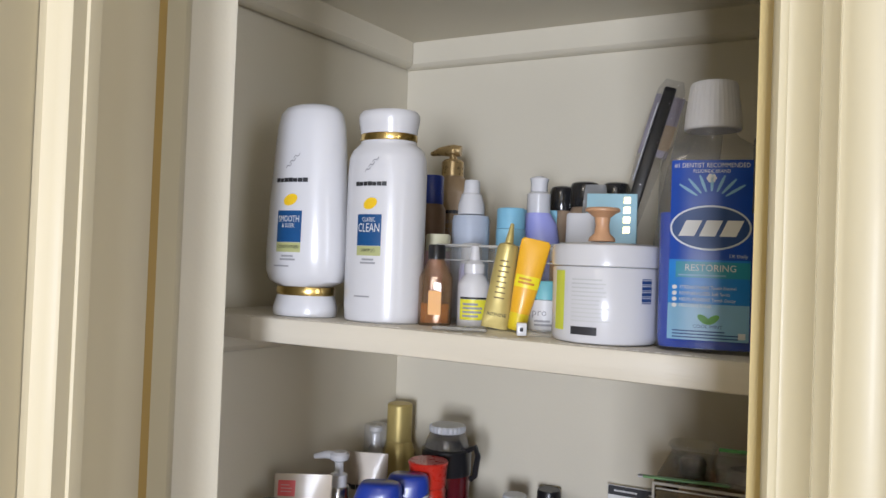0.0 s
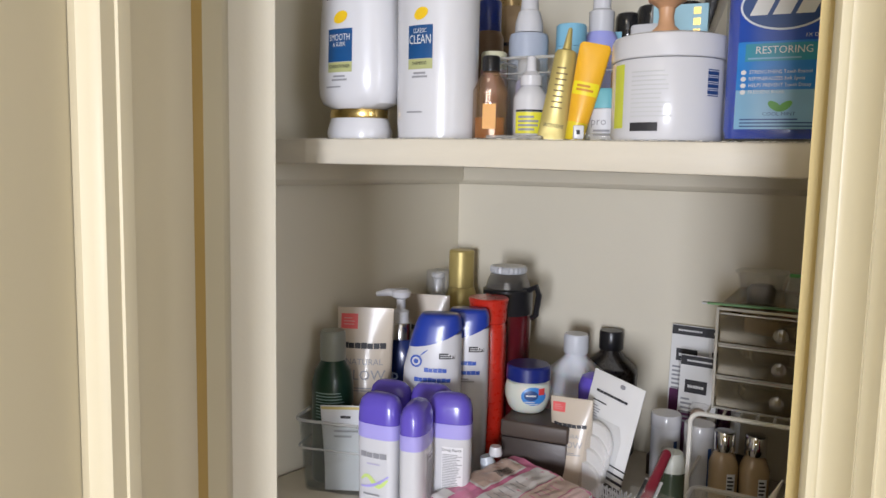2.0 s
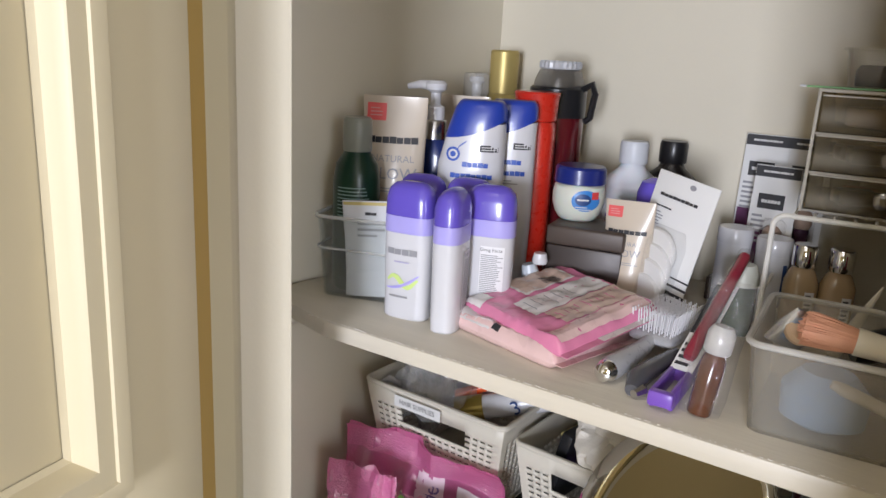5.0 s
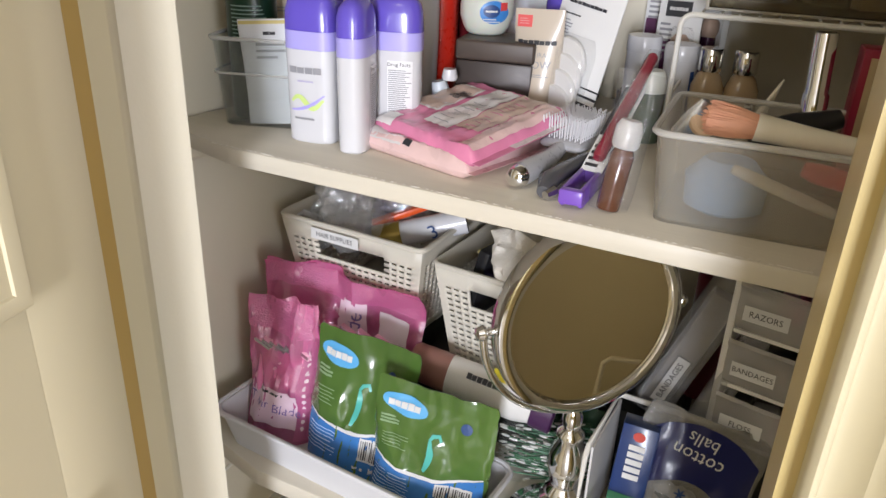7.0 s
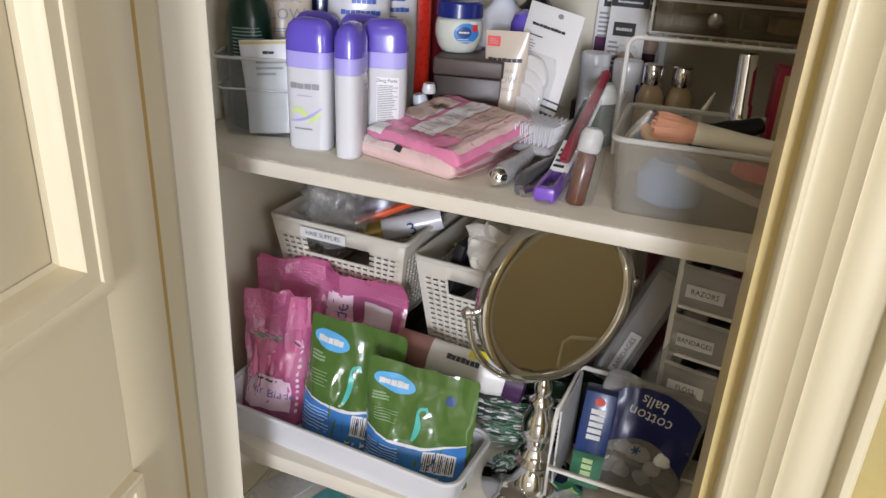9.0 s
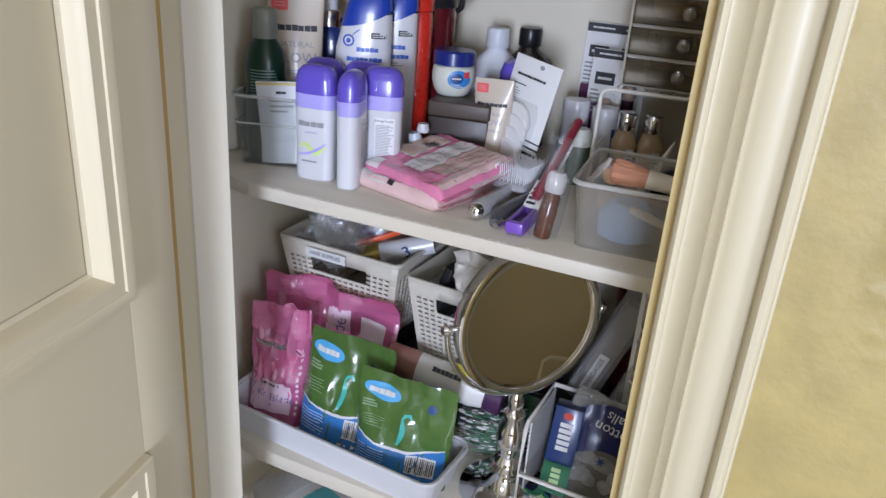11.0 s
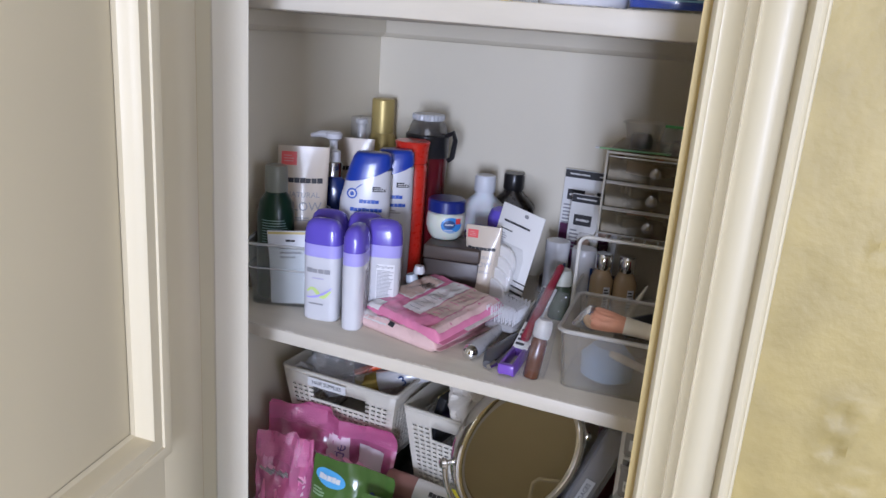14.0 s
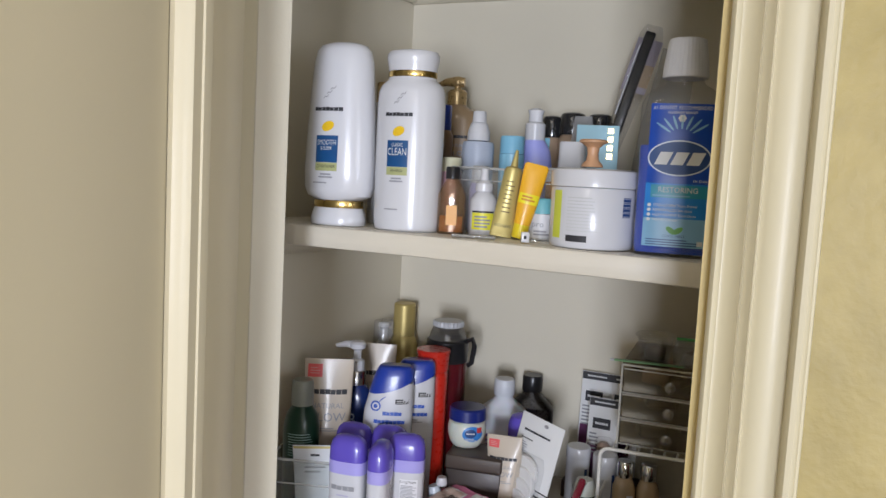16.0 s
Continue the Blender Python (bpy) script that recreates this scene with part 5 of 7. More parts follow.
part("blister", Body((0.004, 0.03, 0.012, 4), (0.02, 0.031, 0.018, 4), (0.09, 0.031, 0.016, 4), (0.108, 0.026, 0.006, 3)).mesh(32), film("blister_film", (0.93, 0.93, 0.93), 0.10, 0.06, 0.25), cg, "clear blister dome", m=Matrix.Translation((-0.006, -0.006, 0)))


def wipes_pack(label, x, y, z, rz, w, d, h, rx, upper, seed):
    """A soft film pack with flat crimped end fins; u runs along the width, v from front to rear."""
    t = thing("wet_wipes_pack", label, "wipes", x, y, z, rz, rx, 0, group="wet wipes packs")
    pink = mat("pink_film", (0.72, 0.24, 0.40), 0.25, var=0.15, scale=40, bump=0.5, fine=45, coat=0.4)
    pale = mat("pale_pink_film", (0.76, 0.54, 0.52), 0.28, var=0.12, scale=40, bump=0.5, fine=50, coat=0.4)
    whitef = mat("white_film", (0.76, 0.73, 0.72), 0.28, var=0.08, scale=50, bump=0.5, fine=60, coat=0.4)
    beige = mat("beige_print_film", (0.62, 0.47, 0.40), 0.3, var=0.3, scale=90, bump=0.4, fine=60, coat=0.3)

    def up(u, v):
        e = min(1, max(0, 0.90 - abs(u)) / 0.14) ** 0.55 * min(1, (1 - abs(v)) / 0.10) ** 0.45
        fold = 0.0022 * noise.noise((u * 3 + seed, v * 5, 2.2)) + 0.0016 * abs(noise.noise((u * 7, v * 4 + seed, 5))) + 0.0007 * noise.noise((u * 19, v * 17, seed))
        return h * (0.45 + 0.55 * e) + fold * (0.3 + e), h * (0.45 - 0.45 * e) - (0.0005 if e <= 0 else 0)

    def at(u, v, lift=0.0):
        return Vector((u * w / 2, v * d / 2 * (1 - 0.03 * abs(u) ** 3 + 0.015 * noise.noise((u * 4, seed, 0))), up(u, v)[0] + lift))

    n, k = 60, 40
    bm = bmesh.new()
    top, bot = {}, {}
    for i in range(n + 1):
        for j in range(k + 1):
            u, v = -1 + 2 * i / n, -1 + 2 * j / k
            c = at(u, v)
            top[i, j] = bm.verts.new(c)
            bot[i, j] = bm.verts.new((c.x, c.y, up(u, v)[1]))
    for i in range(n):
        for j in range(k):
            bm.faces.new((top[i, j], top[i + 1, j], top[i + 1, j + 1], top[i, j + 1]))
            bm.faces.new((bot[i, j], bot[i, j + 1], bot[i + 1, j + 1], bot[i + 1, j]))
    edge = [(i, 0) for i in range(n)] + [(n, j) for j in range(k)] + [(n - i, k) for i in range(n)] + [(0, k - j) for j in range(k)]
    for p, q in zip(edge, edge[1:] + edge[:1]):
        bm.faces.new((top[p], bot[p], bot[q], top[q]))
    part("film", bm, pink if upper else pale, t)

    def print_patch(name, u0, u1, v0, v1, m, lift=0.0006, lab="", nu=16, nv=16, skew=0.0):
        q = bmesh.new()
        g = [[q.verts.new(at(u + skew * v, v, lift)) for u in np.linspace(u0, u1, nu + 1)] for v in np.linspace(v0, v1, nv + 1)]
        for A, B in zip(g, g[1:]):
            for i in range(nu):
                q.faces.new((A[i], A[i + 1], B[i + 1], B[i]))
        return part(name, q, m, t, lab)

    if upper:
        print_patch("white_panel", -0.22, 0.20, -0.62, 0.86, whitef, lab="white printed panel")
        print_patch("beige_panel", 0.22, 0.60, -0.50, 0.90, beige, lab="beige printed panel")
        print_patch("white_edge", 0.62, 0.84, -0.9, 0.95, pale, lab="pale edge strip")
        print_patch("pale_fin", 0.90, 1.0, -0.3, 0.98, whitef, lab="white crimped fin", nu=4)
        print_patch("flap_border", -0.82, -0.30, -0.30, 0.72, whitef, 0.0008, "white flap border")
        print_patch("flap", -0.79, -0.33, -0.25, 0.67, beige, 0.0012, "beige resealable flap")
        for i in range(10):
            print_patch("barcode_bar", -0.55 + 0.02 * i, -0.54 + 0.02 * i, 0.2, 0.5, INK, 0.0016, nu=1, nv=5)
        for i in range(7):
            print_patch("print", -0.15, 0.12 - 0.04 * (i % 3), -0.5 + 0.13 * i, -0.485 + 0.13 * i, GREYINK, 0.001, nu=5, nv=1)
        for i in range(9):
            print_patch("print", 0.30, 0.50 - 0.05 * (i % 2), -0.4 + 0.12 * i, -0.385 + 0.12 * i, pink, 0.001, nu=5, nv=1)
        print_patch("white_corner", -0.86, -0.5, -0.97, -0.7, whitef, lab="white printed corner")
    else:
        print_patch("white_panel", -0.75, -0.15, -0.98, 0.5, whitef, lab="white printed panel")
        print_patch("fin_print", -1.0, -0.91, -0.9, 0.9, pink, lab="pink crimped fin", nu=4)
        print_patch("dark_mark", -0.12, 0.0, -0.97, -0.9, INK, nu=3, nv=2)
    return t


wipes_pack("pink and white packet of wet wipes on top of another", -0.326, 0.872, Z2 + 0.020, -21, 0.172, 0.142, 0.022, 9, True, 1.0)
wipes_pack("flat pale pink packet of wet wipes on the shelf", -0.338, 0.862, Z2, -15, 0.168, 0.138, 0.021, 0, False, 4.0)

# hair brush, razor, gloss
hb = thing("hair_brush", "grey hair brush with white tipped bristles", "hair brush", -0.238, 0.785, Z2 + 0.002, 82, 0, 0)
greyp = mat("silver_grey_brush", (0.42, 0.42, 0.44), 0.28, var=0.06, coat=0.3)
part("handle", tube([(0.0, 0, 0.010), (0.012, 0, 0.011), (0.04, 0, 0.012), (0.07, 0, 0.014), (0.085, 0, 0.018)], [0.0085, 0.0115, 0.0105, 0.0085, 0.007], 16), greyp, hb, "glossy grey handle")
part("end_knob", lathe([(0.003, -0.008), (0.008, -0.005), (0.0105, 0.002), (0.0100, 0.008), (0.0085, 0.012)], 24), CHROME, hb, "chrome end knob", m=pose(0.002, 0, 0.0105, 0, 90, 0))
part("head", box(0.082, 0.155, -0.024, 0.024, 0.014, 0.026, 0.008, 3), greyp, hb, "grey brush head")
bris = []
for i in range(13):
    for j in range(8):
        x, y = 0.087 + i * 0.0053, -0.0195 + j * 0.0056
        bris.append(tube([(x, y, 0.026), (x + 0.001 * random.uniform(-1, 1), y * 1.12, 0.047)], 0.0008, 5))
part("bristles", merge(*bris), mat("white_bristle", (0.72, 0.72, 0.74), 0.4), hb, "rows of pale bristles")
pz = thing("purple_comb", "purple and black plastic clip comb", "comb", -0.181, 0.768, Z2, 92)
pur = mat("violet_plastic", (0.20, 0.09, 0.50), 0.3, var=0.06, coat=0.2)
part("frame", merge(box(0, 0.105, -0.012, -0.006, 0.001, 0.018, 0.003), box(0, 0.105, 0.004, 0.010, 0.001, 0.018, 0.003), box(-0.004, 0.006, -0.012, 0.010, 0.004, 0.018, 0.003), box(0.06, 0.115, -0.012, 0.010, 0.004, 0.016, 0.003)), pur, pz)
sc = thing("grey_hair_clip", "dark grey curved hair clip with a metal tip", "hair clip", -0.208, 0.776, Z2 + 0.004, 86)
part("clip", tube([(0, 0, 0.003), (0.02, 0.004, 0.006), (0.05, 0.002, 0.008), (0.09, -0.004, 0.012)], [0.006, 0.010, 0.009, 0.006], 12), mat("dark_grey_gloss", (0.10, 0.10, 0.11), 0.25, coat=0.3), sc)
part("tip", tube([(-0.004, -0.004, 0.002), (0.006, -0.007, 0.003), (0.014, -0.004, 0.003)], [0.004, 0.006, 0.004], 8), SILVER, sc, "grey metal tip")
lg = thing("brush_applicator_packet", "clear packet with a brown liquid make-up bottle", "make-up bottle", -0.152, 0.784, Z2 + 0.001, 16, -6, 8)
lg.scale = (0.92, 0.92, 0.86)
part("bottle", lathe([(0.010, 0), (0.011, 0.002), (0.011, 0.056), (0.0085, 0.062)], 24), mat("brown_liquid", (0.11, 0.04, 0.018), 0.2, coat=0.4), lg, "brown liquid")
part("cap", lathe([(0.0105, 0.0625), (0.0125, 0.066), (0.0125, 0.083), (0.009, 0.09)], 24), film("milky_cap", (0.85, 0.84, 0.82), 0.5, 0.2, 0.0), lg, "white domed cap")
part("packet", Body((-0.001, 0.018, 0.006, 3), (0.02, 0.020, 0.013, 2.5), (0.07, 0.019, 0.015, 2.5), (0.11, 0.021, 0.006, 2.5), (0.135, 0.024, 0.001, 3)).mesh(28), film("packet_clear", (0.93, 0.93, 0.93), 0.015, 0.08, 0.4, 30, 0.03), lg, "clear crinkled packet")
for nm, x, y, z, tip, r, cm, lb2 in (("a", -0.178, 0.832, Z2 + 0.028, (0.014, 0.105, 0.078), 0.0062, mat("wine_gloss", (0.30, 0.02, 0.045), 0.2, coat=0.4), "wine red"),):
    q = thing("lip_pencil_packet", "carded %s lip pencil in clear plastic leaning on the pack" % lb2, "pencil", x, y, z, 0)
    ax = Vector(tip).normalized()
    m = Matrix.Translation((0, 0, 0)) @ ax.to_track_quat("Z", "X").to_matrix().to_4x4() @ pose(0, 0, 0, 0, 0, 90)
    L = Vector(tip).length
    F9 = Flat(-0.004)
    part("card", box(-0.013, 0.008, 0.0045, 0.0055, -0.012, L * 0.72, 0.0004), cw, q, "white and black card", m=m)
    part("black_print", F9.patch(-0.0125, -0.0075, 0.03, L * 0.7, 0.0002, 1, 1), INK, q, m=m)
    part("print", F9.bars(-0.003, -0.009, 0.02, 0.016, 4, 0.5, 0.0002), INK, q, m=m)
    part("pencil", tube([(0, 0, 0), (0, 0, 0.003), (0, 0, L * 0.7), (0, 0, L * 0.71), (0, 0, L - 0.003), (0, 0, L)], [r * 0.8, r, r, r * 0.93, r * 0.93, r * 0.7], 18), cm, q, "%s barrel" % lb2, m=m)
    part("bubble", Body((-0.004, r * 1.1, r * 1.05, 2.4), (L + 0.002, r * 1.15, r * 1.1, 2.4), (L + 0.006, r * 0.9, 0.003, 2.4)).mesh(20), film("bubble_film", (0.92, 0.92, 0.92), 0.01, 0.06, 0.5, 50, 0.02), q, "clear crinkled wrap", m=m)

# carded make-up pencils, jars, foundation
def makeup_card(x, y, rz, h, rx, z, two=False):
    t = thing("makeup_card", "white and black blister card of make-up leaning on the wall", "blister pack", x, y, z, rz, rx, 0, group="make-up cards")
    f = Flat(0.0008)
    for i in range(2 if two else 1):
        cx = -0.0005 + i * 0.05
        part("card", box(cx - 0.026, cx + 0.026, -0.0008 + 0.001 * i, 0.0008 + 0.001 * i, 0, h, 0.0005), cw, t)
        part("black_header", f.patch(cx - 0.0255, cx + 0.0255, h - 0.014, h - 0.001, 0.0004, 2, 1), INK, t, "black header")
        part("brand_print", f.wordbars(cx, h - 0.0075, 0.034, 0.0045, 9, 0.0009), PAPER, t)
        part("black_patch", f.patch(cx - 0.018, cx + 0.012, h - 0.052, h - 0.034, 0.0004, 2, 1), INK, t)
        part("patch_word", f.wordbars(cx - 0.003, h - 0.043, 0.022, 0.007, 6, 0.0009), PAPER, t)
        part("plum_print", f.patch(cx - 0.024, cx - 0.007, 0.005, h * 0.45, 0.0004, 2, 1), mat("plum_ink", (0.10, 0.02, 0.08), 0.4, var=0.5, scale=120), t)
        part("print", f.bars(cx - 0.014, h - 0.095, h - 0.058, 0.016, 6, 0.45), GREYINK, t)
        part("tube_body", lathe([(0.0085, h * 0.10), (0.009, h * 0.12), (0.009, h * 0.36)], 20), mat("plum_cap", (0.06, 0.012, 0.045), 0.2, coat=0.4), t, "dark plum tube", m=Matrix.Translation((cx + 0.006, -0.009, 0)))
        part("sponge_tip", lathe([(0.008, h * 0.362), (0.011, h * 0.40), (0.011, h * 0.46), (0.006, h * 0.5)], 20), mat("beige_tip", (0.50, 0.36, 0.28), 0.4), t, "beige tip", m=Matrix.Translation((cx + 0.006, -0.010, 0)))
        part("blister", Body((h * 0.06, 0.013, 0.012, 3), (h * 0.52, 0.014, 0.013, 3), (h * 0.56, 0.010, 0.006)).mesh(20), film("bubble_film", (0, 0, 0)), t, "clear blister", m=Matrix.Translation((cx + 0.006, -0.008, 0)))
    return t


makeup_card(-0.206, 1.176, 0, 0.17, -4, Z2 + 0.034, True)
makeup_card(-0.181, 1.132, -2, 0.142, -5, Z2 + 0.030)
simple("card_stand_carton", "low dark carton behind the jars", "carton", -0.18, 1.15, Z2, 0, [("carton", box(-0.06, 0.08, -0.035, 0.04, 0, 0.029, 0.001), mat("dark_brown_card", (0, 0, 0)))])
for x, y, h in ((-0.207, 1.085, 0.103), (-0.163, 1.085, 0.098)):
    b = Body((0, 0.018, 0.018), (0.002, 0.019, 0.019), (h - 0.018, 0.019, 0.019))
    simple("pill_bottle", "white pill bottle with a ribbed white cap", "bottle", x, y, Z2, 60, [("body", b.mesh(28), WHITEM), ("cap", lathe([(0.0195, h - 0.0178), (0.0198, h - 0.016), (0.0198, h - 0.002), (0.0185, h)], 28), WHITE, "white cap"), ("brand_print", b.patch(-0.004, 0.002, 0.02, 0.07), NAVY)], group="pill bottles")
fb = Body((0, 0.015, 0.015, 3), (0.002, 0.017, 0.017, 3), (0.058, 0.0175, 0.0175, 3), (0.070, 0.013, 0.013, 2.4), (0.075, 0.009, 0.009))
for x, y in ((-0.128, 1.068), (-0.092, 1.074)):
    simple("foundation_bottle", "beige foundation bottle with a silver cap", "bottle", x, y, Z2, 20, [("body", fb.mesh(28), mat("foundation_beige", (0.42, 0.30, 0.17), 0.18, coat=0.5)), ("cap", lathe([(0.0125, 0.0752), (0.013, 0.077), (0.013, 0.098), (0.0115, 0.1)], 28), CHROME, "shiny silver cap"), ("label", fb.patch(0.002, 0.012, 0.012, 0.05), PAPER), ("print", fb.bars(0.007, 0.014, 0.048, 0.008, 7, 0.5, 0.0009), INK)], group="foundation bottles")
simple("white_lid_jar", "small jar with a pearly rounded lid", "jar", -0.178, 1.015, Z2, 0, [("body", lathe([(0.016, 0), (0.0165, 0.002), (0.0165, 0.055)], 24), mat("dark_green_jar", (0.06, 0.08, 0.05), 0.2, coat=0.4)), ("lid", lathe([(0.017, 0.0552), (0.017, 0.068), (0.012, 0.078)], 24), mat("pearl_lid", (0.62, 0.64, 0.58), 0.3), "pearly lid")])

# white wire rack with clear drawers on it
def wire_rack():
    t = thing("wire_shelf_rack", "white coated wire rack holding clear drawers", "wire rack", -0.152, 0.985, Z2, 4)
    wm = mat("white_wire", (0.74, 0.72, 0.66), 0.4, var=0.03)
    H, W, D = 0.142, 0.27, 0.195
    for y in (0, D):
        pts = [(0, y, 0), (0, y, H - 0.012)] + [(0.012 - 0.012 * math.cos(a), y, H - 0.012 + 0.012 * math.sin(a)) for a in np.linspace(0.3, math.pi / 2, 5)] + [(W - 0.012, y, H)] + [(W - 0.012 + 0.012 * math.sin(a), y, H - 0.012 + 0.012 * math.cos(a)) for a in np.linspace(0.3, math.pi / 2, 5)] + [(W, y, 0)]
        part("end_frame", tube(pts, 0.0028, 8), wm, t)
    for i in range(14):
        x = 0.018 + i * 0.018
        part("cross_wire", tube([(x, 0.0, H + 0.002), (x, D, H + 0.002)], 0.0015, 6), wm, t)
    part("side_wire", tube([(0, 0, H * 0.42), (0, D, H * 0.42)], 0.002, 6), wm, t)


wire_rack()
ac = film("acrylic", (0.62, 0.54, 0.37), 0.07, 0.2, 0.0, 20, 0.02)
dr = thing("clear_drawer_unit", "clear acrylic drawer unit full of make-up", "drawer unit", -0.134, 1.005, Z2 + 0.146, 3)
dr.scale = (1, 0.92, 1)
smoky = film("smoky_acrylic", (0.20, 0.15, 0.10), 0.6, 0.15, 0.0)
edge_ac = film("acrylic_edge", (0.82, 0.80, 0.74), 0.5, 0.08, 0.0, gloss=0.15)
part("top_panel", box(0, 0.20, 0, 0.20, 0.1182, 0.1212, 0.001), ac, dr)
part("side_panel", box(0, 0.003, 0, 0.197, 0, 0.118), ac, dr)
part("side_panel", box(0.197, 0.20, 0, 0.197, 0, 0.118), ac, dr)
part("back_panel", box(0, 0.20, 0.1972, 0.20, 0, 0.118), ac, dr)
for k in range(3):
    part("divider", box(0.0032, 0.1968, 0.002, 0.1968, 0.0385 * k, 0.0385 * k + 0.002), smoky, dr, "smoky brown divider")
    part("front_edge", box(0.0032, 0.1968, -0.0006, 0.0018, 0.0385 * k, 0.0385 * k + 0.0022), edge_ac, dr, "bright acrylic edge")
part("top_edge", box(0, 0.2, -0.0024, -0.0002, 0.1182, 0.1212), edge_ac, dr, "bright acrylic edge")
part("side_edge", box(0, 0.003, -0.0024, -0.0002, 0, 0.118), edge_ac, dr, "bright acrylic edge")
for k in range(3):
    z0 = 0.004 + 0.0385 * k
    d1 = part("drawer_front", box(0.005, 0.195, -0.0064, -0.0030, z0, z0 + 0.033, 0.001), ac, dr, "clear drawer front")
    part("front_lip", box(0.005, 0.195, -0.0070, -0.0028, z0 + 0.0332, z0 + 0.0348, 0.0005), edge_ac, d1, "bright acrylic edge")
    part("drawer_floor", box(0.005, 0.195, 0.004, 0.18, z0 - 0.001, z0 + 0.001), ac, d1)
    part("drawer_side", box(0.005, 0.007, 0.004, 0.18, z0 + 0.0012, z0 + 0.022), ac, d1)
    part("knob", lathe([(0.004, 0), (0.005, 0.004), (0.008, 0.007), (0.009, 0.011), (0.008, 0.014), (0.004, 0.016)], 20), film("knob_clear", (0.55, 0.5, 0.46), 0.15, 0.05, 0.0, gloss=0.2), d1, "faceted clear knob", m=pose(0.072, -0.0064, z0 + 0.017, 90, 0, 0))
    rnd = random.Random(k)
    for i in range(12):
        c = rnd.choice(((0.10, 0.07, 0.05), (0.32, 0.22, 0.13), (0.03, 0.03, 0.03), (0.45, 0.18, 0.12), (0.40, 0.33, 0.22)))
        x = rnd.uniform(0.02, 0.15)
        cs = thing("makeup_compact", "small make-up case in a clear drawer", "make-up", 0, 0, 0, group="make-up in drawers")
        cs.matrix_world = dr.matrix_world @ pose(x, rnd.uniform(0.012, 0.14), z0 + 0.003, 0, 0, rnd.uniform(-30, 30))
        part("case", box(0, rnd.uniform(0.03, 0.06), 0, rnd.uniform(0.015, 0.04), 0, rnd.uniform(0.010, 0.024), 0.003), mat("case_%d" % (int(c[0] * 100)), c, 0.3, coat=0.3), cs)
tp = thing("clear_cup", "small clear cup with picks on the drawer unit", "cup", -0.095, 1.055, Z2 + 0.2675, 0)
part("cup", open_bin(0.052, 0.052, 0.040, 0.006, 0.0015, 0.015), CLEAR, tp)
part("cup_content", lathe([(0.015, 0.003), (0.016, 0.018), (0.012, 0.024)], 16), mat("dark_stuff", (0.06, 0.045, 0.035), 0.5, var=0.5), tp, "dark small things")
gs = simple("green_nail_file", "flat pale green file lying on the drawer unit", "nail file", -0.128, 1.020, Z2 + 0.2675, 8, [("blade", box(-0.02, 0.08, -0.005, 0.005, 0, 0.002, 0.0008), mat("pale_green_plastic", (0.22, 0.45, 0.20), 0.4)), ("tip", box(-0.026, -0.02, -0.005, 0.005, 0, 0.002, 0.0008), WHITEM, "white tip")])
simple("zip_pouch", "clear zip pouch with a green seal on the drawer unit", "pouch", -0.022, 1.055, Z2 + 0.2675, 5, [("pouch", Body((0, 0.045, 0.03, 3), (0.02, 0.047, 0.032, 3), (0.034, 0.043, 0.01), (0.038, 0.043, 0.002)).mesh(28), BAG), ("seal", box(-0.043, 0.043, -0.0025, 0.0025, 0.036, 0.040, 0.001), mat("green_seal", (0.10, 0.42, 0.12), 0.4), "green zip seal"), ("content", Body((0.003, 0.035, 0.02, 3), (0.018, 0.03, 0.018)).mesh(20), mat("dark_stuff", (0, 0, 0)), "dark contents")])

# frosted bin with make-up brushes
fbn = thing("frosted_bin", "frosted plastic bin full of make-up tools", "bin", -0.012, 0.859, Z2, 4)
part("bin", open_bin(0.228, 0.155, 0.077, 0.007, 0.002, 0.012), film("frosted_film", (0.90, 0.87, 0.79), 0.22, 0.4, 0.1, gloss=0.04, soft=0.6), fbn)
part("rim", loop_rim(0.230, 0.157, 0.013, 0.076, 0.0028), film("frosted_rim", (0.82, 0.81, 0.78), 0.45, 0.3, 0.0, gloss=0.08), fbn, "thick frosted rim")
mb = thing("powder_brush", "large make-up brush with pink bristles and a cream handle", "make-up brush", -0.085, 0.822, Z2 + 0.083, 6, 0, 6)
cream = mat("cream_handle", (0.84, 0.79, 0.66), 0.3, coat=0.3)
part("handle", tube([(0.034, 0, 0), (0.05, 0, 0), (0.075, 0, 0), (0.11, 0, 0), (0.165, 0, -0.002)], [0.0115, 0.0105, 0.0095, 0.0088, 0.006], 20), cream, mb, "cream handle")
rnd = random.Random(21)
strands = [tube([(-0.004, 0, 0), (0.012, 0, 0), (0.024, 0, 0), (0.036, 0, 0)], [0.0115, 0.0125, 0.0115, 0.0095], 20)]
for i in range(420):
    a, q = rnd.uniform(0, 2 * math.pi), math.sqrt(rnd.random())
    tip = rnd.uniform(-0.011, -0.003) + 0.006 * q
    strands.append(tube([(0.036, 0.0092 * q * math.cos(a), 0.0092 * q * math.sin(a)), (0.015, 0.0128 * q * math.cos(a), 0.0128 * q * math.sin(a)), (tip, 0.0145 * q * math.cos(a + 0.05), 0.0145 * q * math.sin(a + 0.05))], [0.0009, 0.0010, 0.0004], 4))
part("bristles", merge(*strands), mat("coral_bristles", (0.66, 0.33, 0.20), 0.75, var=0.2, scale=60, bump=0.0), mb, "coral pink bristles")
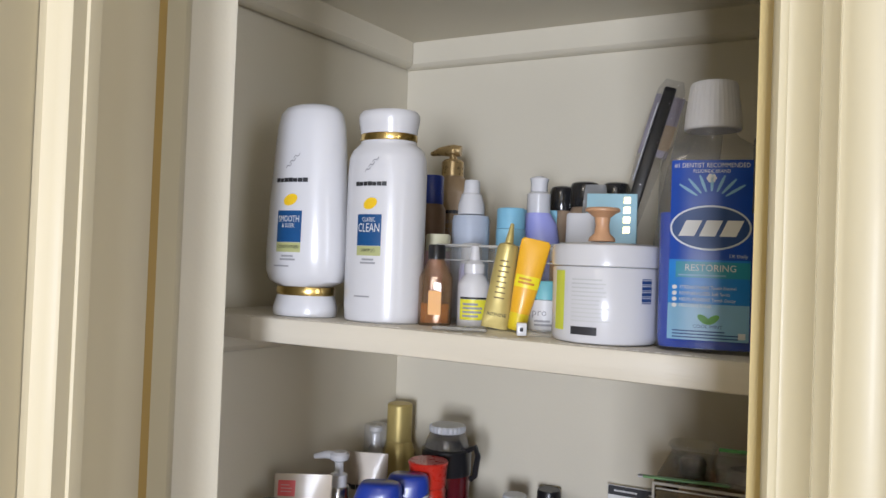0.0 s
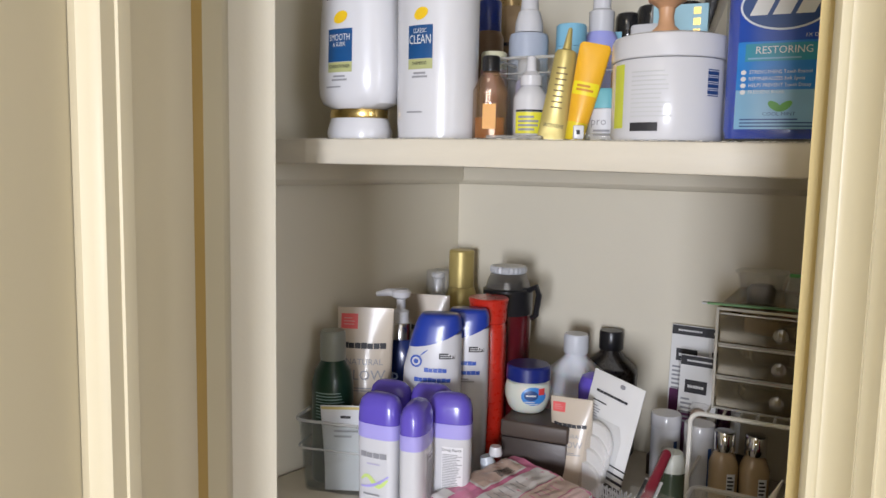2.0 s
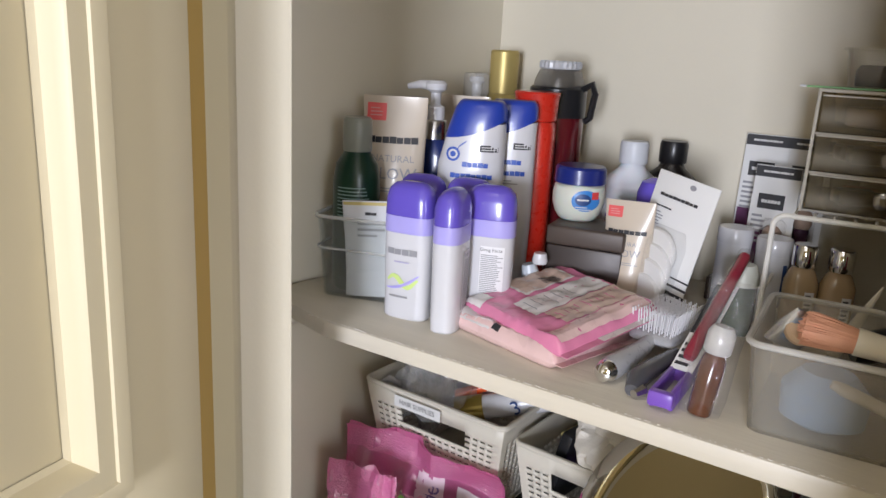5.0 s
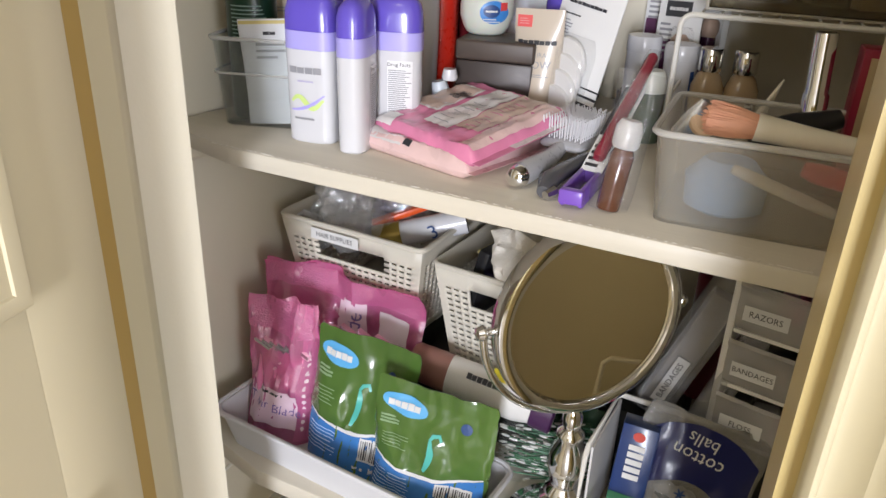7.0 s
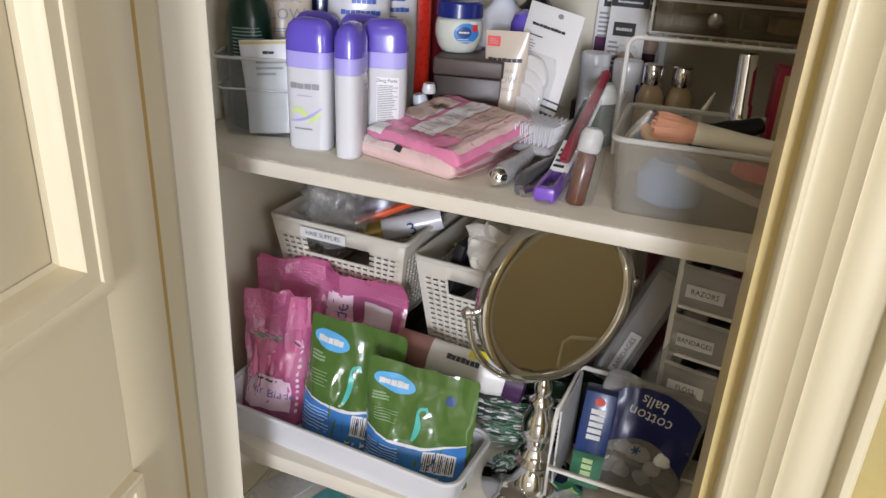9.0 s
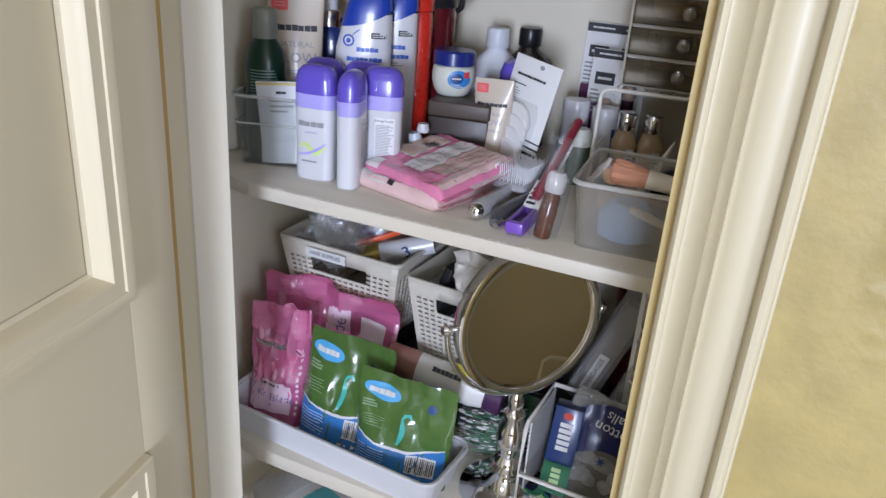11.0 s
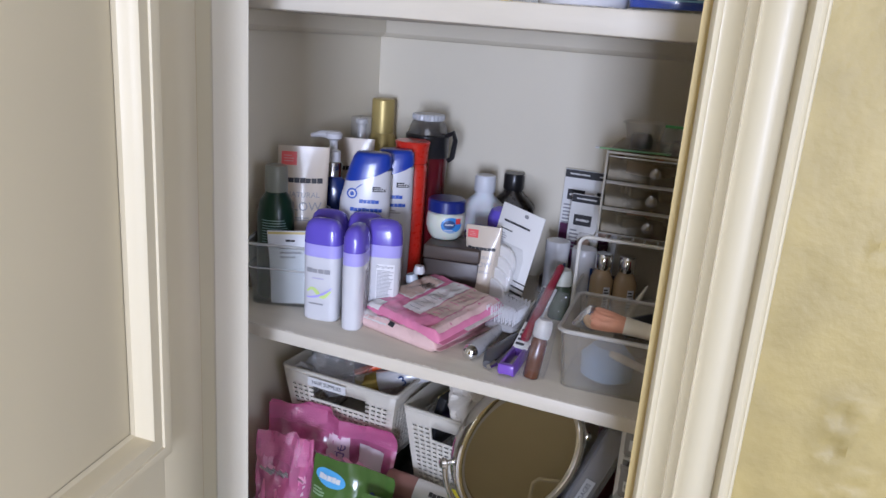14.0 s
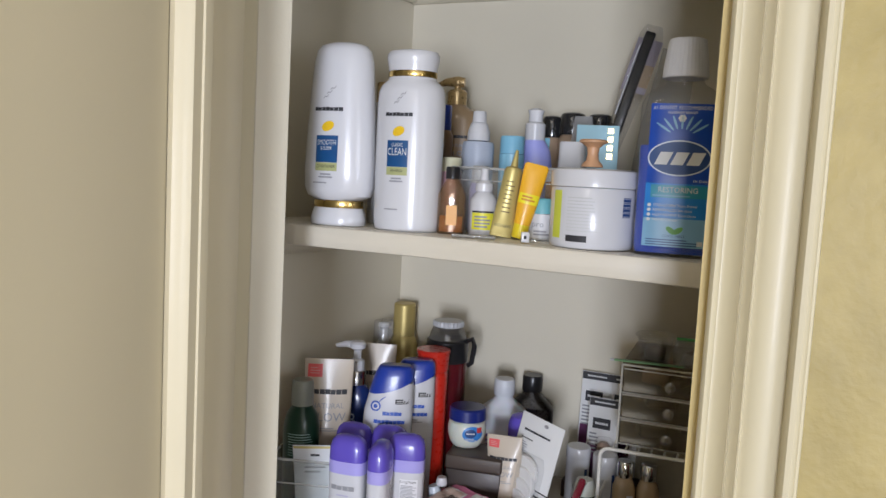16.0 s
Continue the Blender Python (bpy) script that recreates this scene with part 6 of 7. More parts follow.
for nm, lab, cat2, x, y, z, rz, ry, L, r, m in (("red_handle_tool", "red plastic handled tool in the bin", "tool", -0.01, 0.802, Z2 + 0.058, 6, 10, 0.11, 0.008, mat("red_handle", (0.55, 0.04, 0.06), 0.35)), ("white_handle_brush", "thin white handled brush in the bin", "make-up brush", -0.06, 0.799, Z2 + 0.05, 8, 18, 0.12, 0.005, WHITEM), ("black_case", "black plastic compact in the bin", "compact", -0.055, 0.86, Z2 + 0.06, 30, -15, 0.075, 0.014, BLACK), ("eyeliner_pencil", "black eyeliner in the bin", "eyeliner", 0.0, 0.85, Z2 + 0.07, -25, 4, 0.10, 0.007, BLACK)):
    simple(nm, lab, cat2, x, y, z, rz, [("body", tube([(0, 0, 0), (0.01, 0, 0), (L * 0.5, 0, 0), (L, 0, 0)], [r * 0.7, r, r, r * 0.6], 12), m)], tilt=(0, ry))
simple("blue_puff", "blue round puff showing through the frosted bin", "puff", -0.065, 0.822, Z2 + 0.006, 0, [("puff", Body((0, 0.02, 0.02), (0.004, 0.032, 0.025), (0.03, 0.034, 0.026), (0.045, 0.02, 0.018)).mesh(24), mat("blue_puff_cloth", (0.22, 0.36, 0.66), 0.8))])
simple("beige_compact", "round beige sponge at the rim of the bin", "sponge", -0.096, 0.85, Z2 + 0.07, 30, [("disc", lathe([(0.011, 0), (0.0135, 0.003), (0.0135, 0.008), (0.011, 0.011)], 24), mat("beige_sponge", (0.52, 0.36, 0.22), 0.7))], tilt=(60, 0))
simple("foil_packet", "crumpled silver foil packet in the bin", "packet", -0.108, 0.855, Z2 + 0.055, 40, [("packet", Body((0, 0.018, 0.004, 3), (0.02, 0.019, 0.008), (0.04, 0.017, 0.002, 3)).mesh(16), mat("crumpled_foil", (0.7, 0.7, 0.68), 0.25, metal=0.8, bump=1.0, fine=60))], tilt=(30, 20))
simple("chrome_lipstick", "tall chrome lipstick standing behind the bin", "lipstick", -0.012, 0.935, Z2 + 0.03, 6, [("case", lathe([(0.011, 0), (0.0115, 0.002), (0.0115, 0.06), (0.010, 0.062), (0.010, 0.112), (0.009, 0.114)], 28), CHROME), ("red_base", lathe([(0.0117, 0.001), (0.0119, 0.022)], 28), mat("deep_red", (0.22, 0.01, 0.02), 0.3), "dark red base")], tilt=(0, -3))
simple("lipstick_carton", "crimson lipstick carton with a gold printed face", "carton", 0.03, 0.94, Z2 + 0.02, 8, [("carton", box(-0.018, 0.018, -0.016, 0.016, 0, 0.115, 0.001), mat("crimson_card", (0.28, 0.012, 0.04), 0.35)), ("gold_face", Flat(0.0165).patch(-0.012, 0.018, 0.03, 0.108, 0.0004, 1, 1), mat("tan_gold_card", (0.50, 0.38, 0.22), 0.4), "tan gold face"), ("lettering", Flat(0.0165).text("SUPER STAY", 0.0, 0.07, 0.011, 0.0008, tilt=math.pi / 2), INK), ("lettering", Flat(0.0165).text("MATTE INK", 0.012, 0.07, 0.009, 0.0008, tilt=math.pi / 2), INK)])
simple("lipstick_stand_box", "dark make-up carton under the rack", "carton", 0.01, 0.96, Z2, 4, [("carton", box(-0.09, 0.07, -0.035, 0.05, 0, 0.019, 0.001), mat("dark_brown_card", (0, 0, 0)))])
simple("white_pointed_stick", "white pointed make-up stick leaning under the rack", "pencil", -0.075, 0.955, Z2 + 0.02, 0, [("stick", tube([(0, 0, 0), (0.012, 0, 0.03), (0.03, 0, 0.075)], [0.007, 0.006, 0.001], 12), cream)])
simple("small_grey_bottle", "small white and blue tube lying behind the wipes", "tube", -0.378, 0.925, Z2 + 0.005, 20, [("tube", tube([(0, 0, 0), (-0.005, 0, 0.02), (-0.012, 0, 0.05)], [0.013, 0.014, 0.008], 14), mat("pale_steel_plastic", (0.55, 0.60, 0.66), 0.3)), ("knob", lathe([(0.008, 0.052), (0.009, 0.055), (0.007, 0.064)], 16), WHITE)])

# ---- lower shelf ----
tr = simple("white_tray", "white shallow plastic tray holding pouches", "tray", -0.424, 0.801, Z3, -4, [("tray", open_bin(0.375, 0.115, 0.053, 0.012, 0.0035, 0.02, lip=0.001), WHITEM), ("rim", loop_rim(0.379, 0.119, 0.022, 0.053, 0.0030), WHITEM, "rolled rim")])


def pouch_mesh(w, h, depth, base_round=True, seed=0, nx=36, nz=44, sag=0.006, bend=0.007):
    """A stand-up bag: full below, flat and sealed at the top. Returns the front surface as a function and the mesh."""
    def thick(u, v):
        e = max(0.0, 1 - abs(u) ** 3.2) ** 0.6
        up = math.sin(math.pi * min(1, 0.16 + 0.84 * (1 - v)) / 2) if v < 0.86 else 0.0
        f = max(0.0, (0.86 - v) / 0.86) ** 0.55 if v < 0.86 else 0.0
        wr = 0.9 + 0.34 * noise.noise((u * 2.2 + seed, v * 3.1, seed * 1.7)) + 0.16 * abs(noise.noise((u * 5 + seed, v * 6, seed))) + 0.06 * noise.noise((u * 13 + seed, v * 15, seed))
        return depth / 2 * e * f * wr * up + 0.0006

    def edge(v):
        return w / 2 * (1 + 0.06 * noise.noise((v * 4 + seed, seed, 0.5)) + 0.03 * noise.noise((v * 11 + seed, 0.3, 0.5)) - 0.06 * max(0.0, (v - 0.94) / 0.06) ** 2 - 0.05 * math.sin(math.pi * v) + (0.0 if v > 0.1 else -0.05 * (1 - v / 0.1)))

    def sway(u, v):
        return bend * (noise.noise((u * 1.3 + seed, v * 1.9, seed)) + 0.45 * noise.noise((u * 3.7, v * 4.3 + seed, 2.0)) + 0.3 * abs(noise.noise((u * 6 + 3 * v, v * 7 - u, seed)))) * min(1, v * 2.5)

    class Pouch(Body):
        def __init__(self):
            pass

        def front(self, x, z, off=0.0):
            v = min(max(z / h, 0), 1)
            u = min(max(x / edge(v), -0.999), 0.999)
            return sway(u, v) - thick(u, v) - off

    bm = bmesh.new()
    F, B = {}, {}
    for i in range(nx + 1):
        for j in range(nz + 1):
            u, v = -1 + 2 * i / nx, j / nz
            x, z = u * edge(v), v * h + sag * (noise.noise((u * 1.5 + seed, 3.3, 0)) if v > 0.98 else 0)
            t, s = thick(u, v), sway(u, v)
            F[i, j] = bm.verts.new((x, s - t, z))
            B[i, j] = bm.verts.new((x, s + t, z))
    for i in range(nx):
        for j in range(nz):
            bm.faces.new((F[i, j], F[i + 1, j], F[i + 1, j + 1], F[i, j + 1]))
            bm.faces.new((B[i, j], B[i, j + 1], B[i + 1, j + 1], B[i + 1, j]))
    rim = [(i, 0) for i in range(nx)] + [(nx, j) for j in range(nz)] + [(nx - i, nz) for i in range(nx)] + [(0, nz - j) for j in range(nz)]
    for a, b in zip(rim, rim[1:] + rim[:1]):
        bm.faces.new((F[a], B[a], B[b], F[b]))
    return Pouch(), bm


def floss_pouch(x, y, rz, seed, rx=-8, ry=0, w=0.152, h=0.195, z=Z3 + 0.006):
    t = thing("floss_pick_pouch", "green and blue stand-up pouch of floss picks", "pouch", x, y, z, rz, rx, ry, group="floss pick pouches")
    p, bm = pouch_mesh(w, h, 0.06, seed=seed)
    green = mat("green_pouch_film", (0.075, 0.150, 0.030), 0.2, var=0.45, scale=9, bump=1.0, fine=30, coat=1.0)
    part("pouch", bm, green, t)
    blue = mat("blue_pouch_print", (0.05, 0.19, 0.50), 0.2, var=0.2, scale=12, bump=1.0, fine=30, coat=1.0)
    # blue foot with a curved top line
    bm = bmesh.new()
    g = []
    for j in range(11):
        row = []
        for i in range(25):
            u = -0.96 + 1.92 * i / 24
            zt = h * (0.40 - 0.09 * (1 - u * u) + 0.03 * u)
            zz = 0.004 + (zt - 0.004) * j / 10
            xx = u * w / 2 * 0.94
            row.append(bm.verts.new((xx, p.front(xx, zz, 0.0005), zz)))
        g.append(row)
    for j in range(10):
        for i in range(24):
            bm.faces.new((g[j][i], g[j][i + 1], g[j + 1][i + 1], g[j + 1][i]))
    part("blue_foot", bm, blue, t, "blue printed foot")
    part("white_line", p.strip([(u * w / 2 * 0.9, h * (0.405 - 0.09 * (1 - u * u) + 0.03 * u)) for u in np.linspace(-1, 1, 25)], 0.004, 0.0009), PAPER, t)
    part("logo_oval", p.disc(-w * 0.24, h * 0.82, w * 0.19, h * 0.075, 0.0010, -0.12), mat("sky_logo", (0.12, 0.42, 0.75), 0.3, coat=0.4), t, "sky blue oval logo")
    part("logo_word", p.wordbars(-w * 0.24, h * 0.82, w * 0.27, h * 0.085, 5, 0.0022), PAPER, t)
    part("side_logo", p.disc(w * 0.26, h * 0.78, w * 0.045, h * 0.042, 0.0010), NAVY, t)
    part("band_print", p.bars(-w * 0.34, h * 0.64, h * 0.72, w * 0.16, 3, 0.6, 0.0009), mat("pale_green_ink", (0.24, 0.36, 0.19), 0.4), t)
    part("pick_handle", p.strip([(-w * 0.02 + w * 0.04 * math.sin(2.5 * q), h * (0.36 + 0.26 * q)) for q in np.linspace(0, 1, 14)], 0.008, 0.0011), mat("mint_pick", (0.10, 0.48, 0.42), 0.3), t, "mint floss pick picture")
    part("pick_head", p.strip([(w * 0.0, h * 0.62), (w * 0.02, h * 0.655), (w * 0.07, h * 0.67), (w * 0.09, h * 0.63)], 0.005, 0.0011), mat("mint_pick", (0, 0, 0)), t)
    part("print", p.bars(-w * 0.28, h * 0.46, h * 0.58, w * 0.22, 5, 0.25, 0.0009, seed=seed), mat("pale_green_ink", (0, 0, 0)), t)
    part("print", p.bars(-w * 0.26, h * 0.10, h * 0.28, w * 0.34, 7, 0.25, 0.0010, seed=seed + 3), mat("pale_blue_print", (0.45, 0.62, 0.85), 0.4), t)
    part("barcode_field", p.patch(w * 0.10, w * 0.38, h * 0.14, h * 0.31, 0.0010, 8, 6), PAPER, t, "white barcode field")
    for k in range(15):
        xx = w * (0.115 + 0.0172 * k)
        part("barcode_bar", p.patch(xx, xx + w * (0.006 + 0.005 * (k * 7 % 3) / 2), h * 0.155, h * 0.295, 0.0014, 1, 5), INK, t)
    part("maker_print", p.wordbars(w * 0.12, h * 0.085, w * 0.1, h * 0.03, 3, 0.001), PAPER, t)
    part("small_square", p.patch(w * 0.22, w * 0.27, h * 0.07, h * 0.11, 0.001, 1, 1), PAPER, t)
    return t


floss_pouch(-0.319, 0.787, 4, 2, -6, 2, 0.152, 0.153)
floss_pouch(-0.431, 0.806, 2, 7, -8, 3, 0.146, 0.174)


def razor_bag(x, y, rz, w, h, seed, rx=-6, ry=0, side=False, z=Z3 + 0.006):
    t = thing("razor_bag", "pink clear bag of disposable razors", "bag", x, y, z, rz, rx, ry, group="razor bags")
    p, bm = pouch_mesh(w, h, 0.05, seed=seed, sag=0.02, bend=0.022)
    part("bag", bm, film("pink_bag_film", (0.92, 0.27, 0.56), 0.58, 0.10, 1.0, 20, 0.20, soft=0.35), t)
    pk = mat("pink_razor", (0.80, 0.24, 0.46), 0.3, coat=0.3)
    n = 6
    for i in range(n):
        xx = -w * 0.3 + w * 0.6 * i / (n - 1)
        part("razor_handle", tube([(xx, 0.0, h * 0.10), (xx * 0.95, -0.004, h * 0.4), (xx * 0.9, 0.0, h * 0.62)], [0.005, 0.007, 0.005], 10), pk, t, "pink razor handle")
        part("razor_head", box(-0.013, 0.013, -0.004, 0.004, -0.005, 0.005, 0.002), mat("pale_razor_head", (0.78, 0.40, 0.54), 0.3), t, "pale razor head", m=pose(xx * 0.9, -0.003, h * 0.65, 20, 25, 0))
        part("razor_blade", box(-0.012, 0.012, -0.0012, 0.0012, -0.002, 0.002), SILVER, t, "silver blade edge", m=pose(xx * 0.9, -0.0075, h * 0.655, 20, 25, 0))
        part("razor_head", box(-0.013, 0.013, -0.004, 0.004, -0.005, 0.005, 0.002), mat("pale_razor_head", (0, 0, 0)), t, "pale razor head", m=pose(xx * 0.8, -0.004, h * (0.42 + 0.05 * (i % 3)), 25, -30, 0))
    lab = mat("pale_pink_label", (0.78, 0.58, 0.68), 0.35, var=0.06)
    hot = film("magenta_band", (0.90, 0.24, 0.53), 0.72, 0.10, 1.0, 22, 0.18, soft=0.25)
    if side:
        part("label", p.patch(-w * 0.02, w * 0.14, h * 0.42, h * 0.86, 0.0012, 6, 8), lab, t, "pale pink label")
        part("lettering", p.text("Blade", w * 0.065, h * 0.64, h * 0.14, 0.0018, tilt=math.pi / 2 - 0.15), mat("purple_ink", (0.2, 0.12, 0.35), 0.5), t)
        part("label", p.patch(w * 0.20, w * 0.40, h * 0.40, h * 0.80, 0.0012, 6, 8), mat("white_pink_label", (0.80, 0.70, 0.76), 0.35), t, "white panel")
        part("header_band", p.patch(-w * 0.48, w * 0.48, h * 0.84, h * 0.995, 0.0012, 14, 4), hot, t, "magenta header")
    else:
        part("label", p.patch(-w * 0.40, w * 0.30, h * 0.10, h * 0.36, 0.0012, 10, 6), lab, t, "pale pink label")
        part("maker_print", p.wordbars(-w * 0.08, h * 0.335, w * 0.4, h * 0.03, 7, 0.0018), INK, t)
        part("lettering", p.text("Twin Blade", -w * 0.03, h * 0.24, w * 0.17, 0.0018, tilt=-0.1), mat("purple_ink", (0, 0, 0)), t)
        part("header_band", p.patch(-w * 0.49, w * 0.49, h * 0.76, h * 0.995, 0.0012, 10, 5), hot, t, "magenta header")
        part("side_band", p.patch(w * 0.30, w * 0.46, h * 0.03, h * 0.76, 0.0012, 4, 12), hot, t, "magenta side band")
        part("white_dots", merge(*[p.disc(w * 0.38, h * (0.12 + 0.05 * k), 0.0022, 0.003, 0.0018, seg=8) for k in range(12)]), lab, t)
    return t


razor_bag(-0.551, 0.812, 8, 0.102, 0.190, 3, -6, 2)
razor_bag(-0.503, 0.876, 2, 0.235, 0.212, 5, -2, 2, True)


def wicker(w, d, h, taper, seed=0, handle=True):
    """Basket walls with slots, open where the slots are; thickness added after."""
    bm = bmesh.new()
    cells = []

    def P(side, s, z):
        k = (h - z) / h
        a, b = w / 2 - taper * k, d / 2 - taper * k
        if side == 0:
            return (-a + 2 * a * s, -b, z)
        if side == 1:
            return (a, -b + 2 * b * s, z)
        if side == 2:
            return (a - 2 * a * s, b, z)
        return (-a, b - 2 * b * s, z)

    cache = {}

    def V(side, s, z):
        c = P(side, s, z)
        key = tuple(round(q, 5) for q in c)
        if key not in cache:
            cache[key] = bm.verts.new(c)
        return cache[key]

    for side in range(4):
        L = w if side % 2 == 0 else d
        ns = max(int(L / 0.0125), 4)
        xs = [0.0, 0.05]
        step = 0.90 / ns
        for i in range(ns):
            xs += [0.05 + step * (i + 0.12), 0.05 + step * (i + 0.80)]
        xs.append(1.0)
        zs = [0.0, 0.008]
        nz = int((h - 0.036) / 0.0078)
        st = (h - 0.036) / nz
        for k in range(nz):
            zs += [0.008 + st * (k + 0.3), 0.008 + st * (k + 0.72)]
        zs += [h - 0.026, h]
        for i in range(len(xs) - 1):
            for k in range(len(zs) - 1):
                slot = i % 2 == 0 and 2 <= i < len(xs) - 2 and k % 2 == 0 and 2 <= k < len(zs) - 3
                zc, xc = (zs[k] + zs[k + 1]) / 2, (xs[i] + xs[i + 1]) / 2
                hole = handle and side in (0, 2) and abs(xc - 0.5) < 0.26 and h - 0.052 < zc < h - 0.026
                if slot and not (hole) or hole:
                    if k >= len(zs) - 2:
                        pass
                    else:
                        continue
                bm.faces.new((V(side, xs[i], zs[k]), V(side, xs[i + 1], zs[k]), V(side, xs[i + 1], zs[k + 1]), V(side, xs[i], zs[k + 1])))
    a, b = w / 2 - taper, d / 2 - taper
    bm.faces.new([bm.verts.new(q) for q in ((-a, -b, 0), (a, -b, 0), (a, b, 0), (-a, b, 0))])
    return bm


def basket(x, y, z, rz, w, d, h, label):
    t = thing("slotted_basket", label, "basket", x, y, z, rz)
    o = part("basket_wall", wicker(w, d, h, 0.020), CREAMP, t, "cream slotted wall")
    m = o.modifiers.new("thick", "SOLIDIFY")
    m.thickness = 0.0028
    r = loop_rim(w + 0.001, d + 0.001, 0.010, 0.002, 0.0034)
    part("rim", r, CREAMP, t, "rolled rim", m=Matrix.Translation((0, 0, h - 0.004)))
    return t


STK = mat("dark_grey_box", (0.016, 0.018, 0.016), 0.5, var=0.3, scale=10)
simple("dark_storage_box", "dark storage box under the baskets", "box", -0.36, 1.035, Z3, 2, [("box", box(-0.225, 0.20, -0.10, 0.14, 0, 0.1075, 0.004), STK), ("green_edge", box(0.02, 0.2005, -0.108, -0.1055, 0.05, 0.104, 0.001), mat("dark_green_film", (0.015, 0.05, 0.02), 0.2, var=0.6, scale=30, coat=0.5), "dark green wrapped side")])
b1 = basket(-0.491, 1.012, Z3 + 0.143, -2, 0.215, 0.235, 0.135, "cream slotted plastic basket of hair supplies")
f1 = Flat(0.1175 + 0.0035)
part("paper_label", f1.patch(-0.055, 0.018, 0.113, 0.128, 0.0008, 2, 1), PAPER, b1, "white paper label")
part("lettering", f1.text("HAIR SUPPLIES", -0.0185, 0.1205, 0.0092, 0.0014, squeeze=0.95), INK, b1)
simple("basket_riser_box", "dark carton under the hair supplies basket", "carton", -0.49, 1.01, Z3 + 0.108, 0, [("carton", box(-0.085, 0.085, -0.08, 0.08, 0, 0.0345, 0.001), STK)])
b2 = basket(-0.277, 1.002, Z3 + 0.108, -4, 0.195, 0.20, 0.150, "cream slotted plastic basket with cloths and a case")


def crumple(name, label, cat, x, y, z, s, m, seed, squash=(1, 1, 1), rough=0.35, parts="film"):
    bm = bmesh.new()
    bmesh.ops.create_icosphere(bm, subdivisions=4, radius=1)
    for v in bm.verts:
        c = v.co.copy()
        k = 1 + rough * noise.noise(c * 1.6 + Vector((seed, 0, 0))) + rough * 0.55 * abs(noise.noise(c * 3.7 + Vector((0, seed, 0)))) + rough * 0.25 * noise.noise(c * 9 + Vector((0, 0, seed)))
        v.co = Vector((c.x * squash[0], c.y * squash[1], c.z * squash[2])) * k * s
    return simple(name, label, cat, x, y, z, seed * 37 % 90, [(parts, bm, m)])


crumple("clear_bag", "crumpled clear plastic bag in the basket", "bag", -0.515, 0.975, Z3 + 0.282, 0.060, BAG, 1, (1.1, 0.9, 0.75), 0.6)
crumple("clear_bag", "crumpled clear plastic bag hanging over the basket", "bag", -0.545, 0.955, Z3 + 0.267, 0.046, BAG, 4, (0.7, 0.7, 1.2), 0.6)
crumple("lilac_bag", "lilac bag of hair ties in the basket", "bag", -0.475, 1.04, Z3 + 0.267, 0.05, mat("lilac_bag_film", (0.42, 0.38, 0.5), 0.25, coat=0.4, var=0.3), 6, (1.2, 1, 0.5), 0.4)
simple("white_hook_clip", "white plastic hook hanging on the basket rim", "hook", -0.585, 0.925, Z3 + 0.25, 10, [("hook", tube([(-0.012, 0, -0.012), (-0.012, 0, 0.012), (0.0, 0, 0.022), (0.02, 0.002, 0.016), (0.024, 0.002, 0.004)], 0.0045, 10), WHITE)])
simple("orange_comb", "flat orange plastic stick in the basket", "comb", -0.455, 0.975, Z3 + 0.284, 34, [("stick", box(-0.05, 0.05, -0.008, 0.008, -0.004, 0.004, 0.0015), mat("orange_red_plastic", (0.72, 0.10, 0.02), 0.3))], tilt=(0, -20))
ht = thing("hair_color_tube", "white hair colour tube with a gold end", "tube", -0.425, 0.965, Z3 + 0.27, 26, 0, -15)
htb = tube([(-0.065, 0, 0), (-0.06, 0, 0), (0.03, 0, 0), (0.055, 0, 0)], [0.012, 0.0155, 0.0165, 0.0165], 24)
part("tube", htb, WHITE, ht)
part("gold_end", tube([(-0.066, 0, 0), (-0.03, 0, 0)], 0.0172, 24), mat("olive_gold", (0.35, 0.26, 0.06), 0.3, metal=0.6), ht, "olive gold end")
bmt = letters("3", 0.026)
part("lettering", moved(bmt, pose(0.012, -0.0174, 0.0, 90, 0, 0) @ pose(0, 0, 0, 0, 0, 15)), NAVY, ht)
simple("black_case", "black flat case standing in the basket", "case", -0.338, 0.975, Z3 + 0.178, -10, [("case", box(-0.008, 0.008, -0.05, 0.05, 0, 0.105, 0.004), BLACK), ("gold_edge", box(-0.0088, -0.0082, -0.048, 0.048, 0.098, 0.102), mat("gold_edge_print", (0, 0, 0)))], tilt=(0, 14))
crumple("white_cloth", "white rolled cloth in the basket", "cloth", -0.272, 0.945, Z3 + 0.28, 0.042, mat("white_towel", (0.76, 0.72, 0.64), 0.85, var=0.05, bump=0.8, fine=350), 2, (1.0, 0.9, 0.9), 0.45, "cloth")
crumple("white_cloth", "white rolled cloth in the basket", "cloth", -0.222, 0.945, Z3 + 0.27, 0.038, mat("white_towel", (0, 0, 0)), 5, (1.1, 0.9, 0.8), 0.45, "cloth")
crumple("purple_sponge", "purple fuzzy bath puff in the basket", "puff", -0.272, 0.96, Z3 + 0.207, 0.036, mat("purple_fuzz", (0.22, 0.12, 0.42), 0.9, var=0.4, scale=90, bump=1.0, fine=500), 3, (1, 0.9, 0.9), 0.5, "puff")
simple("grey_bottle_cap", "grey bottle top in the basket", "bottle", -0.268, 1.0, Z3 + 0.122, 0, [("bottle", lathe([(0.018, 0), (0.019, 0.003), (0.019, 0.15), (0.016, 0.155)], 24), mat("grey_plastic", (0.42, 0.43, 0.42), 0.4))])

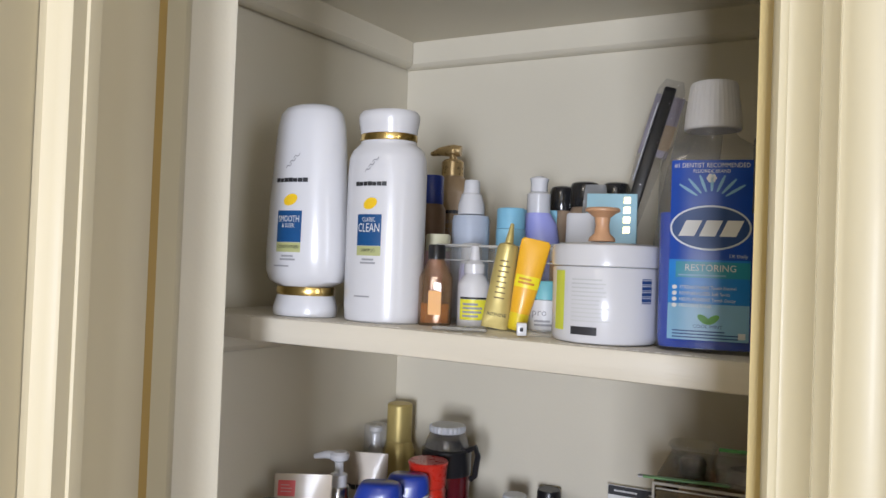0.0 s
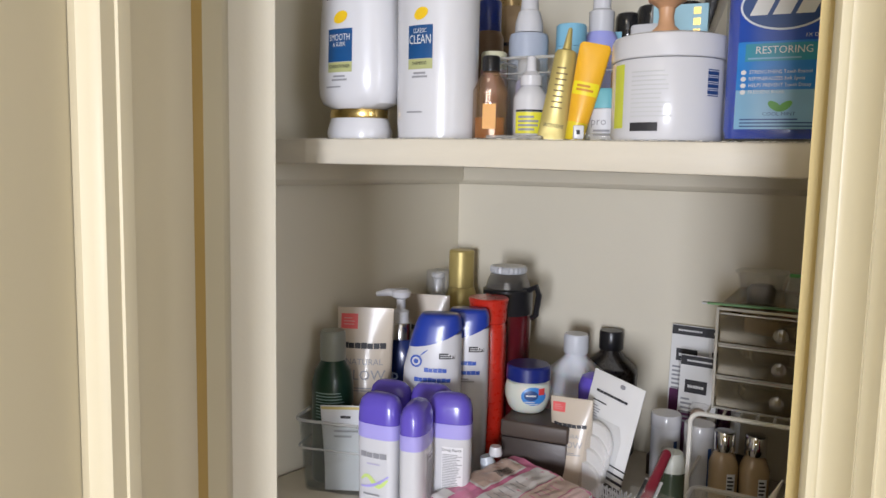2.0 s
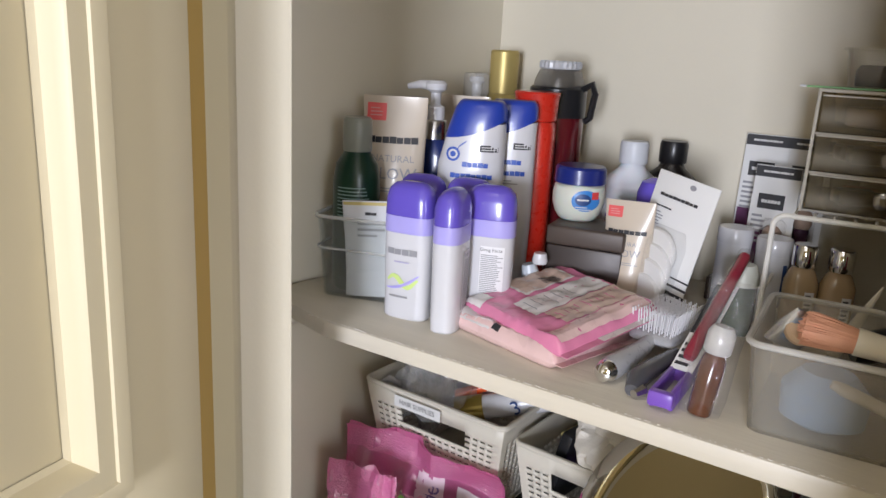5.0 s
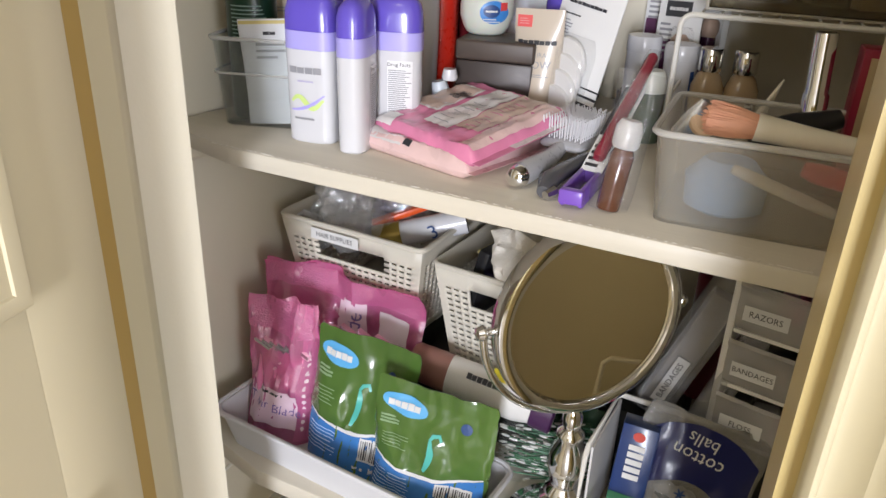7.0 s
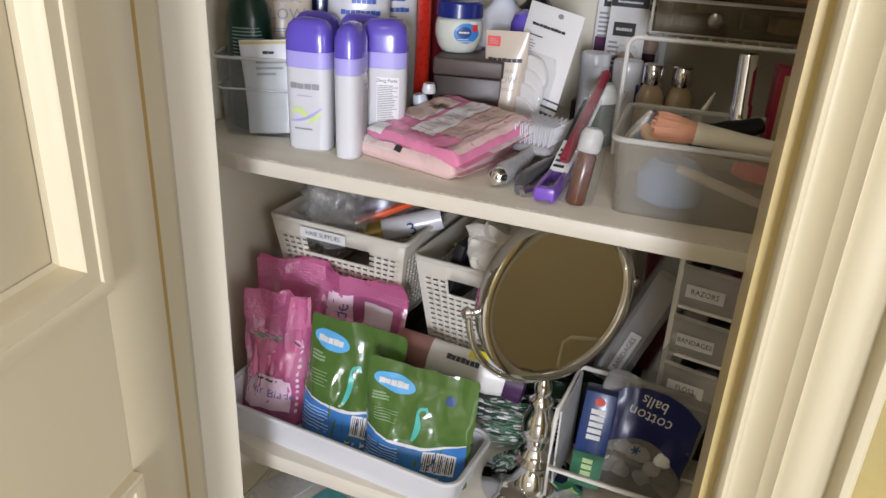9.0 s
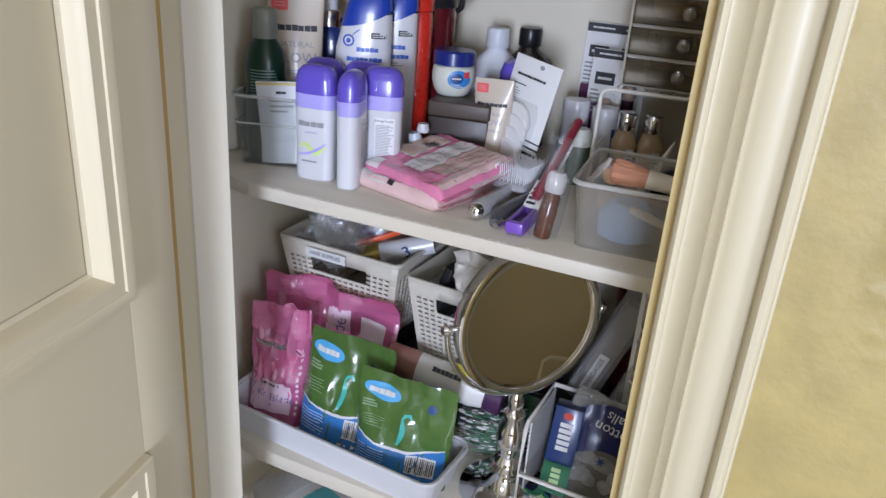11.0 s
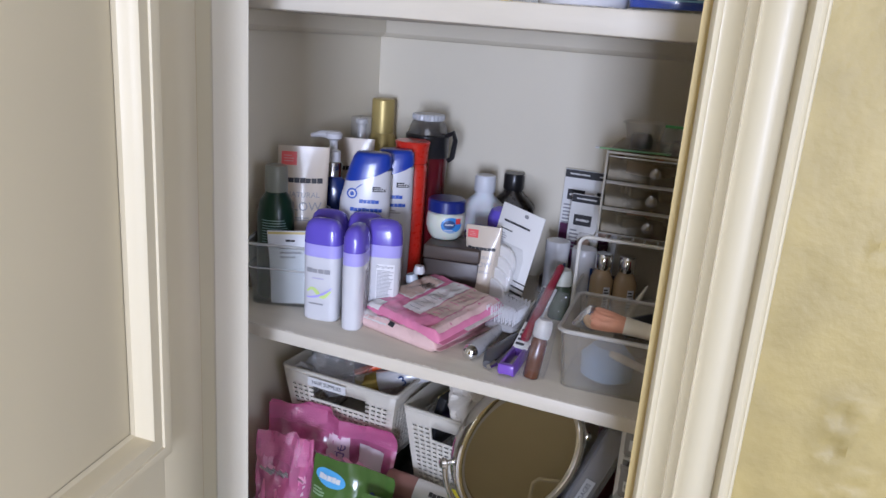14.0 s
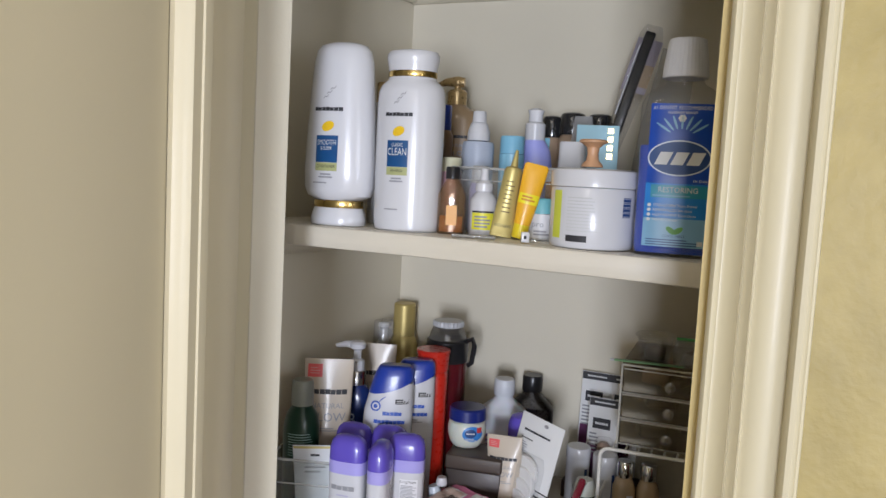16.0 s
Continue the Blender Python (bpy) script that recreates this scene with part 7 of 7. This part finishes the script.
# lying hair cream bottle
ly = thing("lying_hair_cream", "white hair product bottle lying with a yellow sticker", "bottle", -0.306, 0.892, Z3 + 0.116, 6, 0, 9)
ly.scale = (0.84, 0.95, 0.95)
lyb = Body((-0.10, 0.022, 0.017), (-0.085, 0.027, 0.021), (0.06, 0.029, 0.022), (0.085, 0.024, 0.018), (0.095, 0.016, 0.012))
rot = pose(0, 0, 0, 0, 90, 0)
part("body", moved(lyb.mesh(32, -0.045, 0.085), rot), mat("warm_white_plastic", (0.78, 0.76, 0.72), 0.35), ly)
part("cap", moved(Body((-0.105, 0.024, 0.018), (-0.10, 0.027, 0.020), (-0.0452, 0.0285, 0.0215)).mesh(32), rot), mat("rose_brown_plastic", (0.32, 0.16, 0.13), 0.35), ly, "rose brown cap")
part("purple_end", moved(Body((0.0852, 0.026, 0.02), (0.115, 0.027, 0.021), (0.118, 0.024, 0.018)).mesh(32), rot), mat("plum_plastic", (0.06, 0.02, 0.07), 0.3), ly, "plum end")
F2 = Flat(0.0250)
part("brand_print", moved(F2.wordbars(0.012, 0.006, 0.055, 0.014, 7), pose(0, 0, 0, -38, 0, 0)), INK, ly)
part("yellow_sticker", moved(F2.patch(0.018, 0.05, 0.010, 0.024, 0.0018, 1, 1), pose(0, 0, 0, -46, 0, 0)), mat("yellow_sticker", (0.78, 0.66, 0.02), 0.45), ly, "yellow price sticker")

# cotton swabs
sw = thing("cotton_swab_pack", "clear pack of green stemmed cotton swabs", "cotton swabs", -0.218, 0.918, Z3, 14, 10, 0)
sw.scale = (0.82, 0.8, 0.78)
gsm = mat("green_stem", (0.012, 0.15, 0.045), 0.4, var=0.15)
rnd = random.Random(9)
stems, tips = [], []
for i in range(110):
    x, y, z = rnd.uniform(-0.035, 0.045), rnd.uniform(-0.03, 0.02), 0.006 + rnd.random() * 0.078
    a = rnd.uniform(-0.35, 0.35)
    dx, dz = 0.034 * math.cos(a), 0.034 * math.sin(a)
    stems.append(tube([(x - dx, y, z - dz + 0.01), (x + dx, y, z + dz + 0.01)], 0.0013, 5))
    for s in (-1, 1):
        tips.append(tube([(x + s * dx * 0.82, y, z + s * dz * 0.82 + 0.01), (x + s * dx, y, z + s * dz + 0.01), (x + s * dx * 1.18, y, z + s * dz * 1.18 + 0.01)], [0.0015, 0.0021, 0.001], 6))
tagged(part("stems", merge(*stems), gsm, sw, "green plastic stems"), kind="stuff")
tagged(part("cotton_tips", merge(*tips), mat("cotton_white", (0.82, 0.82, 0.80), 0.9), sw, "white cotton tips"), kind="stuff")
part("pack", box(-0.07, 0.075, -0.036, 0.026, 0, 0.108, 0.008, 3), film("swab_pack_film", (0.85, 0.87, 0.85), 0.03, 0.08, 0.5, 30), sw, "clear plastic pack")

# standing mirror
MC = Vector((-0.168, 0.830, 0.868))
mi = thing("vanity_mirror", "round chrome vanity mirror on a turned stand", "mirror", -0.171, 0.838, Z3, 48)
loc = mi.matrix_world.inverted()


def ring(R, prof, seg=72):
    """A ring round local -y with the profile (radius, y)."""
    bm = bmesh.new()
    rows = [[bm.verts.new(((R + r) * math.cos(2 * math.pi * k / seg), y, (R + r) * math.sin(2 * math.pi * k / seg))) for r, y in prof] for k in range(seg)]
    for k in range(seg):
        A, B = rows[k], rows[(k + 1) % seg]
        for i in range(len(prof)):
            j = (i + 1) % len(prof)
            bm.faces.new((A[i], A[j], B[j], B[i]))
    return bm


top = Matrix.Translation((0, -0.006, MC.z - Z3)) @ pose(0, 0, 0, -3, 0, 0)
part("frame_ring", ring(0.097, [(-0.008, -0.006), (-0.005, -0.011), (0.0, -0.012), (0.006, -0.009), (0.008, 0.0), (0.006, 0.010), (-0.004, 0.012), (-0.008, 0.008)]), CHROME, mi, "chrome frame", m=top)
gl = bmesh.new()
bmesh.ops.create_circle(gl, cap_ends=True, radius=0.0905, segments=72)
moved(gl, pose(0, -0.006, 0, 90, 0, 0))
# Brown tint puts the reflection of a dim wall into the mirror's own colour.
part("glass", gl, mat("reflection_tinted_mirror", (0.72, 0.63, 0.43), 0.03, metal=1.0, var=0.02, bump=0.0), mi, "mirror glass", m=top)
part("yoke", tube([(0.112 * math.cos(a), 0.0, 0.112 * math.sin(a)) for a in np.linspace(math.pi, 2 * math.pi, 36)], 0.004, 10), CHROME, mi, "chrome yoke", m=Matrix.Translation((0, 0, MC.z - Z3)))
for s in (-1, 1):
    part("pivot_knob", moved(lathe([(0.0035, -0.01), (0.0035, 0.0), (0.006, 0.002), (0.008, 0.006), (0.006, 0.011), (0.002, 0.0125)], 20), pose(s * 0.108, 0, MC.z - Z3, 0, s * 90, 0)), CHROME, mi, "chrome pivot knob")
part("stem", lathe([(0.020, 0.016), (0.017, 0.032), (0.0125, 0.042), (0.019, 0.047), (0.021, 0.053), (0.016, 0.058), (0.018, 0.062), (0.016, 0.068), (0.0125, 0.074), (0.0155, 0.092), (0.0175, 0.105), (0.0155, 0.122), (0.0105, 0.142), (0.0125, 0.147), (0.0115, 0.152), (0.007, 0.158), (0.0085, 0.164), (0.0085, 0.176), (0.0055, 0.186)], 36), CHROME, mi, "turned chrome stem", m=Matrix.Diagonal((1.28, 1.28, 0.90, 1.0)))
part("foot", lathe([(0.066, 0), (0.068, 0.002), (0.066, 0.006), (0.055, 0.010), (0.052, 0.012), (0.040, 0.014), (0.028, 0.020), (0.021, 0.030)], 48), CHROME, mi, "round chrome foot")

# drawers with paper labels
du = thing("small_drawer_unit", "white three-drawer unit with clear labelled drawers", "drawer unit", -0.043, 0.942, Z3 + 0.118, -9)
wf = mat("white_drawer_frame", (0.82, 0.80, 0.76), 0.4, var=0.04)
part("side_wall", box(-0.003, 0.0045, -0.004, 0.18, 0, 0.205, 0.0015), wf, du)
part("side_wall", box(0.146, 0.15, 0, 0.18, 0, 0.205, 0.001), wf, du)
part("top", box(-0.003, 0.15, -0.005, 0.18, 0.2052, 0.2112, 0.002), wf, du)
part("top_grip", box(0.035, 0.115, 0.008, 0.030, 0.2114, 0.2164, 0.002), wf, du, "raised grip on the top")
for k in range(4):
    part("front_bar", box(0.0048, 0.1458, -0.004, -0.0006, 0.067 * k - 0.0008, 0.067 * k + 0.0038, 0.001), wf, du, "white front bar")
part("back", box(0.004, 0.146, 0.176, 0.18, 0, 0.205), wf, du)
for k, w in enumerate(("FLOSS", "BANDAGES", "RAZORS")):
    z0 = 0.004 + 0.067 * k
    part("divider", box(0.004, 0.146, 0, 0.176, z0 - 0.004, z0 - 0.0005), wf, du)
    bm = bmesh.new()
    pr = [(0.0, 0.0), (-0.008, 0.008), (-0.011, 0.028), (-0.010, 0.046), (-0.016, 0.056), (-0.014, 0.060)]
    rows = [[bm.verts.new((x, y + 0.004 * (1 - (2 * (x - 0.004) / 0.142 - 1) ** 2) * -1.0, z0 + z)) for y, z in pr] for x in np.linspace(0.005, 0.145, 9)]
    for A, B in zip(rows, rows[1:]):
        for i in range(len(pr) - 1):
            bm.faces.new((A[i], B[i], B[i + 1], A[i + 1]))
    d2 = part("drawer_front", bm, film("drawer_film", (0.80, 0.77, 0.74), 0.34, 0.12, 0.1), du, "clear smoky drawer")
    part("drawer_floor", box(0.006, 0.144, 0.001, 0.17, z0, z0 + 0.002), MATS["drawer_film"], d2)
    part("drawer_side", box(0.006, 0.008, 0.001, 0.17, z0 + 0.0022, z0 + 0.045), MATS["drawer_film"], d2)
    part("drawer_side", box(0.142, 0.144, 0.001, 0.17, z0 + 0.0022, z0 + 0.045), MATS["drawer_film"], d2)
    fl = Flat(0.0145)
    part("paper_label", moved(fl.patch(0.013, 0.058, z0 + 0.018, z0 + 0.035, 0.0006, 2, 1), pose(0, 0, 0)), PAPER, d2, "white paper label")
    part("lettering", fl.text(w, 0.0355, z0 + 0.0265, 0.0098 if k != 1 else 0.0092, 0.0012, squeeze=0.9), INK, d2)
    for i in range(4):
        rr = random.Random(k * 9 + i)
        c = rr.choice(((0.5, 0.1, 0.25), (0.6, 0.6, 0.6), (0.12, 0.2, 0.3), (0.1, 0.1, 0.1), (0.35, 0.25, 0.2)))
        ob = thing("small_packet", "small packet inside a clear drawer", "packet", 0, 0, 0, group="packets in drawers")
        ob.matrix_world = du.matrix_world @ pose(0.02 + 0.03 * i, 0.03 + 0.02 * rr.random(), z0 + 0.003, 0, 0, rr.uniform(-20, 20))
        part("packet", box(-0.014, 0.014, -0.012, 0.012, 0, rr.uniform(0.02, 0.045), 0.003), mat("packet_%d" % int(c[0] * 100 + c[1] * 10), c, 0.35, var=0.3, scale=60), ob)
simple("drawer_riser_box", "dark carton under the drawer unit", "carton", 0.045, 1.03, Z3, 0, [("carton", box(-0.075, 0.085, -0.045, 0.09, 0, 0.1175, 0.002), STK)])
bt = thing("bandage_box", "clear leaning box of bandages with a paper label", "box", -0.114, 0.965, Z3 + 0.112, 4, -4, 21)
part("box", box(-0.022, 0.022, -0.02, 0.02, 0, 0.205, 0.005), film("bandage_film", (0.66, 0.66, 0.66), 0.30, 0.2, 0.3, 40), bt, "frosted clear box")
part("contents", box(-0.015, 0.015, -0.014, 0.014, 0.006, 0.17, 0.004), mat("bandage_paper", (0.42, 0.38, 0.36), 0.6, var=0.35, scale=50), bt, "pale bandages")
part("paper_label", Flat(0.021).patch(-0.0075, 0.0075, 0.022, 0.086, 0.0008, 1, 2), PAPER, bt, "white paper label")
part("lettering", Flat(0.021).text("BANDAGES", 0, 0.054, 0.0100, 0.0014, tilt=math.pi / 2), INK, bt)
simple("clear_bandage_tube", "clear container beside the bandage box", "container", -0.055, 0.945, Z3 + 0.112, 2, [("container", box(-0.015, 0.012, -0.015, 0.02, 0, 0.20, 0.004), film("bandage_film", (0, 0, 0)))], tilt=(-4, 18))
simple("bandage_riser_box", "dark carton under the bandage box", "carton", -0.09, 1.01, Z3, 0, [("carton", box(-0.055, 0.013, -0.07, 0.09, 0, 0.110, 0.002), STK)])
simple("maroon_bottle", "dark maroon bottle behind the mirror", "bottle", -0.065, 1.03, Z3 + 0.112, 0, [("bottle", lathe([(0.026, 0), (0.028, 0.003), (0.028, 0.2), (0.02, 0.22)], 28), mat("maroon_plastic", (0.10, 0.012, 0.02), 0.3, coat=0.3))])

# open wire bin with toothpaste and cotton balls
wb = thing("white_wire_bin", "white framed bin with toothpaste and cotton balls", "bin", -0.060, 0.932, Z3, -2)
wmw = mat("white_wire", (0.74, 0.72, 0.66), 0.4)
part("top_frame", tube([(-0.083, -0.125, 0.060), (-0.084, -0.115, 0.124), (-0.084, -0.105, 0.133), (-0.084, 0.0, 0.135), (0.120, 0.0, 0.135), (0.120, -0.105, 0.133), (0.120, -0.115, 0.124), (0.119, -0.125, 0.060)], 0.0034, 8, closed=True), wmw, wb, "white coated rim")
part("base_frame", tube([(-0.082, -0.122, 0.006), (0.118, -0.122, 0.006), (0.118, 0.0, 0.006), (-0.082, 0.0, 0.006)], 0.0026, 8, closed=True), wmw, wb, "white wire frame")
for xx, yy, zz in ((-0.083, 0.0, 0.135), (0.119, 0.0, 0.135), (-0.083, -0.124, 0.060), (0.119, -0.124, 0.060), (-0.02, 0.0, 0.135), (0.05, 0.0, 0.135)):
    part("post", tube([(xx, yy, 0.006), (xx, yy, zz)], 0.002, 6), wmw, wb)
part("side_panel", box(-0.0815, -0.079, -0.104, -0.004, 0.010, 0.131), mat("white_panel", (0.60, 0.59, 0.57), 0.45), wb, "white side panel")
tpb = thing("toothpaste_carton", "blue toothpaste carton with a green end", "carton", -0.110, 0.868, Z3 + 0.006, 6, -12, 3)
tpb.scale = (1.1, 1, 0.80)
part("carton", box(-0.018, 0.018, -0.015, 0.015, 0, 0.165, 0.001), mat("toothpaste_blue", (0.012, 0.035, 0.14), 0.3, var=0.15, coat=0.3), tpb)
F3 = Flat(0.0155)
part("green_end", F3.patch(-0.0178, 0.0178, 0.001, 0.060, 0.0003, 2, 3), mat("toothpaste_green", (0.03, 0.16, 0.07), 0.3, var=0.3, scale=40), tpb, "green printed end")
part("logo_red", F3.disc(0.0, 0.150, 0.006, 0.007, 0.0006), mat("logo_red", (0.55, 0.05, 0.03), 0.35), tpb)
part("brand_print", merge(*[F3.patch(-0.008, 0.008, 0.085 + 0.011 * i, 0.093 + 0.011 * i, 0.0008, 1, 1) for i in range(5)]), PAPER, tpb)
part("brand_print", merge(*[F3.patch(-0.006, 0.006, 0.010 + 0.011 * i, 0.018 + 0.011 * i, 0.0008, 1, 1) for i in range(4)]), mat("lime_ink", (0.5, 0.65, 0.3), 0.4), tpb)
cb = thing("cotton_ball_bag", "clear bag of cotton balls with a navy printed band", "bag", -0.060, 0.890, Z3 + 0.008, 6, -8, 10)
cb.scale = (0.92, 0.7, 0.82)
pb3, bmb = pouch_mesh(0.150, 0.180, 0.07, seed=11)
part("bag", bmb, film("cotton_bag_film", (0.42, 0.41, 0.39), 0.36, 0.1, 0.4, 30), cb)
bm = bmesh.new()
g = []
for j in range(9):
    row = []
    for i in range(25):
        u = -1 + 2 * i / 24
        zt = 0.168 - 0.03 * u * u
        zb = 0.088 - 0.05 * u * u
        xx, zz = u * 0.068, zb + (zt - zb) * j / 8
        row.append(bm.verts.new((xx, pb3.front(xx, zz, 0.0008), zz)))
    g.append(row)
for j in range(8):
    for i in range(24):
        bm.faces.new((g[j][i], g[j][i + 1], g[j + 1][i + 1], g[j + 1][i]))
part("navy_band", bm, mat("navy_band", (0.010, 0.015, 0.10), 0.3, coat=0.3), cb, "navy printed band")
part("lettering", pb3.text("cotton", 0.0, 0.125, 0.026, 0.0016, tilt=math.pi - 0.12, squeeze=0.9), PAPER, cb)
part("lettering", pb3.text("balls", 0.0, 0.148, 0.024, 0.0016, tilt=math.pi - 0.12, squeeze=0.9), PAPER, cb)
part("star_print", merge(*[pb3.strip([(-0.004 + 0.007 * math.cos(a) * q, 0.07 + 0.007 * math.sin(a) * q) for q in (-1, -0.3, 0.3, 1)], 0.003, 0.0016) for a in (0, 1.05, 2.1)]), NAVY, cb)
rnd = random.Random(12)
for i in range(14):
    c = (rnd.uniform(-0.045, 0.045), rnd.uniform(-0.015, 0.015), rnd.uniform(0.012, 0.075))
    bmb = bmesh.new()
    bmesh.ops.create_icosphere(bmb, subdivisions=3, radius=0.0125)
    for v in bmb.verts:
        v.co = v.co * (1 + 0.25 * noise.noise(v.co * 90 + Vector(c) * 50) + 0.08 * noise.noise(v.co * 300)) + Vector(c)
    part("cotton_ball", bmb, mat("cotton_white", (0, 0, 0)), cb, "white cotton ball")
crumple("clear_wrapper", "clear crumpled wrapper at the foot of the mirror", "wrapper", -0.118, 0.775, Z3 + 0.026, 0.026, BAG, 8, (1.1, 0.8, 0.9), 0.6)
crumple("green_wrapper", "green printed wrapper in the bin", "wrapper", -0.045, 0.788, Z3 + 0.025, 0.028, mat("green_white_wrap", (0.16, 0.34, 0.20), 0.25, var=0.6, scale=14, coat=0.4), 7, (1.3, 0.7, 0.8), 0.5)

# under the lower shelf
ub = thing("hanging_wire_basket", "white wire basket hanging under the shelf", "wire basket", -0.45, 0.90, 0.40, 0)
for i in range(16):
    part("wire", tube([(-0.17 + i * 0.022, -0.165, 0.0), (-0.17 + i * 0.022, 0.15, 0.0)], 0.0014, 6), wmw, ub)
part("frame", tube([(-0.175, -0.168, 0.0), (0.17, -0.168, 0.0), (0.17, 0.153, 0.0), (-0.175, 0.153, 0.0)], 0.0025, 8, closed=True), wmw, ub)
for xx in (-0.17, -0.15, 0.165):
    part("hanger", tube([(xx, -0.168, 0), (xx, -0.169, 0.145), (xx, -0.15, 0.1495), (xx, 0.1, 0.1495)], 0.0022, 8), wmw, ub)
wbx = thing("white_printed_carton", "white printed carton with a teal picture", "carton", -0.505, 0.865, 0.402, -20)
part("carton", box(-0.06, 0.10, -0.09, 0.06, 0, 0.045, 0.001), PAPER, wbx)
part("teal_picture", box(0.02, 0.07, -0.06, 0.0, 0.0452, 0.0458), mat("teal_picture", (0.12, 0.42, 0.46), 0.4, var=0.4, scale=60), wbx)
part("print", box(-0.05, 0.0, -0.07, 0.04, 0.0452, 0.0456), mat("pale_grey_print", (0.62, 0.63, 0.64), 0.5, var=0.2, scale=150), wbx)
simple("red_yellow_carton", "red and yellow printed packet", "packet", -0.375, 0.86, 0.402, 12, [("packet", box(-0.045, 0.05, -0.06, 0.06, 0, 0.055, 0.004), mat("red_packet", (0.55, 0.04, 0.06), 0.35, var=0.3, scale=20)), ("yellow_print", box(-0.02, 0.03, -0.045, -0.005, 0.0552, 0.0558), mat("yellow_print", (0.75, 0.65, 0.05), 0.4), "yellow print")])
